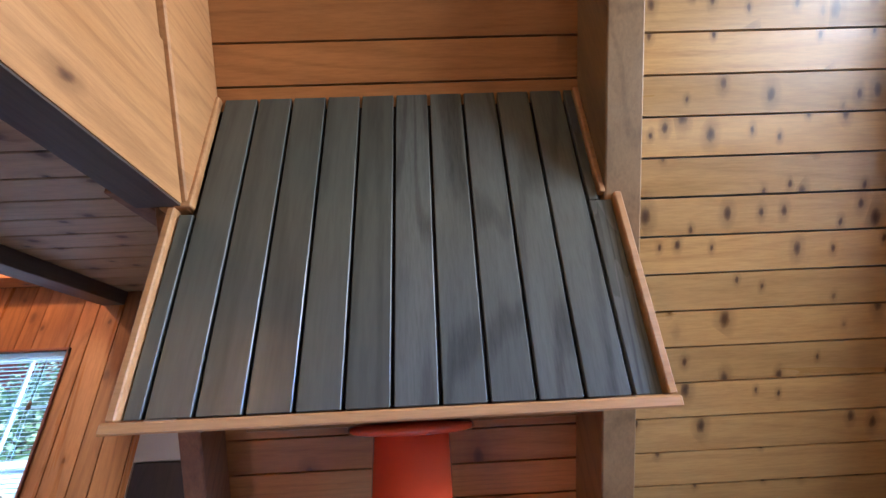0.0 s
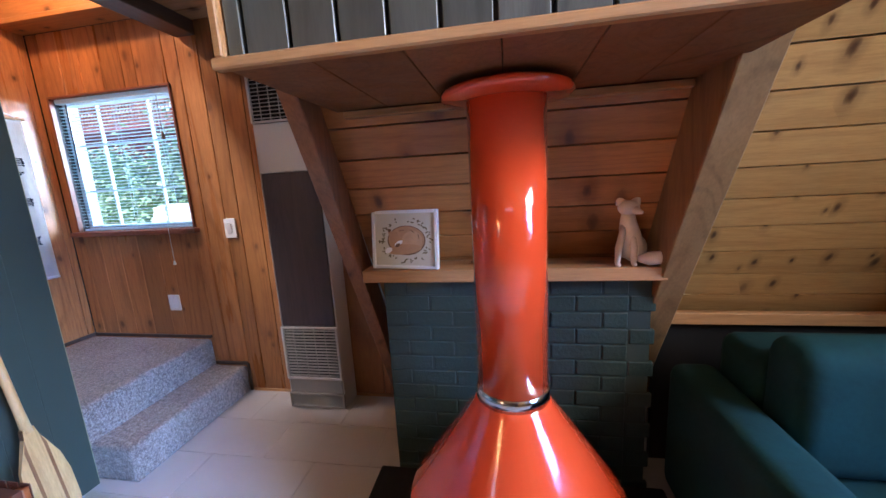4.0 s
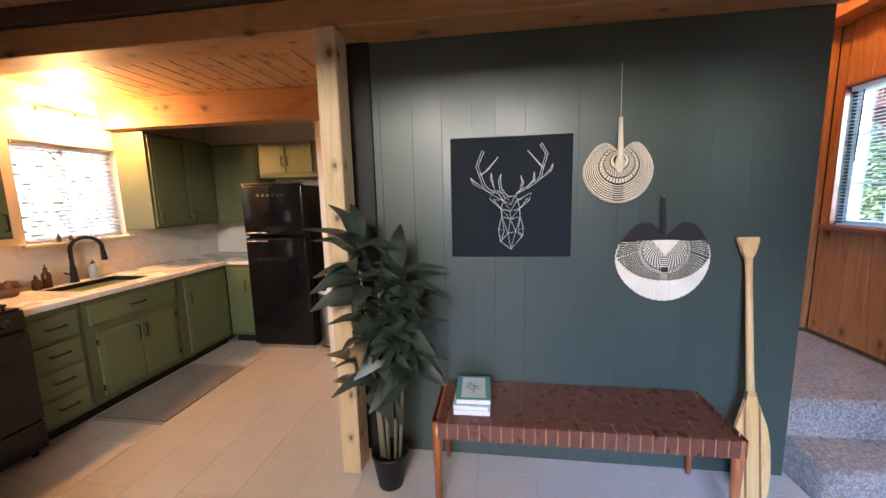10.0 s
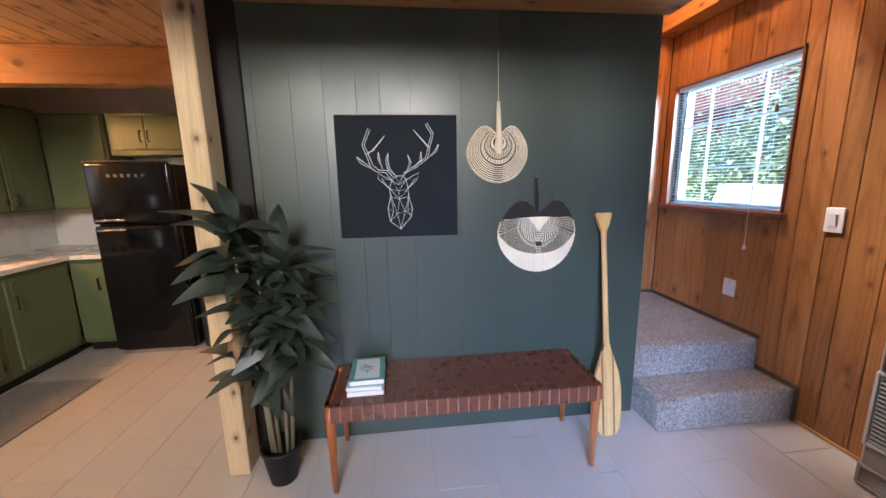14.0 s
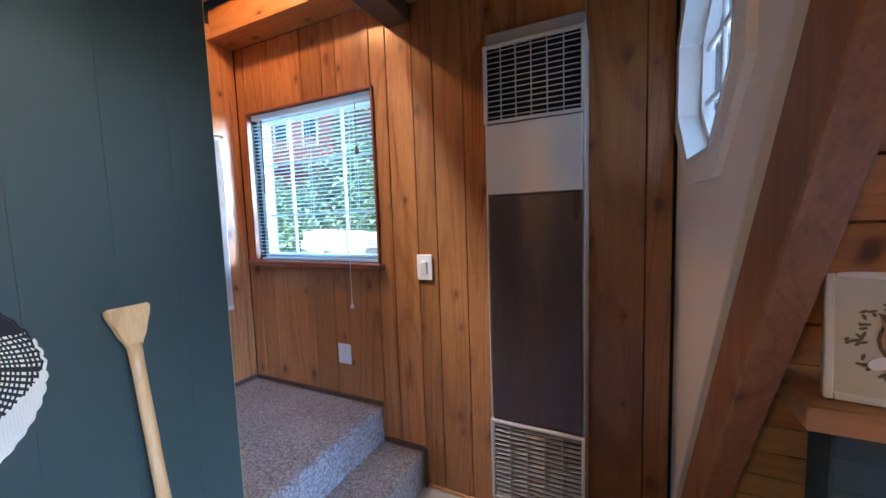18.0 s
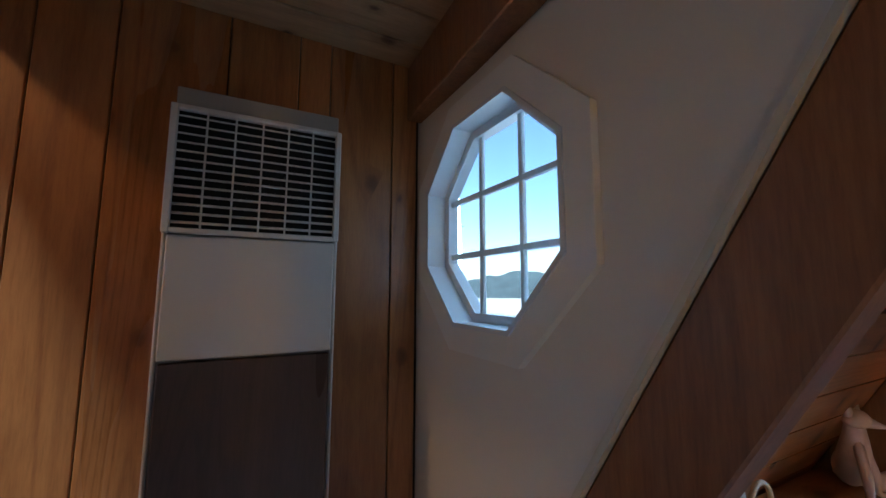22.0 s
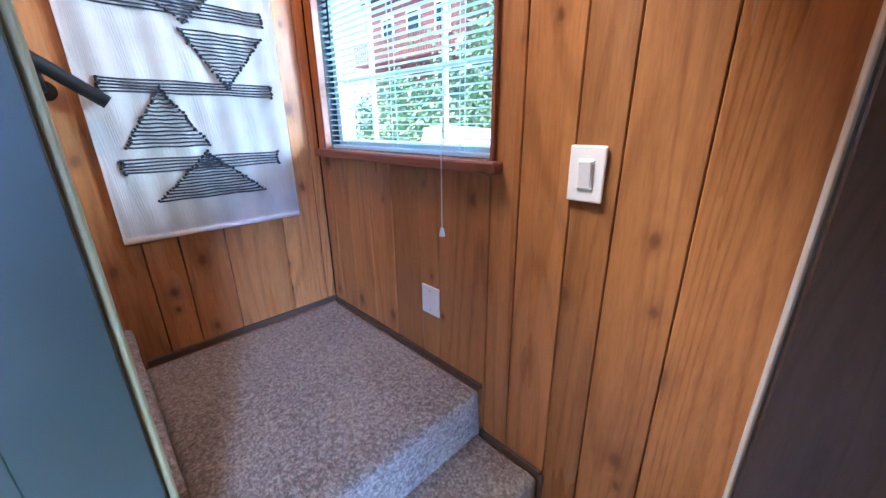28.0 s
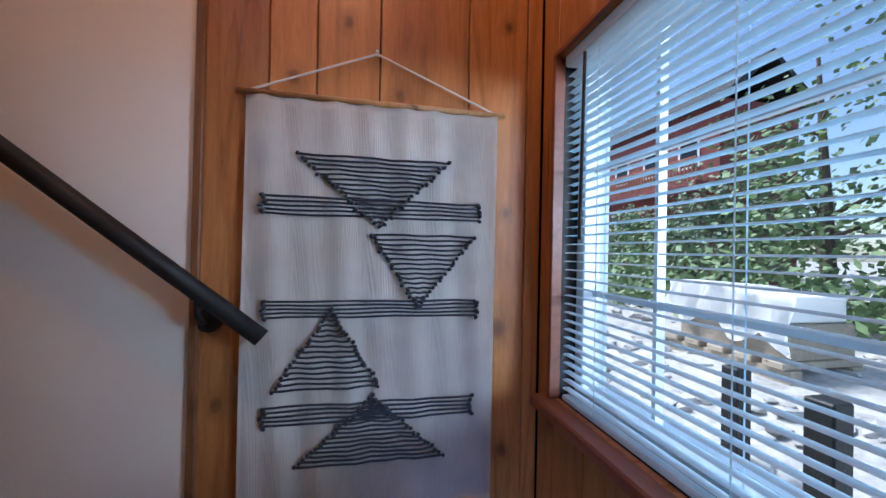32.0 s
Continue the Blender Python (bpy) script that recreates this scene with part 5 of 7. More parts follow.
for pts in ([(0.444, 0.477), (0.498, 0.386), (0.564, 0.481)], [(0.422, 0.409), (0.498, 0.386), (0.577, 0.405)], [(0.431, 0.342), (0.503, 0.32), (0.582, 0.34)], [(0.498, 0.386), (0.503, 0.32), (0.482, 0.197), (0.506, 0.065)], [(0.503, 0.32), (0.547, 0.216), (0.506, 0.065)], [(0.431, 0.342), (0.482, 0.197), (0.402, 0.242)], [(0.582, 0.34), (0.547, 0.216), (0.61, 0.243)], [(0.418, 0.132), (0.482, 0.197), (0.547, 0.216), (0.601, 0.173)], [(0.482, 0.511), (0.498, 0.44), (0.541, 0.512)], [(0.444, 0.477), (0.498, 0.44), (0.564, 0.481)], [(0.422, 0.409), (0.503, 0.32), (0.577, 0.405)], [(0.431, 0.342), (0.45, 0.22), (0.418, 0.132)], [(0.582, 0.34), (0.57, 0.22), (0.601, 0.173)]):
    ink("head_line", pts, 0.0022)


# woven palm fans: ribs follow a heart outline
def heart(t, s):
    """A point of the fan's outline for t in 0..1, shrunk by s towards its root; y across, z up."""
    a = -math.pi / 2 + 2 * math.pi * t
    y = math.cos(a)
    zc = math.sin(a)
    lobe = 0.16 * math.exp(-((abs(y) - 0.55) / 0.35) ** 2) * (1 if zc > 0 else 0)
    dip = 0.22 * math.exp(-(y / 0.22) ** 2) * (1 if zc > 0 else 0)
    return Vector((0, y * (1 - 0.06 * max(0, -zc)), zc * (0.92 if zc < 0 else 0.78) + lobe - dip)) * s + Vector((0, 0, (1 - s) * 0.42))


def share(v):
    return v - math.floor(v)


def straw_cell(t, s, y, z):
    """0: pale straw, 1: dark straw, for one cell of the weave."""
    if s < 0.18:
        return 1 if s > 0.07 else 0
    if 0.26 < s < 0.285 or 0.44 < s < 0.465 or 0.56 < s < 0.585:
        return 1
    if s < 0.26:
        return 0
    if s < 0.44:
        return 0 if share(t * 34 + s * 8 * (1 if t < 0.5 else -1)) < 0.58 else 1
    if s < 0.56:
        return 0 if share(t * 34) < 0.74 else 1
    thin = 0.6 if abs(y) < 0.16 and z < 0 else 0.36
    return 1 if share((s - 0.585) * 20) < thin else 0


def black_cell(t, s, y, z):
    """0: cream, 1: black, 2: straw, for one cell of the weave."""
    if z > 0.47 - 0.05 * abs(y) and s > 0.12:
        return 1
    tt = min(t, 1 - t)
    rim = 0.66 + 0.34 * min(1.0, tt / 0.26) ** 1.8
    if s > rim:
        return 2 if abs(y) < 0.06 and share(s * 34) < 0.35 else 0
    if abs(y) < 0.07 and s > 0.26:
        return 1 if share(s * 30) < 0.55 else 0
    if abs(y) < 0.30 - 0.8 * (0.47 - z):
        return 0
    if s < 0.46:
        return 1 if share(t * 36 + s * 10 * (1 if t < 0.5 else -1)) < 0.5 else 0
    return 0 if share(t * 85) > 0.56 and share(s * 29) > 0.44 else 1


def fan(name, cy, cz, rad, label, black):
    e = thing(name, (0.02, cy, cz), label, "hand fan")
    na, nr = (340, 58) if black else (276, 96)
    cell = black_cell if black else straw_cell
    notch = 44 if black else 40

    def at(t, s, d):
        h = heart(t, s) * rad
        bow = 1 - (h.y / rad) ** 2
        edge = 1 + 0.022 * abs(math.sin(math.pi * notch * t)) * max(0.0, (s - 0.9) / 0.1)
        return Vector((0.016 + (0.032 if black else 0.022) * bow + d, cy + h.y * edge, cz + h.z * edge))
    bm = bmesh.new()
    rings = []
    for i in range(nr + 1):
        s = 0.05 + 0.95 * i / nr
        row = []
        for k in range(na):
            h = heart(k / na, s)
            lift = 0.0016 if cell(k / na, s, h.y, h.z) == 0 else 0.0
            row.append(bm.verts.new(at(k / na, s, lift)))
        rings.append(row)
    for i in range(nr):
        s = 0.05 + 0.95 * (i + 0.5) / nr
        for k in range(na):
            t = (k + 0.5) / na
            h = heart(t, s)
            j = (k + 1) % na
            f = bm.faces.new((rings[i][k], rings[i][j], rings[i + 1][j], rings[i + 1][k]))
            f.material_index = cell(t, s, h.y, h.z)
    bm.faces.new(rings[0])
    part("weave", bm, [CREAM, INK, STRAW] if black else [STRAW, STRAW_D], e, "black and cream checked weave" if black else "pale and dark straw weave", smooth=True)
    loop = [at(k / 180, 1.0, 0.0) for k in range(181)]
    if black:
        for lo, hi, m in ((0, 57, CREAM), (56, 91, INK), (90, 125, INK), (124, 181, CREAM)):
            part("rim", tube(loop[lo:hi], rad * 0.013, 6), m, e, smooth=True)
    else:
        part("rim", tube(loop, rad * 0.013, 6, caps=False), STRAW, e, smooth=True)
    if black:
        part("handle", tube([(0.052, cy - 0.012, cz + rad * 0.62), (0.046, cy - 0.014, cz + rad * 1.0), (0.034, cy - 0.016, cz + rad * 1.42)], [0.012, 0.011, 0.010], 10), INK, e, "black bound handle", smooth=True)
        part("hook", tube([(0.034, cy - 0.016, cz + rad * 1.42), (0.028, cy - 0.016, cz + rad * 1.47)], 0.006, 6), STEEL, e)
    else:
        part("handle", tube([(0.05, cy, cz + rad * 0.18), (0.045, cy, cz + rad * 0.6), (0.03, cy, cz + rad * 1.6)], [0.016, 0.014, 0.009], 10), STRAW, e, "straw-bound handle", smooth=True)
        part("knob", blob_at((0.047, cy, cz + rad * 0.25), (0.014, 0.022, 0.045)), STRAW, e, smooth=True)
        part("hanging_cord", tube([(0.03, cy, cz + rad * 1.58), (0.018, cy, 2.05)], 0.0016, 5), CREAM, e, "thin pale hanging cord")
    return e


def blob_at(c, r):
    b = bmesh.new()
    bmesh.ops.create_uvsphere(b, u_segments=14, v_segments=10, radius=1, matrix=Matrix.Translation(c) @ Matrix.Diagonal((*r, 1)))
    return b


fan("woven_fan", 1.867, 1.556, 0.158, "straw woven hand fan hung on the green wall", False)
fan("black_and_cream_fan", 2.09, 1.128, 0.213, "black and cream woven hand fan hung on the green wall", True)

# paddle leaning on the wall
pad = thing("canoe_paddle", (0.10, 2.56, 0), "blond wooden canoe paddle leaning on the green wall", "paddle")
PB, PT = Vector((0.205, 2.468, 0.005)), Vector((0.042, 2.45, 1.238))
ax = (PT - PB).normalized()
side = ax.cross(Vector((1, 0, 0))).normalized()
nrm = side.cross(ax).normalized()
PM = Matrix((( side.x, nrm.x, ax.x, PB.x), (side.y, nrm.y, ax.y, PB.y), (side.z, nrm.z, ax.z, PB.z), (0, 0, 0, 1)))
bl_prof = [(0.0, 0.030), (0.012, 0.052), (0.05, 0.068), (0.15, 0.078), (0.27, 0.078), (0.36, 0.066), (0.43, 0.042), (0.48, 0.024), (0.52, 0.018)]


def band(lo, hi, th):
    """Strip of the blade between two shares of its half width."""
    b = bmesh.new()
    L = [(min(max(lo, -w), w), z) for z, w in bl_prof]
    R = [(min(max(hi, -w), w), z) for z, w in bl_prof]
    def tk(x, z):
        return th * (0.35 + 0.65 * (1 - min(1, abs(x) / 0.08))) + 0.004 * (z / 0.5)
    f0 = [b.verts.new((x, -tk(x, z), z)) for x, z in L]
    f1 = [b.verts.new((x, -tk(x, z), z)) for x, z in R]
    b0 = [b.verts.new((x, tk(x, z), z)) for x, z in L]
    b1_ = [b.verts.new((x, tk(x, z), z)) for x, z in R]
    for i in range(len(L) - 1):
        b.faces.new((f0[i], f1[i], f1[i + 1], f0[i + 1]))
        b.faces.new((b0[i], b0[i + 1], b1_[i + 1], b1_[i]))
        b.faces.new((f0[i], f0[i + 1], b0[i + 1], b0[i]))
        b.faces.new((f1[i], b1_[i], b1_[i + 1], f1[i + 1]))
    b.faces.new((f0[0], b0[0], b1_[0], f1[0]))
    b.faces.new((f0[-1], f1[-1], b1_[-1], b0[-1]))
    b.transform(PM)
    return b


part("blade_strip", band(-0.08, -0.037, 0.010), PADDLE, pad)
part("blade_strip", band(-0.037, -0.026, 0.0104), PADDLE_DARK, pad, "darker wood stripe")
part("blade_strip", band(-0.026, 0.026, 0.010), PADDLE, pad)
part("blade_strip", band(0.026, 0.037, 0.0104), PADDLE_DARK, pad, "darker wood stripe")
part("blade_strip", band(0.037, 0.08, 0.010), PADDLE, pad)
bm = tube([(0, 0, 0.50), (0, 0, 0.60), (0, 0, 1.08), (0, 0, 1.15)], [0.018, 0.0155, 0.0145, 0.016], 12)
bm.transform(PM)
part("shaft", bm, PADDLE, pad, smooth=True)
bm = prism([(-0.016, -0.011, 1.14), (0.016, -0.011, 1.14), (0.022, -0.011, 1.17), (0.046, -0.011, 1.225), (0.046, -0.011, 1.243), (-0.046, -0.011, 1.243), (-0.046, -0.011, 1.225), (-0.022, -0.011, 1.17)], (0, 0.022, 0))
bmesh.ops.bevel(bm, geom=bm.edges[:], offset=0.004, segments=2, affect="EDGES")
bm.transform(PM)
part("grip", bm, PADDLE, pad, smooth=False)
bm = box(-0.033, 0.033, -0.0125, -0.010, 0.205, 0.2085)
box(-0.033, 0.033, -0.0125, -0.010, 0.226, 0.2295, bm=bm)
bm.transform(PM)
part("brand_bar", bm, PADDLE_DARK, pad)

# bench with a woven leather seat
bench = thing("leather_bench", (0.21, 1.64, 0), "reddish wooden bench with a woven brown leather seat", "bench")
BX0, BX1, BY0, BY1, BZ = 0.022, 0.415, 0.99, 2.288, 0.45
for x, yy in ((BX0 + 0.02, BY0 + 0.02), (BX1 - 0.02, BY0 + 0.02), (BX0 + 0.02, BY1 - 0.02), (BX1 - 0.02, BY1 - 0.02)):
    part("leg", tube([(x, yy, 0), (x, yy, 0.34), (x, yy, 0.44)], [0.013, 0.022, 0.0225], 14), LEG, bench, smooth=True)
for yy in (BY0 + 0.02, BY1 - 0.02):
    part("rail", box(BX0 + 0.04, BX1 - 0.04, yy - 0.011, yy + 0.011, 0.37, 0.43, 0.003), LEG, bench)
for x in (BX0 + 0.02, BX1 - 0.02):
    part("rail", box(x - 0.010, x + 0.010, BY0 + 0.04, BY1 - 0.04, 0.368, 0.428, 0.003), LEG, bench)
# straps across, wrapped over the long rails
NX, NY = 7, 26
sx = (BX1 - BX0) / NX
sy = (BY1 - BY0 - 0.045) / NY
strap_w = sy * 0.84
cross = bmesh.new()
for (xa, xb, za, zb) in ((BX0 - 0.004, BX1 + 0.004, BZ - 0.004, BZ),):
    box(-(BX1 - BX0) / 2 - 0.003, (BX1 - BX0) / 2 + 0.003, -strap_w / 2, strap_w / 2, -0.0025, 0.0, 0.0008, cross)
box((BX1 - BX0) / 2 + 0.001, (BX1 - BX0) / 2 + 0.004, -strap_w / 2, strap_w / 2, -0.078, -0.0005, 0.0008, cross)
box(-(BX1 - BX0) / 2 - 0.004, -(BX1 - BX0) / 2 - 0.001, -strap_w / 2, strap_w / 2, -0.078, -0.0005, 0.0008, cross)
cross_me = as_mesh("strap", cross, LEATHER)
edge_bm = box((BX1 - BX0) / 2 + 0.0012, (BX1 - BX0) / 2 + 0.0038, strap_w / 2, strap_w / 2 + 0.004, -0.078, -0.001)
edge_me = as_mesh("strap_edge", edge_bm, LEATHER_EDGE)
for j in range(NY):
    yc = BY0 + 0.0225 + sy * (j + 0.5)
    piece("strap", cross_me, bench, ((BX0 + BX1) / 2, yc, BZ))
    piece("strap_edge", edge_me, bench, ((BX0 + BX1) / 2, yc, BZ))
# long straps, seen where they pass over
over = bmesh.new()
box(-sx * 0.44, sx * 0.44, -strap_w * 0.62, strap_w * 0.62, -0.001, 0.0018, 0.0008, over)
over_me = as_mesh("strap_crossing", over, LEATHER)
lip_me = as_mesh("strap_lip", box(-sx * 0.44, sx * 0.44, strap_w * 0.62, strap_w * 0.62 + 0.002, -0.001, 0.0014), LEATHER_LIP)
for i in range(NX):
    for j in range(NY):
        if (i + j) % 2 == 0 and 0 < j < NY - 1:
            p = (BX0 + sx * (i + 0.5), BY0 + 0.0225 + sy * (j + 0.5), BZ + 0.0008)
            piece("strap_crossing", over_me, bench, p)
            piece("strap_lip", lip_me, bench, p)
for i in range(NX):
    x = BX0 + sx * (i + 0.5)
    for yy in (BY0 - 0.001, BY1 + 0.001):
        part("end_strap", box(x - sx * 0.42, x + sx * 0.42, yy - 0.002, yy + 0.002, 0.37, BZ, 0.001), LEATHER, bench)

# books on the bench
def book(name, cx, cy, z, L, W, T, turn, cover, label):
    e = thing(name, (cx, cy, z), label, "book")
    m = Matrix.Translation((cx, cy, z)) @ Matrix.Rotation(radians(turn), 4, "Z")
    part("page_block", obox(m @ Matrix.Translation((0, 0, T / 2)), L - 0.006, W - 0.008, T - 0.006), BOOKP, e)
    part("cover", obox(m @ Matrix.Translation((0, 0, T - 0.0015)), L, W, 0.003, 0.0008), cover, e)
    part("cover", obox(m @ Matrix.Translation((0, 0, 0.0015)), L, W, 0.003, 0.0008), cover, e)
    part("spine", obox(m @ Matrix.Translation((0, -W / 2 + 0.0015, T / 2)), L, 0.003, T - 0.0065, 0.0008), cover, e)
    return e, m


BT = BZ + 0.0028
_, _ = book("book", 0.235, 1.165, BT, 0.235, 0.170, 0.022, 1, BOOKP, "thin white paperback at the bottom of a pile")
_, _ = book("book", 0.235, 1.165, BT + 0.0222, 0.225, 0.165, 0.020, -2, BOOKC, "pale paperback in a pile on the bench")
e3, m3 = book("book", 0.225, 1.170, BT + 0.0424, 0.225, 0.165, 0.028, 2, BOOKT, "teal hardback with a tree on its cover")
part("cover_panel", obox(m3 @ Matrix.Translation((0, 0, 0.0284)), 0.19, 0.115, 0.0006), BOOKC, e3)
bm = bmesh.new()
for i in range(40):
    a, r = rng.uniform(0, 6.28), 0.036 * math.sqrt(rng.random())
    obox(m3 @ Matrix.Translation((-0.012 + r * math.cos(a), r * 1.1 * math.sin(a), 0.0289)) @ Matrix.Rotation(a, 4, "Z"), 0.008, 0.006, 0.0005, 0, bm)
obox(m3 @ Matrix.Translation((0.028, 0, 0.0289)), 0.04, 0.006, 0.0005, 0, bm)
part("tree_print", bm, BOOKT, e3)

# potted plant
plant = thing("potted_plant", (0.27, 0.74, 0), "tall dark-leaved artificial plant in a black pot", "plant")
part("pot", lathe([(0.062, 0.0), (0.088, 0.165), (0.094, 0.17), (0.094, 0.185), (0.086, 0.185), (0.08, 0.155), (0.01, 0.15)], (0.27, 0.74, 0), 28), BLACKM, plant, smooth=True)


def leaf_bm(L, W, droop, fold):
    """A broad blade with a pointed tip and a crease along its middle."""
    b = bmesh.new()
    n = 10
    rows = []
    for i in range(n + 1):
        t = i / n
        w = max(0.0025, W * math.sin(math.pi * min(1.0, t * 0.97 + 0.02) ** 0.88) ** 0.8)
        x = L * (t - droop * 0.22 * t * t)
        zc = L * (0.10 * math.sin(math.pi * t) - droop * t * t) + 0.006 * math.sin(11 * t)
        rows.append([b.verts.new((x, k * w, zc + fold * w * k * k)) for k in (-1, -0.55, 0, 0.55, 1)])
    for r, s in zip(rows, rows[1:]):
        for k in range(4):
            b.faces.new((r[k], r[k + 1], s[k + 1], s[k]))
    return b


leaf_mes = [as_mesh("leaf", leaf_bm(L, W, d, f), LEAF, True) for L, W, d, f in ((0.23, 0.046, 0.4, 0.24), (0.21, 0.048, 0.6, 0.25), (0.25, 0.041, 0.25, 0.3), (0.21, 0.046, 0.85, 0.2))]
prng = random.Random(21)
STEMS = (((0.29, 0.63, 1.24), 16, 0.8), ((0.28, 0.83, 1.10), 17, 0.66), ((0.31, 0.90, 0.96), 15, 0.62), ((0.32, 0.74, 1.02), 17, 0.62), ((0.33, 0.84, 0.84), 13, 0.66), ((0.31, 0.68, 0.68), 10, 0.7))
for tip, n, first in STEMS:
    top = Vector(tip)
    base = Vector((0.27 + (tip[0] - 0.27) * 0.3, 0.74 + (tip[1] - 0.74) * 0.35, 0.15))
    mid = (base + top) / 2 + Vector((0, (tip[1] - 0.74) * -0.12, 0))
    part("stem", tube([base, mid, top], [0.010, 0.008, 0.005], 8), STEM, plant, smooth=True)
    for k in range(n):
        u = k / (n - 1)
        p = base.lerp(top, first + (1 - first) * u)
        ang = 2.4 * k + prng.uniform(-0.4, 0.4)
        if math.cos(ang) < -0.15:
            ang = math.pi - ang
        elev = 0.24 + 1.1 * u ** 1.5 + prng.uniform(-0.2, 0.25)
        s = prng.uniform(0.82, 1.1)
        ob = piece("leaf", leaf_mes[prng.randrange(4)], plant, p, (prng.choice((-1, 1)) * prng.uniform(0.1, 0.85), -elev, ang), (s, s * prng.uniform(0.88, 1.12), s))

# ================= THINGS: KITCHEN =================
CF, CT = -1.43, 0.87      # cabinet fronts, counter top height


def handle(parent, at, length, axis, out):
    """A black bar pull."""
    x, y, z = at
    o = Vector(out) * 0.025
    d = Vector((length / 2, 0, 0)) if axis == "x" else Vector((0, length / 2, 0)) if axis == "y" else Vector((0, 0, length / 2))
    p = Vector(at)
    part("handle", tube([p - d, p - d + o, p + d + o, p + d], 0.0055, 6), BLACKM, parent, "black bar handle")


def front(parent, name, x0, x1, z0, z1, y, out=1, handle_at=None, haxis="z", hinge=None):
    """A door or drawer front on a cabinet that faces +y."""
    d = part(name, box(x0 + 0.004, x1 - 0.004, y, y + 0.018, z0 + 0.004, z1 - 0.004, 0.004, None, 2), SAGE, parent)
    if name == "door":
        part("panel", box(x0 + 0.035, x1 - 0.035, y + 0.0182, y + 0.021, z0 + 0.035, z1 - 0.035, 0.002), SAGE, d)
    if handle_at:
        handle(d, (handle_at[0], y + 0.018, handle_at[1]), 0.10, haxis, (0, 1, 0))
    if hinge is not None:
        for zz in (z0 + 0.07, z1 - 0.07):
            part("hinge", box(hinge - 0.006, hinge + 0.006, y + 0.012, y + 0.022, zz - 0.022, zz + 0.022, 0.002), BLACKM, d)
    return d


def base_cabinet(x0, x1, label):
    e = thing("base_cabinet", ((x0 + x1) / 2, -1.73, 0), label, "cabinet", "kitchen base cabinets")
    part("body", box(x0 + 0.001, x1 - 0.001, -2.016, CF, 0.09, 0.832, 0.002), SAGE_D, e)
    part("toe_kick", box(x0 + 0.001, x1 - 0.001, -2.0, CF - 0.07, 0.0, 0.089), BLACKM, e)
    return e


c1 = base_cabinet(1.035, 1.25, "sage green drawer and door cabinet beside the stove")
front(c1, "drawer", 1.06, 1.23, 0.68, 0.80, CF, handle_at=(1.145, 0.74), haxis="x")
front(c1, "door", 1.06, 1.23, 0.12, 0.655, CF, handle_at=(1.085, 0.56))
c2 = base_cabinet(-0.06, 0.262, "sage green cabinet of four drawers")
for i in range(4):
    front(c2, "drawer", -0.03, 0.24, 0.12 + 0.172 * i, 0.275 + 0.172 * i, CF, handle_at=(0.105, 0.20 + 0.172 * i), haxis="x")
c3 = base_cabinet(-0.80, -0.061, "sage green sink cabinet with double doors")
front(c3, "drawer", -0.77, -0.09, 0.65, 0.80, CF, handle_at=(-0.43, 0.725), haxis="x")
front(c3, "door", -0.43, -0.12, 0.13, 0.60, CF, handle_at=(-0.40, 0.50), hinge=-0.116)
front(c3, "door", -0.74, -0.43, 0.13, 0.60, CF, handle_at=(-0.46, 0.50), hinge=-0.744)
c4 = base_cabinet(-1.40, -0.801, "sage green corner cabinet with one door")
front(c4, "door", -1.36, -0.86, 0.12, 0.80, CF, handle_at=(-0.90, 0.62), hinge=-1.366)
c5 = thing("base_cabinet", (-1.7, -1.28, 0), "sage green cabinet beside the fridge", "cabinet", "kitchen base cabinets")
part("body", box(-2.03, -1.402, -1.428, -1.15, 0.09, 0.832, 0.002), SAGE_D, c5)
part("toe_kick", box(-2.03, -1.46, -1.428, -1.15, 0.0, 0.089), BLACKM, c5)
d5 = part("door", box(-1.40, -1.384, -1.42, -1.16, 0.13, 0.80, 0.003), SAGE, c5)
handle(d5, (-1.384, -1.21, 0.62), 0.10, "z", (1, 0, 0))
ct = thing("countertop", (-0.4, -1.73, 0.833), "white quartz kitchen countertop with an inset sink", "countertop")
part("slab", box(1.033, 1.27, -2.017, CF + 0.03, 0.834, CT, 0.004), COUNTER, ct)
bm = box(-2.03, -0.72, -2.017, CF + 0.03, 0.834, CT, 0.003)
box(-0.18, 0.264, -2.017, CF + 0.03, 0.834, CT, 0.003, bm)
box(-0.719, -0.181, -2.017, -1.93, 0.834, CT, 0.003, bm)
box(-0.719, -0.181, -1.55, CF + 0.03, 0.834, CT, 0.003, bm)
part("slab", bm, COUNTER, ct)
part("slab", box(-2.03, -1.375, CF + 0.031, -1.15, 0.834, CT, 0.003), COUNTER, ct)
sink = thing("sink", (-0.45, -1.74, 0.7), "black undermount kitchen sink", "sink")
bm = box(-0.718, -0.70, -1.929, -1.551, 0.68, 0.862)
box(-0.20, -0.182, -1.929, -1.551, 0.68, 0.862, bm=bm)
box(-0.70, -0.20, -1.929, -1.912, 0.68, 0.862, bm=bm)
box(-0.70, -0.20, -1.568, -1.551, 0.68, 0.862, bm=bm)
box(-0.70, -0.20, -1.912, -1.568, 0.68, 0.69, bm=bm)
part("basin", bm, BLACKM, sink)
fau = thing("faucet", (-0.45, -1.965, CT), "matte black gooseneck kitchen faucet", "faucet")
part("base", lathe([(0.028, 0.0), (0.026, 0.01), (0.02, 0.10), (0.018, 0.13)], (-0.45, -1.965, CT), 16), BLACKM, fau, smooth=True)
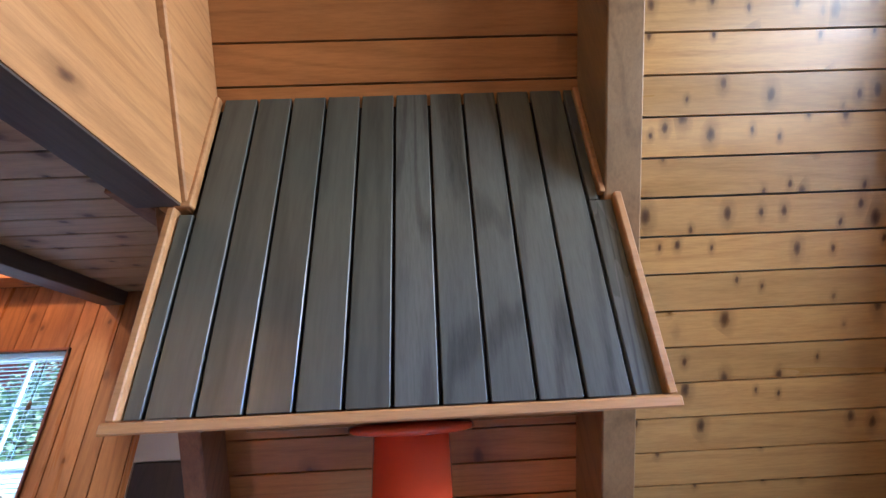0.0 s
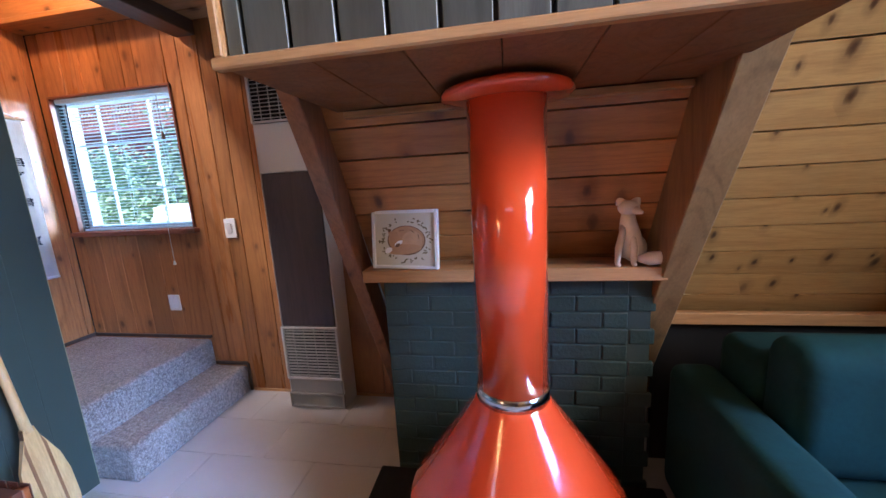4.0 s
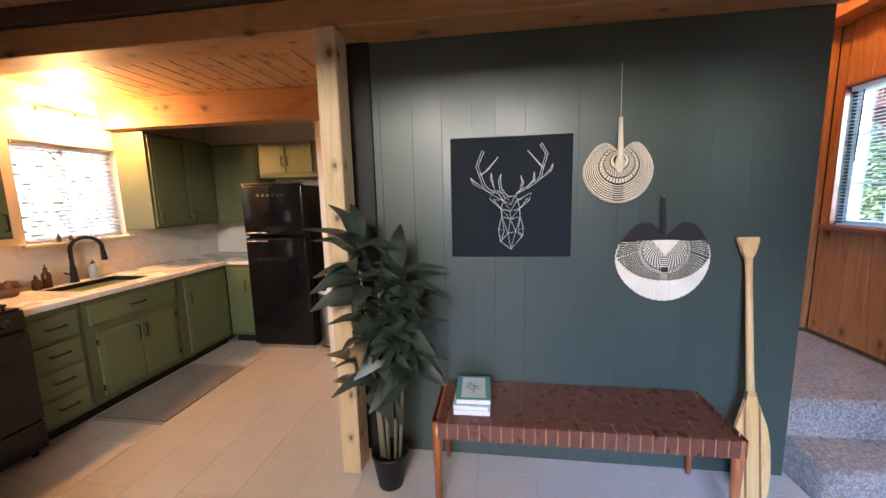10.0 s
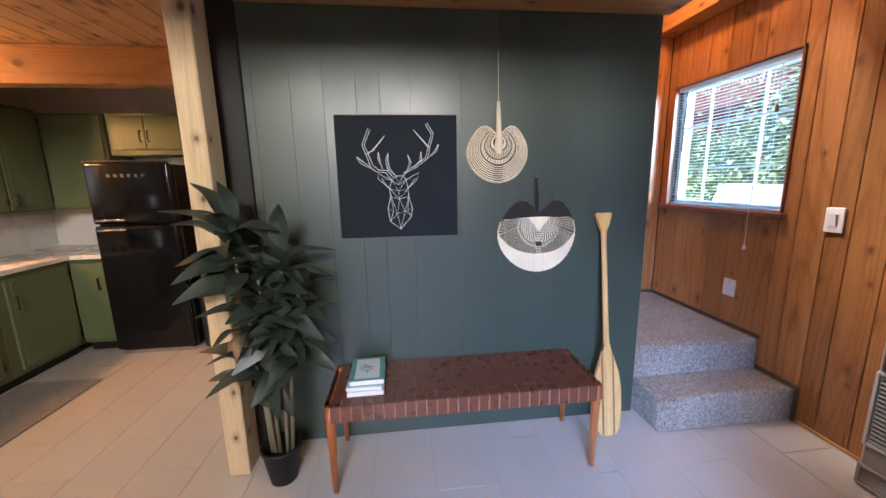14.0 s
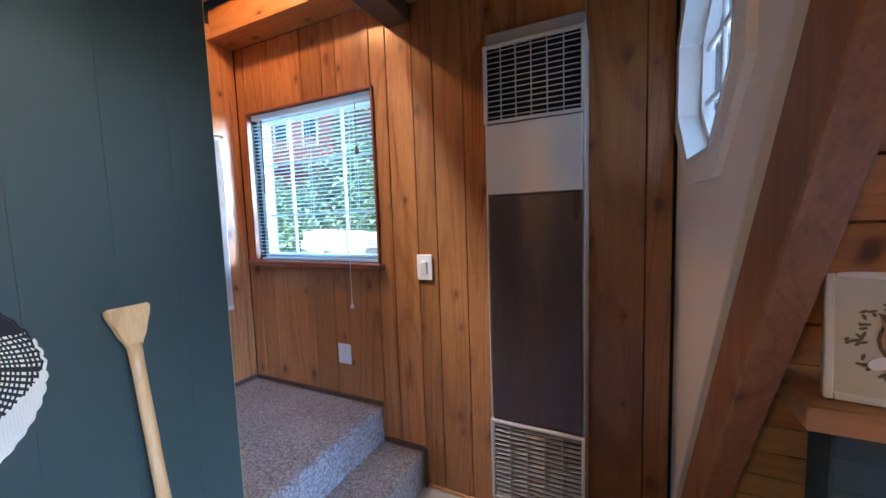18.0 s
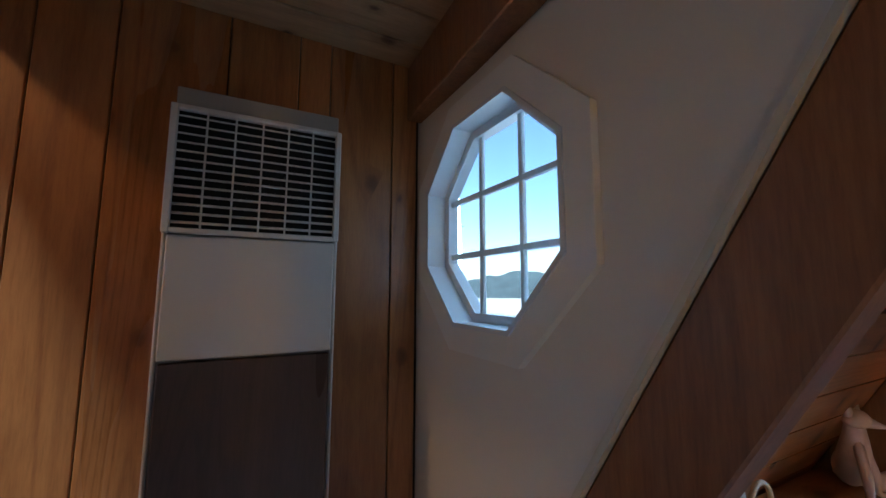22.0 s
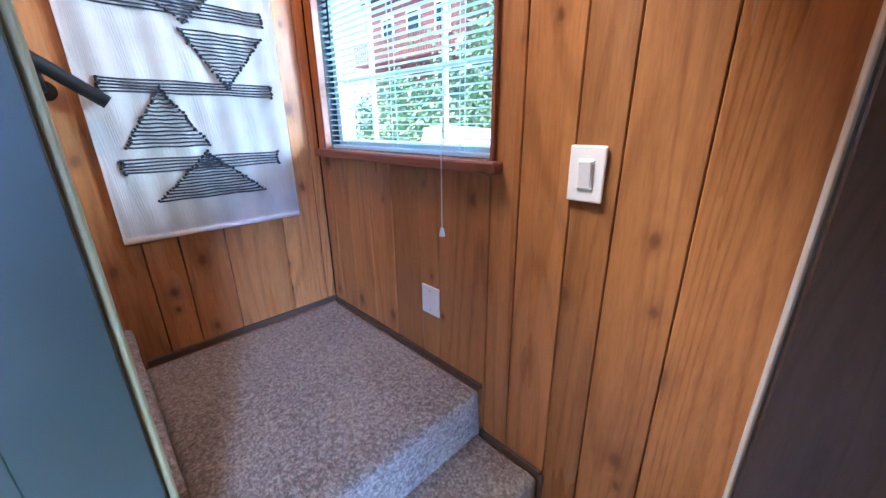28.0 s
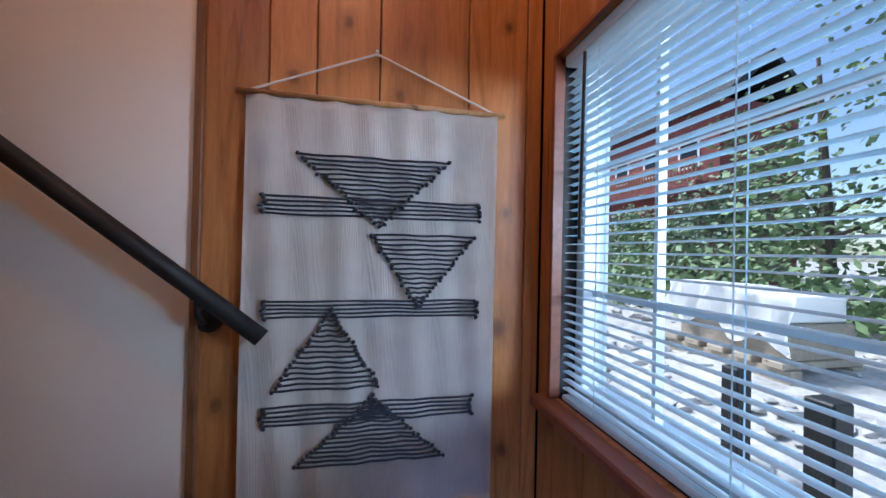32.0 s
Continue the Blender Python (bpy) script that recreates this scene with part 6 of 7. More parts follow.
arc = [(-0.45, -1.965, CT + 0.12), (-0.45, -1.965, CT + 0.25)] + [(-0.45 - 0.075 * (1 - math.cos(a)), -1.965 + 0.055 * (1 - math.cos(a)), CT + 0.25 + 0.093 * math.sin(a)) for a in (radians(18 * k) for k in range(1, 10))] + [(-0.60, -1.855, CT + 0.21)]
part("spout", tube(arc, 0.0145, 12), BLACKM, fau, smooth=True)
part("spray_head", tube([(-0.60, -1.855, CT + 0.222), (-0.603, -1.853, CT + 0.15)], [0.017, 0.021], 12), BLACKM, fau, smooth=True)
part("lever", tube([(-0.43, -1.96, CT + 0.06), (-0.375, -1.945, CT + 0.085)], 0.007, 8), BLACKM, fau)


def bottle(name, x, y, r, h, mat, label, cap=BLACKM):
    e = thing(name, (x, y, CT), label, "bottle")
    part("body", lathe([(r * 0.9, 0), (r, 0.004), (r, h * 0.6), (r * 0.45, h * 0.72), (r * 0.4, h * 0.8)], (x, y, CT), 16), mat, e, smooth=True)
    part("pump", lathe([(r * 0.45, h * 0.8), (r * 0.45, h * 0.87), (0.005, h * 0.88), (0.005, h)], (x, y, CT), 10), cap, e)
    return e


bottle("soap_bottle", -0.27, -1.96, 0.028, 0.17, AMBER, "amber soap bottle with a black pump")
bottle("lotion_bottle", -0.20, -1.95, 0.026, 0.11, AMBER, "short amber bottle beside the sink")
bottle("dish_soap", -0.60, -1.97, 0.032, 0.15, GREYSHELL, "clear grey dish soap bottle")
bowl = thing("bowl", (-0.02, -1.93, CT), "dark wooden bowl with pine cones", "bowl")
part("body", lathe([(0.05, 0.0), (0.085, 0.06), (0.08, 0.06), (0.045, 0.01), (0.002, 0.008)], (-0.02, -1.93, CT), 24), TERRA, bowl, smooth=True)
for i in range(5):
    a = i * 1.26
    part("cone", blob_at((-0.02 + 0.04 * math.cos(a), -1.93 + 0.04 * math.sin(a), CT + 0.07), (0.028, 0.028, 0.035)), TERRA, bowl)
ub = thing("utensil_holder", (1.18, -1.9, CT), "white crock with cooking utensils", "utensil holder")
part("crock", lathe([(0.045, 0), (0.05, 0.13), (0.044, 0.13), (0.04, 0.01), (0.002, 0.01)], (1.18, -1.9, CT), 20), COUNTER, ub, smooth=True)
for i in range(4):
    a = i * 1.6
    part("utensil", tube([(1.18, -1.9, CT + 0.02), (1.18 + 0.05 * math.cos(a), -1.9 + 0.05 * math.sin(a), CT + 0.27)], [0.006, 0.012], 8), TERRA, ub)

# upper cabinets
def upper(x0, x1, z0, z1, doors, label):
    e = thing("wall_cabinet", ((x0 + x1) / 2, -1.86, z0), label, "cabinet", "kitchen wall cabinets")
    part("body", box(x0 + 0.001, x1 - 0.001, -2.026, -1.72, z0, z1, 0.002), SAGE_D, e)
    for a, b, hx, hg in doors:
        front(e, "door", a, b, z0 + 0.015, z1 - 0.02, -1.72, handle_at=(hx, z0 + 0.10), hinge=hg)
    return e


upper(1.021, 1.24, 1.26, 2.05, [(1.035, 1.225, 1.06, 1.23)], "sage green tall wall cabinet over the counter")
upper(0.235, 1.02, 1.785, 2.07, [(0.62, 0.985, 0.655, 0.99), (0.25, 0.615, 0.58, 0.245)], "sage green double cabinet above the microwave")
upper(0.02, 0.234, 1.262, 2.085, [(0.032, 0.222, 0.06, 0.226)], "sage green narrow wall cabinet beside the window")
upper(-1.72, -0.955, 1.235, 2.08, [(-1.33, -0.97, -1.01, -1.325), (-1.70, -1.34, -1.38, -1.705)], "sage green wall cabinet beyond the window")
uw = thing("wall_cabinet", (-1.86, -1.3, 1.235), "sage green corner wall cabinet", "cabinet", "kitchen wall cabinets")
part("body", box(-2.035, -1.722, -2.02, -1.20, 1.235, 2.06, 0.002), SAGE_D, uw)
part("door", box(-1.72, -1.703, -1.70, -1.22, 1.25, 2.04, 0.004), SAGE, uw)
uf = thing("wall_cabinet", (-1.86, -0.8, 1.72), "small pale green cabinet above the fridge", "cabinet", "kitchen wall cabinets")
part("body", box(-2.035, -1.722, -1.18, -0.50, 1.70, 2.06, 0.002), SAGE, uf)
for y0, y1, hy_ in ((-1.16, -0.87, -0.90), (-0.865, -0.575, -0.835)):
    d = part("door", box(-1.72, -1.703, y0, y1, 1.745, 2.03, 0.005, None, 2), SAGE, uf)
    handle(d, (-1.703, hy_, 1.86), 0.09, "z", (1, 0, 0))

# stove
st = thing("stove", (0.648, -1.68, 0), "black freestanding gas stove with towels on its handle", "stove")
part("body", box(0.268, 1.030, -2.014, -1.37, 0.04, 0.885, 0.006), BLACK, st)
part("oven_door", box(0.275, 1.023, -1.369, -1.335, 0.235, 0.765, 0.008, None, 2), BLACK, st)
part("door_window", box(0.39, 0.91, -1.3345, -1.331, 0.34, 0.62, 0.002), BLACK, st, "dark glass oven window")
part("drawer", box(0.275, 1.023, -1.369, -1.34, 0.055, 0.225, 0.008, None, 2), BLACK, st)
part("control_panel", prism([(0.27, -1.369, 0.775), (0.27, -1.345, 0.785), (0.27, -1.36, 0.885), (0.27, -1.369, 0.887)], (0.758, 0, 0)), BLACK, st)
for x in (0.36, 0.44, 0.84, 0.92):
    part("knob", tube([(x, -1.356, 0.835), (x, -1.318, 0.828)], [0.021, 0.017], 14), BLACKM, st)
part("door_handle", tube([(0.33, -1.335, 0.752), (0.33, -1.293, 0.768), (0.968, -1.293, 0.768), (0.968, -1.335, 0.752)], 0.011, 8), BLACK, st)
part("cooktop", box(0.272, 1.026, -1.985, -1.372, 0.886, 0.898, 0.004), BLACK, st)
for x in (0.46, 0.84):
    bm = bmesh.new()
    for dx in (-0.15, -0.05, 0.05, 0.15):
        box(x + dx - 0.005, x + dx + 0.005, -1.90, -1.42, 0.915, 0.927, bm=bm)
    for yy in (-1.90, -1.66, -1.42):
        box(x - 0.16, x + 0.16, yy - 0.005, yy + 0.005, 0.912, 0.924, bm=bm)
    for dx in (-0.15, 0.15):
        for yy in (-1.89, -1.43):
            box(x + dx - 0.006, x + dx + 0.006, yy - 0.006, yy + 0.006, 0.898, 0.914, bm=bm)
    part("grate", bm, BLACKM, st)
    for yy in (-1.78, -1.54):
        part("burner", lathe([(0.045, 0), (0.045, 0.01), (0.03, 0.014), (0.001, 0.014)], (x, yy, 0.898), 18), BLACKM, st)
part("backguard", prism([(0.268, -2.012, 0.898), (0.268, -1.93, 0.898), (0.268, -1.955, 1.16), (0.268, -1.975, 1.18), (0.268, -2.012, 1.18)], (0.762, 0, 0)), BLACK, st)
for i in range(4):
    part("button", box(0.55 + 0.05 * i, 0.58 + 0.05 * i, -1.953, -1.945, 1.07, 1.09), BLACKM, st)
for x in (0.30, 1.0):
    for yy in (-1.42, -1.95):
        part("foot", tube([(x, yy, 0), (x, yy, 0.04)], 0.016, 10), BLACKM, st)
for x, w in ((0.90, 0.132), (0.752, 0.118)):
    e = thing("dish_towel", (x, -1.29, 0.77), "white dish towel with grey stripes hung on the stove", "towel", "dish towels")
    def tw(u, v, x=x, w=w):
        a = v * 1.0
        yy = -1.279 + 0.005 * math.sin(u * 9 + v * 3)
        return (x - w / 2 + w * u + 0.004 * math.sin(v * 5), yy, 0.781 - 0.255 * v - 0.02 * u)
    bm = sheet(tw, 12, 16)
    sheet(lambda u, v: (x - w / 2 + w * u, -1.279 - 0.028 * v, 0.781 + 0.004 * math.sin(v * 3.14)), 6, 4, bm)
    sheet(lambda u, v: (x - w / 2 + w * u, -1.309 - 0.002 * math.sin(u * 8), 0.781 - 0.2 * v), 6, 6, bm)
    bmesh.ops.remove_doubles(bm, verts=bm.verts, dist=0.0005)
    bmesh.ops.solidify(bm, geom=bm.faces[:], thickness=0.003)
    part("cloth", bm, TOWEL, e, smooth=True)
    for k in range(3):
        vv = 0.80 + 0.045 * k
        part("stripe", sheet(lambda u, v: Vector(tw(u, vv + 0.02 * v)) + Vector((0, 0.0035, 0)), 12, 1), TOWEL_BLUE, e)

mw = thing("microwave", (0.62, -1.84, 1.35), "black over-range microwave with a lit clock", "microwave")
part("body", box(0.245, 1.018, -2.026, -1.66, 1.362, 1.78, 0.006), BLACK, mw)
part("door", box(0.44, 1.012, -1.659, -1.635, 1.375, 1.768, 0.006), BLACK, mw)
# Grey of the screen draws a pale reflection on the black door.
part("door_window", box(0.56, 0.955, -1.6345, -1.632, 1.42, 1.65, 0.002), SCREEN, mw, "door screen, its pale reflection put into the grey")
part("control_panel", box(0.25, 0.435, -1.659, -1.638, 1.375, 1.768, 0.005), BLACK, mw)
part("handle", tube([(0.46, -1.635, 1.44), (0.46, -1.60, 1.45), (0.46, -1.60, 1.69), (0.46, -1.635, 1.70)], 0.011, 8), BLACK, mw)
part("clock", box(0.31, 0.37, -1.6375, -1.636, 1.695, 1.71), DISPLAY, mw, "small lit clock digits")

# fridge, faces the room
fr = thing("fridge", (-1.6, -0.79, 0), "glossy black retro fridge freezer with chrome handles", "fridge")
part("body", box(-1.92, -1.335, -1.10, -0.47, 0.03, 1.60, 0.02, None, 3), BLACK, fr)
part("door", box(-1.333, -1.275, -1.095, -0.475, 0.05, 1.115, 0.022, None, 4), BLACK, fr, "lower door", smooth=True)
part("door", box(-1.333, -1.275, -1.095, -0.475, 1.13, 1.615, 0.022, None, 4), BLACK, fr, "upper freezer door", smooth=True)
part("handle", tube([(-1.275, -1.06, 1.09), (-1.245, -1.05, 1.085), (-1.245, -0.86, 1.085), (-1.275, -0.84, 1.09)], 0.010, 8), CHROME, fr, "chrome handle", smooth=True)
part("handle", tube([(-1.275, -1.06, 1.16), (-1.245, -1.05, 1.165), (-1.245, -0.86, 1.165), (-1.275, -0.84, 1.16)], 0.010, 8), CHROME, fr, "chrome handle", smooth=True)
part("trim", box(-1.34, -1.28, -1.098, -0.472, 1.617, 1.63, 0.004), CHROME, fr, "chrome top strip")
for i in range(6):
    part("badge_letter", box(-1.2748, -1.272, -0.93 + 0.05 * i, -0.905 + 0.05 * i, 1.50, 1.525), CHROME, fr)
part("kick", box(-1.90, -1.32, -1.08, -0.49, 0.0, 0.032), CHROME, fr)
tr = thing("trash_can", (-1.45, -0.32, 0), "tall stainless steel trash can with a black lid", "trash can")
part("body", lathe([(0.105, 0.01), (0.11, 0.02), (0.11, 0.545)], (-1.46, -0.36, 0), 28), STEEL, tr, smooth=True)
part("rim", lathe([(0.113, 0.545), (0.113, 0.575), (0.105, 0.58), (0.105, 0.545)], (-1.46, -0.36, 0), 28), COUNTER, tr)
part("lid", lathe([(0.105, 0.58), (0.103, 0.62), (0.09, 0.65), (0.001, 0.655)], (-1.46, -0.36, 0), 28), BLACK, tr, smooth=True)
part("base", lathe([(0.108, 0.0), (0.108, 0.012), (0.1, 0.012)], (-1.46, -0.36, 0), 28), BLACKM, tr)

# rug with woven rows
rug = thing("kitchen_rug", (-0.48, -1.18, 0), "flat woven grey kitchen rug with a fringe", "rug")
part("weave", box(-0.87, -0.07, -1.47, -0.92, 0.001, 0.007, 0.002), RUG1, rug)
for i in range(22):
    yy = -1.455 + 0.0243 * i
    part("stripe", box(-0.86, -0.08, yy, yy + 0.008, 0.0072, 0.0095), RUG2, rug)
bm = bmesh.new()
for s, x in ((-1, -0.87), (1, -0.07)):
    for i in range(40):
        yy = -1.465 + 0.0138 * i
        box(x, x + s * 0.035, yy, yy + 0.005, 0.002, 0.005, bm=bm)
part("fringe", bm, RUG2, rug, kind="stuff")

# kitchen window, blind and its lamp
kw = thing("window_2", (-0.6, -2.1, 1.19), "white framed kitchen window with a blind", "window", kind="structure")
for x0, x1, z0, z1 in ((KW[0], KW[0] + 0.04, KW[2], KW[3]), (KW[1] - 0.04, KW[1], KW[2], KW[3]), (KW[0] + 0.04, KW[1] - 0.04, KW[2], KW[2] + 0.04), (KW[0] + 0.04, KW[1] - 0.04, KW[3] - 0.04, KW[3])):
    part("window_frame", box(x0, x1, -2.15, -2.09, z0, z1, 0.003), VINYL, kw)
part("muntin", box(-0.612, -0.588, -2.14, -2.10, KW[2] + 0.04, KW[3] - 0.04), VINYL, kw)
g = part("pane", box(KW[0] + 0.04, KW[1] - 0.04, -2.125, -2.12, KW[2] + 0.04, KW[3] - 0.04), GLASS, kw)
g.visible_shadow = False
part("window_sill", box(KW[0] - 0.04, KW[1] + 0.04, -2.09, -1.985, KW[2] - 0.022, KW[2] - 0.001, 0.004), WHITE_TRIM, kw)
blind("window_blind", KW[0] + 0.02, KW[1] - 0.02, -2.068, KW[2] + 0.005, KW[3] - 0.002, 0.034, 0.042, -26, (-0.8, -0.4), "white slatted blind in the kitchen window", VINYL)
fx = thing("vanity_light", (-0.62, -2.02, 2.16), "small warm bulb lamp above the kitchen window", "lamp")
part("backplate", box(-0.82, -0.42, -2.028, -2.0, 2.14, 2.18, 0.004), STEEL, fx)
for x in (-0.78, -0.46):
    part("bulb", blob_at((x, -1.95, 2.12), (0.03, 0.03, 0.038)), BULBG, fx, "glowing bulb", smooth=True)
    part("arm", tube([(x, -2.0, 2.16), (x, -1.95, 2.16)], 0.008, 8), STEEL, fx)
for x, h in ((-0.50, 0.05), (-0.56, 0.03), (-0.42, 0.07)):
    solid("sill_trinket", lathe([(0.012, 0), (0.014, h * 0.5), (0.006, h * 0.8), (0.001, h)], (x, -2.005, KW[2] - 0.0005), 10), TERRA, "tiny ornament on the kitchen sill", "ornament", smooth=True)

# dining table and chair by the kitchen
tb = thing("dining_table", (2.22, -0.55, 0), "round white pedestal dining table", "table")
TXC, TYC, TR = 2.16, -0.56, 0.47
part("tabletop", lathe([(TR - 0.02, 0.712), (TR, 0.72), (TR, 0.732), (TR - 0.006, 0.736)], (TXC, TYC, 0), 64), TABLEW, tb)
part("pedestal", lathe([(0.25, 0.0), (0.24, 0.015), (0.06, 0.05), (0.04, 0.2), (0.045, 0.6), (0.12, 0.711)], (TXC, TYC, 0), 36), TABLEW, tb, smooth=True)
ch = thing("dining_chair", (1.62, -0.80, 0), "grey moulded shell chair with wooden legs", "chair")
CXC, CYC = 1.74, -0.84


def shell(u, v):
    a = (u - 0.5) * 2
    if v < 0.5:
        t = v / 0.5
        d, zz, w = 0.20 - 0.40 * t, 0.455 - 0.02 * math.sin(math.pi * t) + 0.05 * a * a, 0.22
    else:
        t = (v - 0.5) / 0.5
        d, zz, w = -0.20 - 0.07 * t - 0.03 * math.sin(math.pi * t) + 0.07 * a * a, 0.455 + 0.36 * t + 0.05 * a * a * (1 - t), 0.21 - 0.03 * t * t
        zz -= 0.06 * (abs(a) ** 4) * t
    p = Vector((d, a * w, zz))
    r = Matrix.Rotation(radians(28), 3, "Z")
    q = r @ p
    return (CXC + q.x, CYC + q.y, q.z)


bm = sheet(shell, 14, 20)
bmesh.ops.solidify(bm, geom=bm.faces[:], thickness=0.008)
part("shell", bm, GREYSHELL, ch, smooth=True)
for dx, dy in ((-0.14, -0.15), (-0.14, 0.15), (0.14, -0.15), (0.14, 0.15)):
    part("leg", tube([(CXC + dx * 0.6, CYC + dy * 0.6, 0.44), (CXC + dx * 1.35, CYC + dy * 1.35, 0.0)], [0.016, 0.010], 10), PADDLE, ch, smooth=True)

# ================= OUTSIDE =================
def ground_z(y):
    """The yard climbs away from the house on its north side."""
    t = min(1.0, max(0.0, (y - 4.3) / 4.2))
    return -0.45 + 0.82 * t * t * (3 - 2 * t)


def far_out(s):
    a = 2 * s - 1
    return 16 * a + 330 * a ** 5


solid("ground", sheet(lambda u, v: (far_out(u), far_out(v), ground_z(far_out(v)) + 0.05 * noise.noise(Vector((far_out(u) * 0.9, far_out(v) * 0.9, 0)))), 90, 110), ROCK, "pale gravelly yard rising behind the house", "ground", "structure", smooth=True)
yard = bmesh.new()
orng = random.Random(5)
for i in range(650):
    x, yy = orng.uniform(-11, 4), orng.uniform(4.6, 12)
    s = orng.uniform(0.03, 0.15)
    b = bmesh.new()
    bmesh.ops.create_icosphere(b, subdivisions=1, radius=s, matrix=Matrix.Translation((x, yy, ground_z(yy) + s * 0.15)) @ Matrix.Diagonal((orng.uniform(0.7, 1.5), orng.uniform(0.7, 1.3), orng.uniform(0.35, 0.7), 1)))
    for v in b.verts:
        v.co += Vector((orng.uniform(-1, 1), orng.uniform(-1, 1), orng.uniform(-1, 1))) * s * 0.2
    joined(yard, b)
solid("yard_rocks", yard, ROCK, "scattered grey rocks and rubble in the yard", "rocks", "stuff")


def tree(x, y, h, seed):
    r = random.Random(seed)
    g = ground_z(y)
    e = thing("tree", (x, y, g), "dark green leafy tree behind the yard", "tree", "yard trees")
    lean = r.uniform(-0.4, 0.4)
    bm = tube([(x, y, g - 0.1), (x + lean * 0.3, y, h * 0.4), (x + lean, y, h * 0.9)], [0.16, 0.11, 0.03], 9)
    tips = []
    for k in range(9):
        t = r.uniform(0.25, 0.9)
        a = r.uniform(0, 6.28)
        L = (1.1 - t) * h * 0.4 + 0.4
        p = Vector((x + lean * t, y, h * 0.9 * t))
        q = p + Vector((math.cos(a) * L, math.sin(a) * L, L * r.uniform(0.1, 0.5)))
        tube([p, (p + q) / 2 + Vector((0, 0, 0.1)), q], [0.05, 0.03, 0.012], 6, bm)
        tips += [p.lerp(q, s) for s in (0.4, 0.6, 0.8, 1.0)]
    part("trunk", bm, BARK, e)
    vs, fs = [], []
    for p in tips:
        for k in range(42):
            c = p + Vector((r.gauss(0, 0.42), r.gauss(0, 0.42), r.gauss(0, 0.32)))
            d = Vector((r.uniform(-1, 1), r.uniform(-1, 1), r.uniform(-0.7, 0.4))).normalized()
            s = d.orthogonal().normalized()
            l, w = r.uniform(0.10, 0.2), r.uniform(0.04, 0.08)
            i0 = len(vs)
            vs += [c, c + d * l * 0.5 + s * w, c + d * l, c + d * l * 0.5 - s * w]
            fs.append((i0, i0 + 1, i0 + 2, i0 + 3))
    me = bpy.data.meshes.new("crown")
    me.from_pydata([tuple(v) for v in vs], [], fs)
    me.materials.append(FOLIAGE if seed % 3 else FOLIAGE2)
    ob = new("crown", me)
    ob.parent = e
    ob.location = -WP[e]
    WP[ob] = Vector((0, 0, 0))


for i in range(5):
    tree(-15.6 + 1.5 * i + orng.uniform(-0.4, 0.4), 14.0 + orng.uniform(-0.6, 1.5), orng.uniform(2.6, 3.8), i + 1)
tree(-8.7, 14.2, 5.2, 11)
for i in range(6):
    tree(-5.8 + 1.8 * i + orng.uniform(-0.4, 0.4), 12.6 + orng.uniform(-0.8, 2.0), orng.uniform(6.5, 9.5), i + 21)
for i in range(5):
    tree(-4 + 1.9 * i, -9 - orng.uniform(0, 2), orng.uniform(4, 6), 40 + i)
vs, fs = [], []
for i in range(13000):
    cx = orng.uniform(-14, 4)
    c = Vector((cx, 10.9 + orng.gauss(0, 0.7) + 0.5 * math.sin(cx), 0.35 + abs(orng.gauss(0, 0.7 + 0.3 * math.sin(cx * 1.7)))))
    if i >= 9000:
        cx = orng.uniform(-5, 3)
        c = Vector((cx * 1.6, -10.0 + orng.gauss(0, 0.7), -0.45 + abs(orng.gauss(0, 2.0))))
    d = Vector((orng.uniform(-1, 1), orng.uniform(-1, 1), orng.uniform(-0.3, 1))).normalized()
    s = d.orthogonal().normalized()
    l, w = orng.uniform(0.1, 0.24), orng.uniform(0.03, 0.07)
    i0 = len(vs)
    vs += [tuple(c), tuple(c + d * l * 0.5 + s * w), tuple(c + d * l), tuple(c + d * l * 0.5 - s * w)]
    fs.append((i0, i0 + 1, i0 + 2, i0 + 3))
me = bpy.data.meshes.new("undergrowth")
me.from_pydata(vs, [], fs)
me.materials.append(FOLIAGE2)
tagged(new("undergrowth", me), "green undergrowth at the edge of the yard", "bushes", "", "stuff")

def ridge(u, v):
    a = radians(15 + 75 * u)
    r = 55 + 12 * v
    h = (4.6 + 2.6 * noise.noise(Vector((u * 7, 0, 0))) + 0.9 * noise.noise(Vector((u * 40, 3, 0)))) * v - 0.9
    return (r * math.cos(a), r * math.sin(a), h)


solid("backdrop_ridge", sheet(ridge, 120, 8), FARWOOD, "low wooded ridge beyond the yard", "hill", "structure")

hs = thing("house", (-17, 19, 0.3), "dark red neighbouring house with a wooden balcony among trees", "house")
part("wall", box(-22, -13.6, 18.5, 23, 0.2, 8.8), HOUSER, hs)
part("roof", prism([(-22.4, 18.0, 8.7), (-22.4, 20.7, 11.0), (-22.4, 23.5, 8.7), (-22.4, 23.3, 8.5), (-22.4, 20.7, 10.7), (-22.4, 18.2, 8.5)], (9.4, 0, 0)), BLACKM, hs)
for x, z0 in ((-20.0, 2.0), (-17.6, 2.0), (-15.2, 2.0), (-20.0, 6.0), (-17.6, 6.0), (-15.2, 6.0)):
    wn_ = part("window", box(x - 0.5, x + 0.5, 18.46, 18.52, z0, z0 + 1.4), BLACK, hs)
    part("window_frame", ring_slab([(x - 0.5, 18.45, z0), (x + 0.5, 18.45, z0), (x + 0.5, 18.45, z0 + 1.4), (x - 0.5, 18.45, z0 + 1.4)], [(x - 0.6, 18.45, z0 - 0.1), (x + 0.6, 18.45, z0 - 0.1), (x + 0.6, 18.45, z0 + 1.5), (x - 0.6, 18.45, z0 + 1.5)], (0, 0.03, 0)), VINYL, wn_)
bal = part("balcony", box(-21.5, -13.2, 16.8, 18.49, 4.7, 4.9), HOUSER, hs)
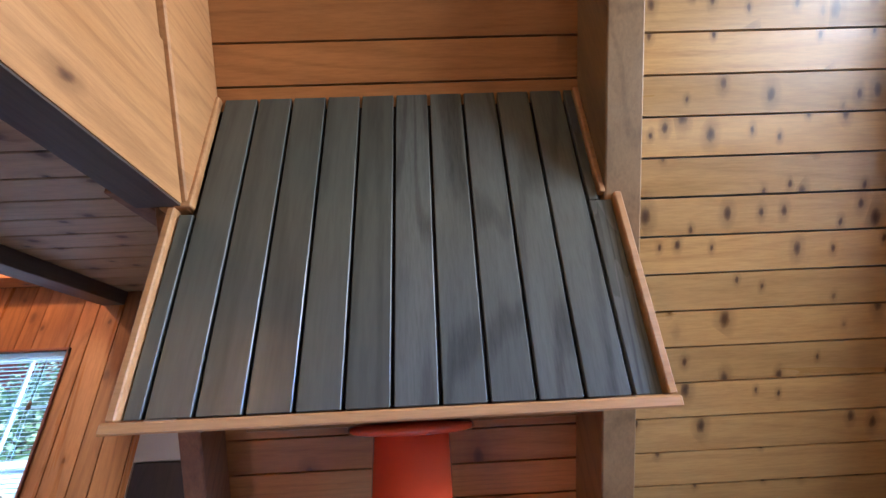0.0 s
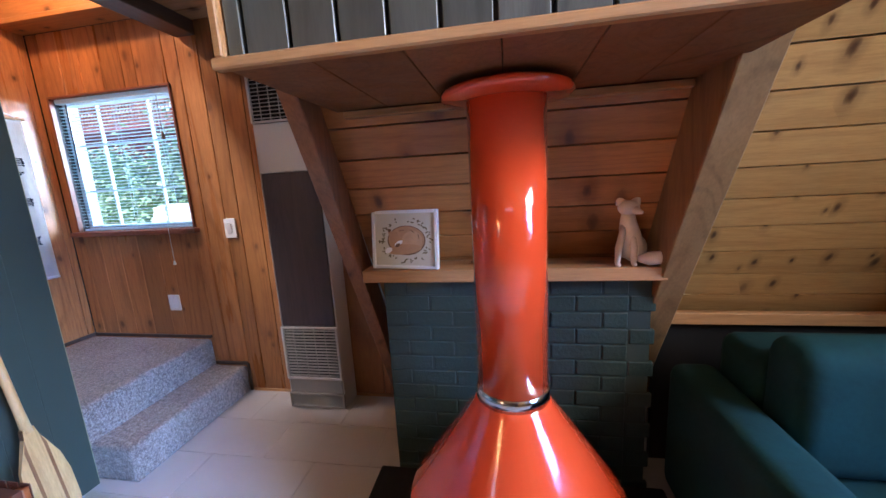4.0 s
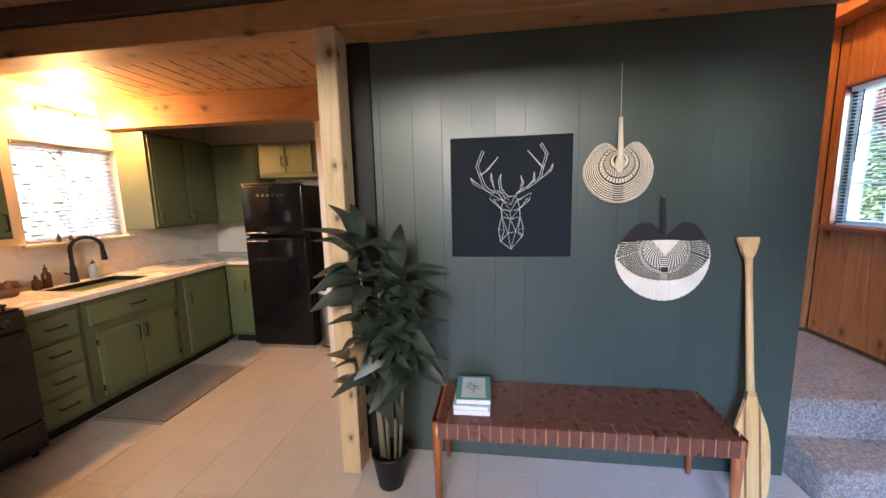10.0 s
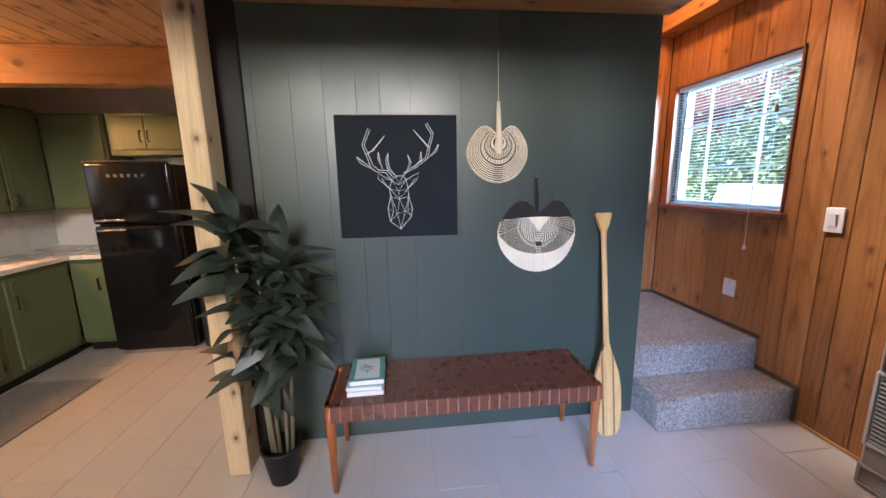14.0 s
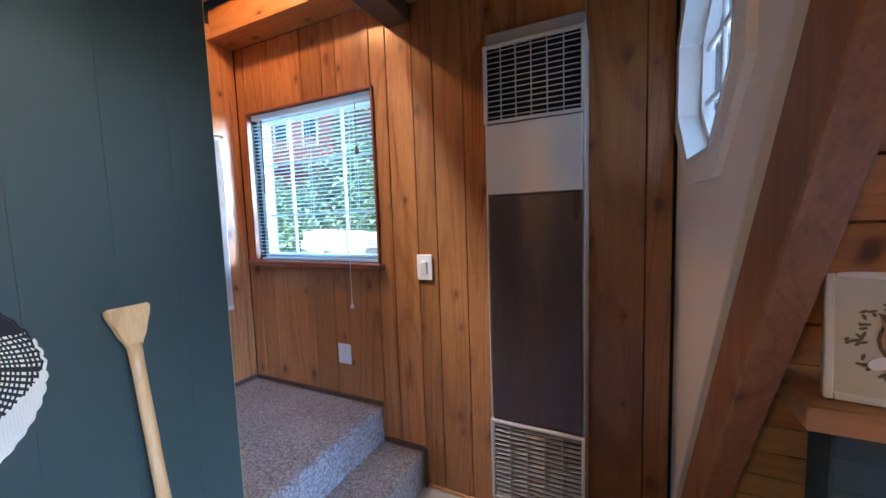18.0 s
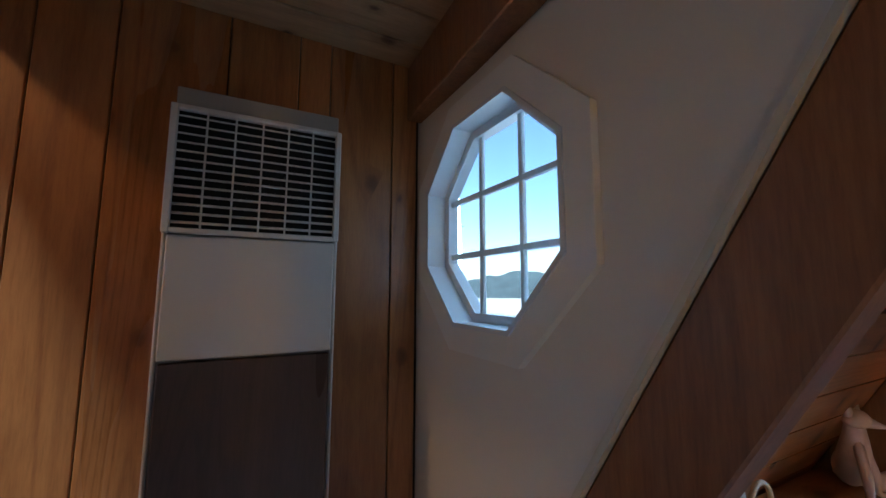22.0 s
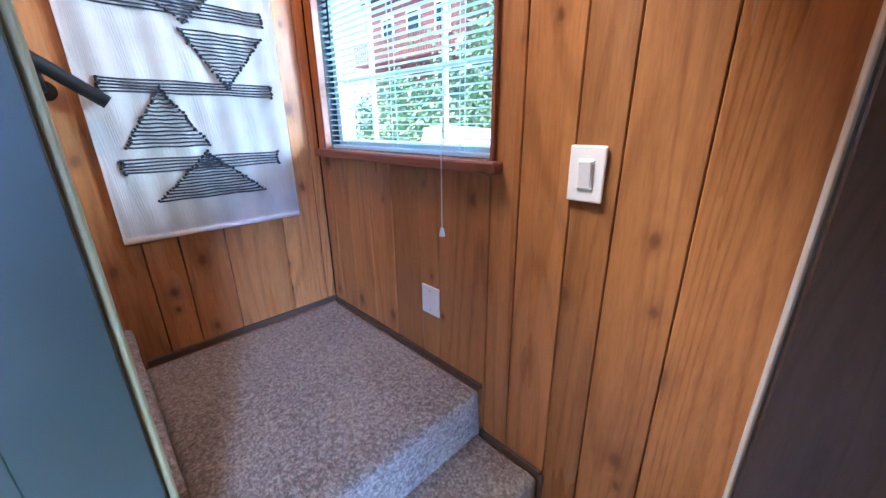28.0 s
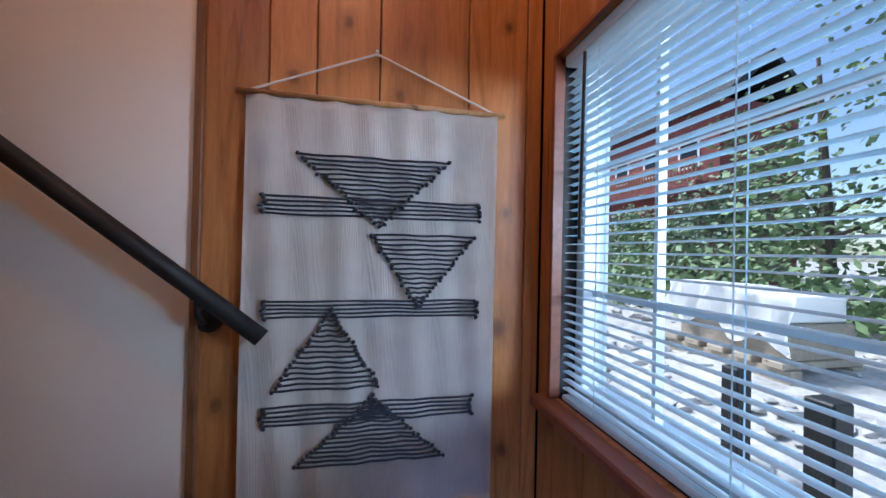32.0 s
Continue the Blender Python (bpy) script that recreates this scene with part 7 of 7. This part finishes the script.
part("rail", box(-21.5, -13.2, 16.8, 16.9, 5.85, 5.95), TRIM_RED, bal)
for i in range(42):
    part("baluster", box(-21.45 + 0.2 * i, -21.38 + 0.2 * i, 16.82, 16.88, 4.9, 5.85), TRIM_RED, bal)

tp_ = thing("covered_pile", (-3.9, 8.1, ground_z(8.1)), "white tarp-covered bundle on wooden pallets", "covered pile")
gz = ground_z(7.4) + 0.02
for i in range(2):
    part("pallet_board", box(-4.72, -3.1, 7.5 + 0.9 * i, 7.66 + 0.9 * i, gz - 0.1, gz + 0.14, 0.01), WEATHERED, tp_)
for i in range(5):
    part("pallet_board", box(-4.72 + 0.34 * i, -4.5 + 0.34 * i, 7.45, 8.6, gz + 0.142, gz + 0.22, 0.01), WEATHERED, tp_)
part("timber_stack", box(-4.55, -3.15, 7.55, 8.5, gz + 0.222, gz + 0.62, 0.02), WEATHERED, tp_)
def tarp_at(u, v):
    """A sheet thrown over the stack, hanging unevenly at the front."""
    x = -4.68 + 1.58 * u
    top = gz + 0.98 + 0.05 * math.sin(u * 5)
    if v < 0.5:
        return (x, 7.5 + 2.0 * (0.5 - v) * 0.5 * 2, top - 0.12 * (0.5 - v))
    d = (v - 0.5) / 0.5
    hang = 0.34 + 0.22 * math.sin(u * 7.5) ** 2 + 0.12 * u
    return (x + 0.03 * math.sin(d * 6 + u * 20), 7.49 - 0.05 * d + 0.035 * math.sin(u * 26), top - hang * d)


bm = sheet(tarp_at, 40, 16)
bmesh.ops.solidify(bm, geom=bm.faces[:], thickness=0.012)
part("tarp", bm, TARP, tp_, smooth=True)
part("bundle", box(-4.5, -3.2, 7.58, 8.45, gz + 0.622, gz + 0.93, 0.03, None, 2), TARP, tp_, smooth=True)
for x, yy, h in ((-2.45, 6.0, 0.72), (-1.55, 5.5, 0.85), (-0.9, 5.3, 0.6)):
    solid("yard_post", box(x - 0.07, x + 0.07, yy - 0.07, yy + 0.07, ground_z(yy) - 0.1, h, 0.01), BLACKM, "short dark timber post in the yard", "post", group="yard posts")

# ================= FLOOR TILES, last =================
TXS, TYS = 0.61, 0.30
tile_me = as_mesh("tile", box(-TXS / 2 + 0.0018, TXS / 2 - 0.0018, -TYS / 2 + 0.0018, TYS / 2 - 0.0018, -0.008, 0.0, 0.0012), TILE)
j = 0
yy = -2.12
while yy < 3.6:
    off = (0.0, 0.305)[j % 2]
    xx = -1.99 - off
    while xx + TXS < 5.7:
        if xx < -2.3:
            xx += TXS
            continue
        piece("tile", tile_me, floor, (xx + TXS / 2, yy + TYS / 2, 0.0))
        xx += TXS
    yy += TYS
    j += 1
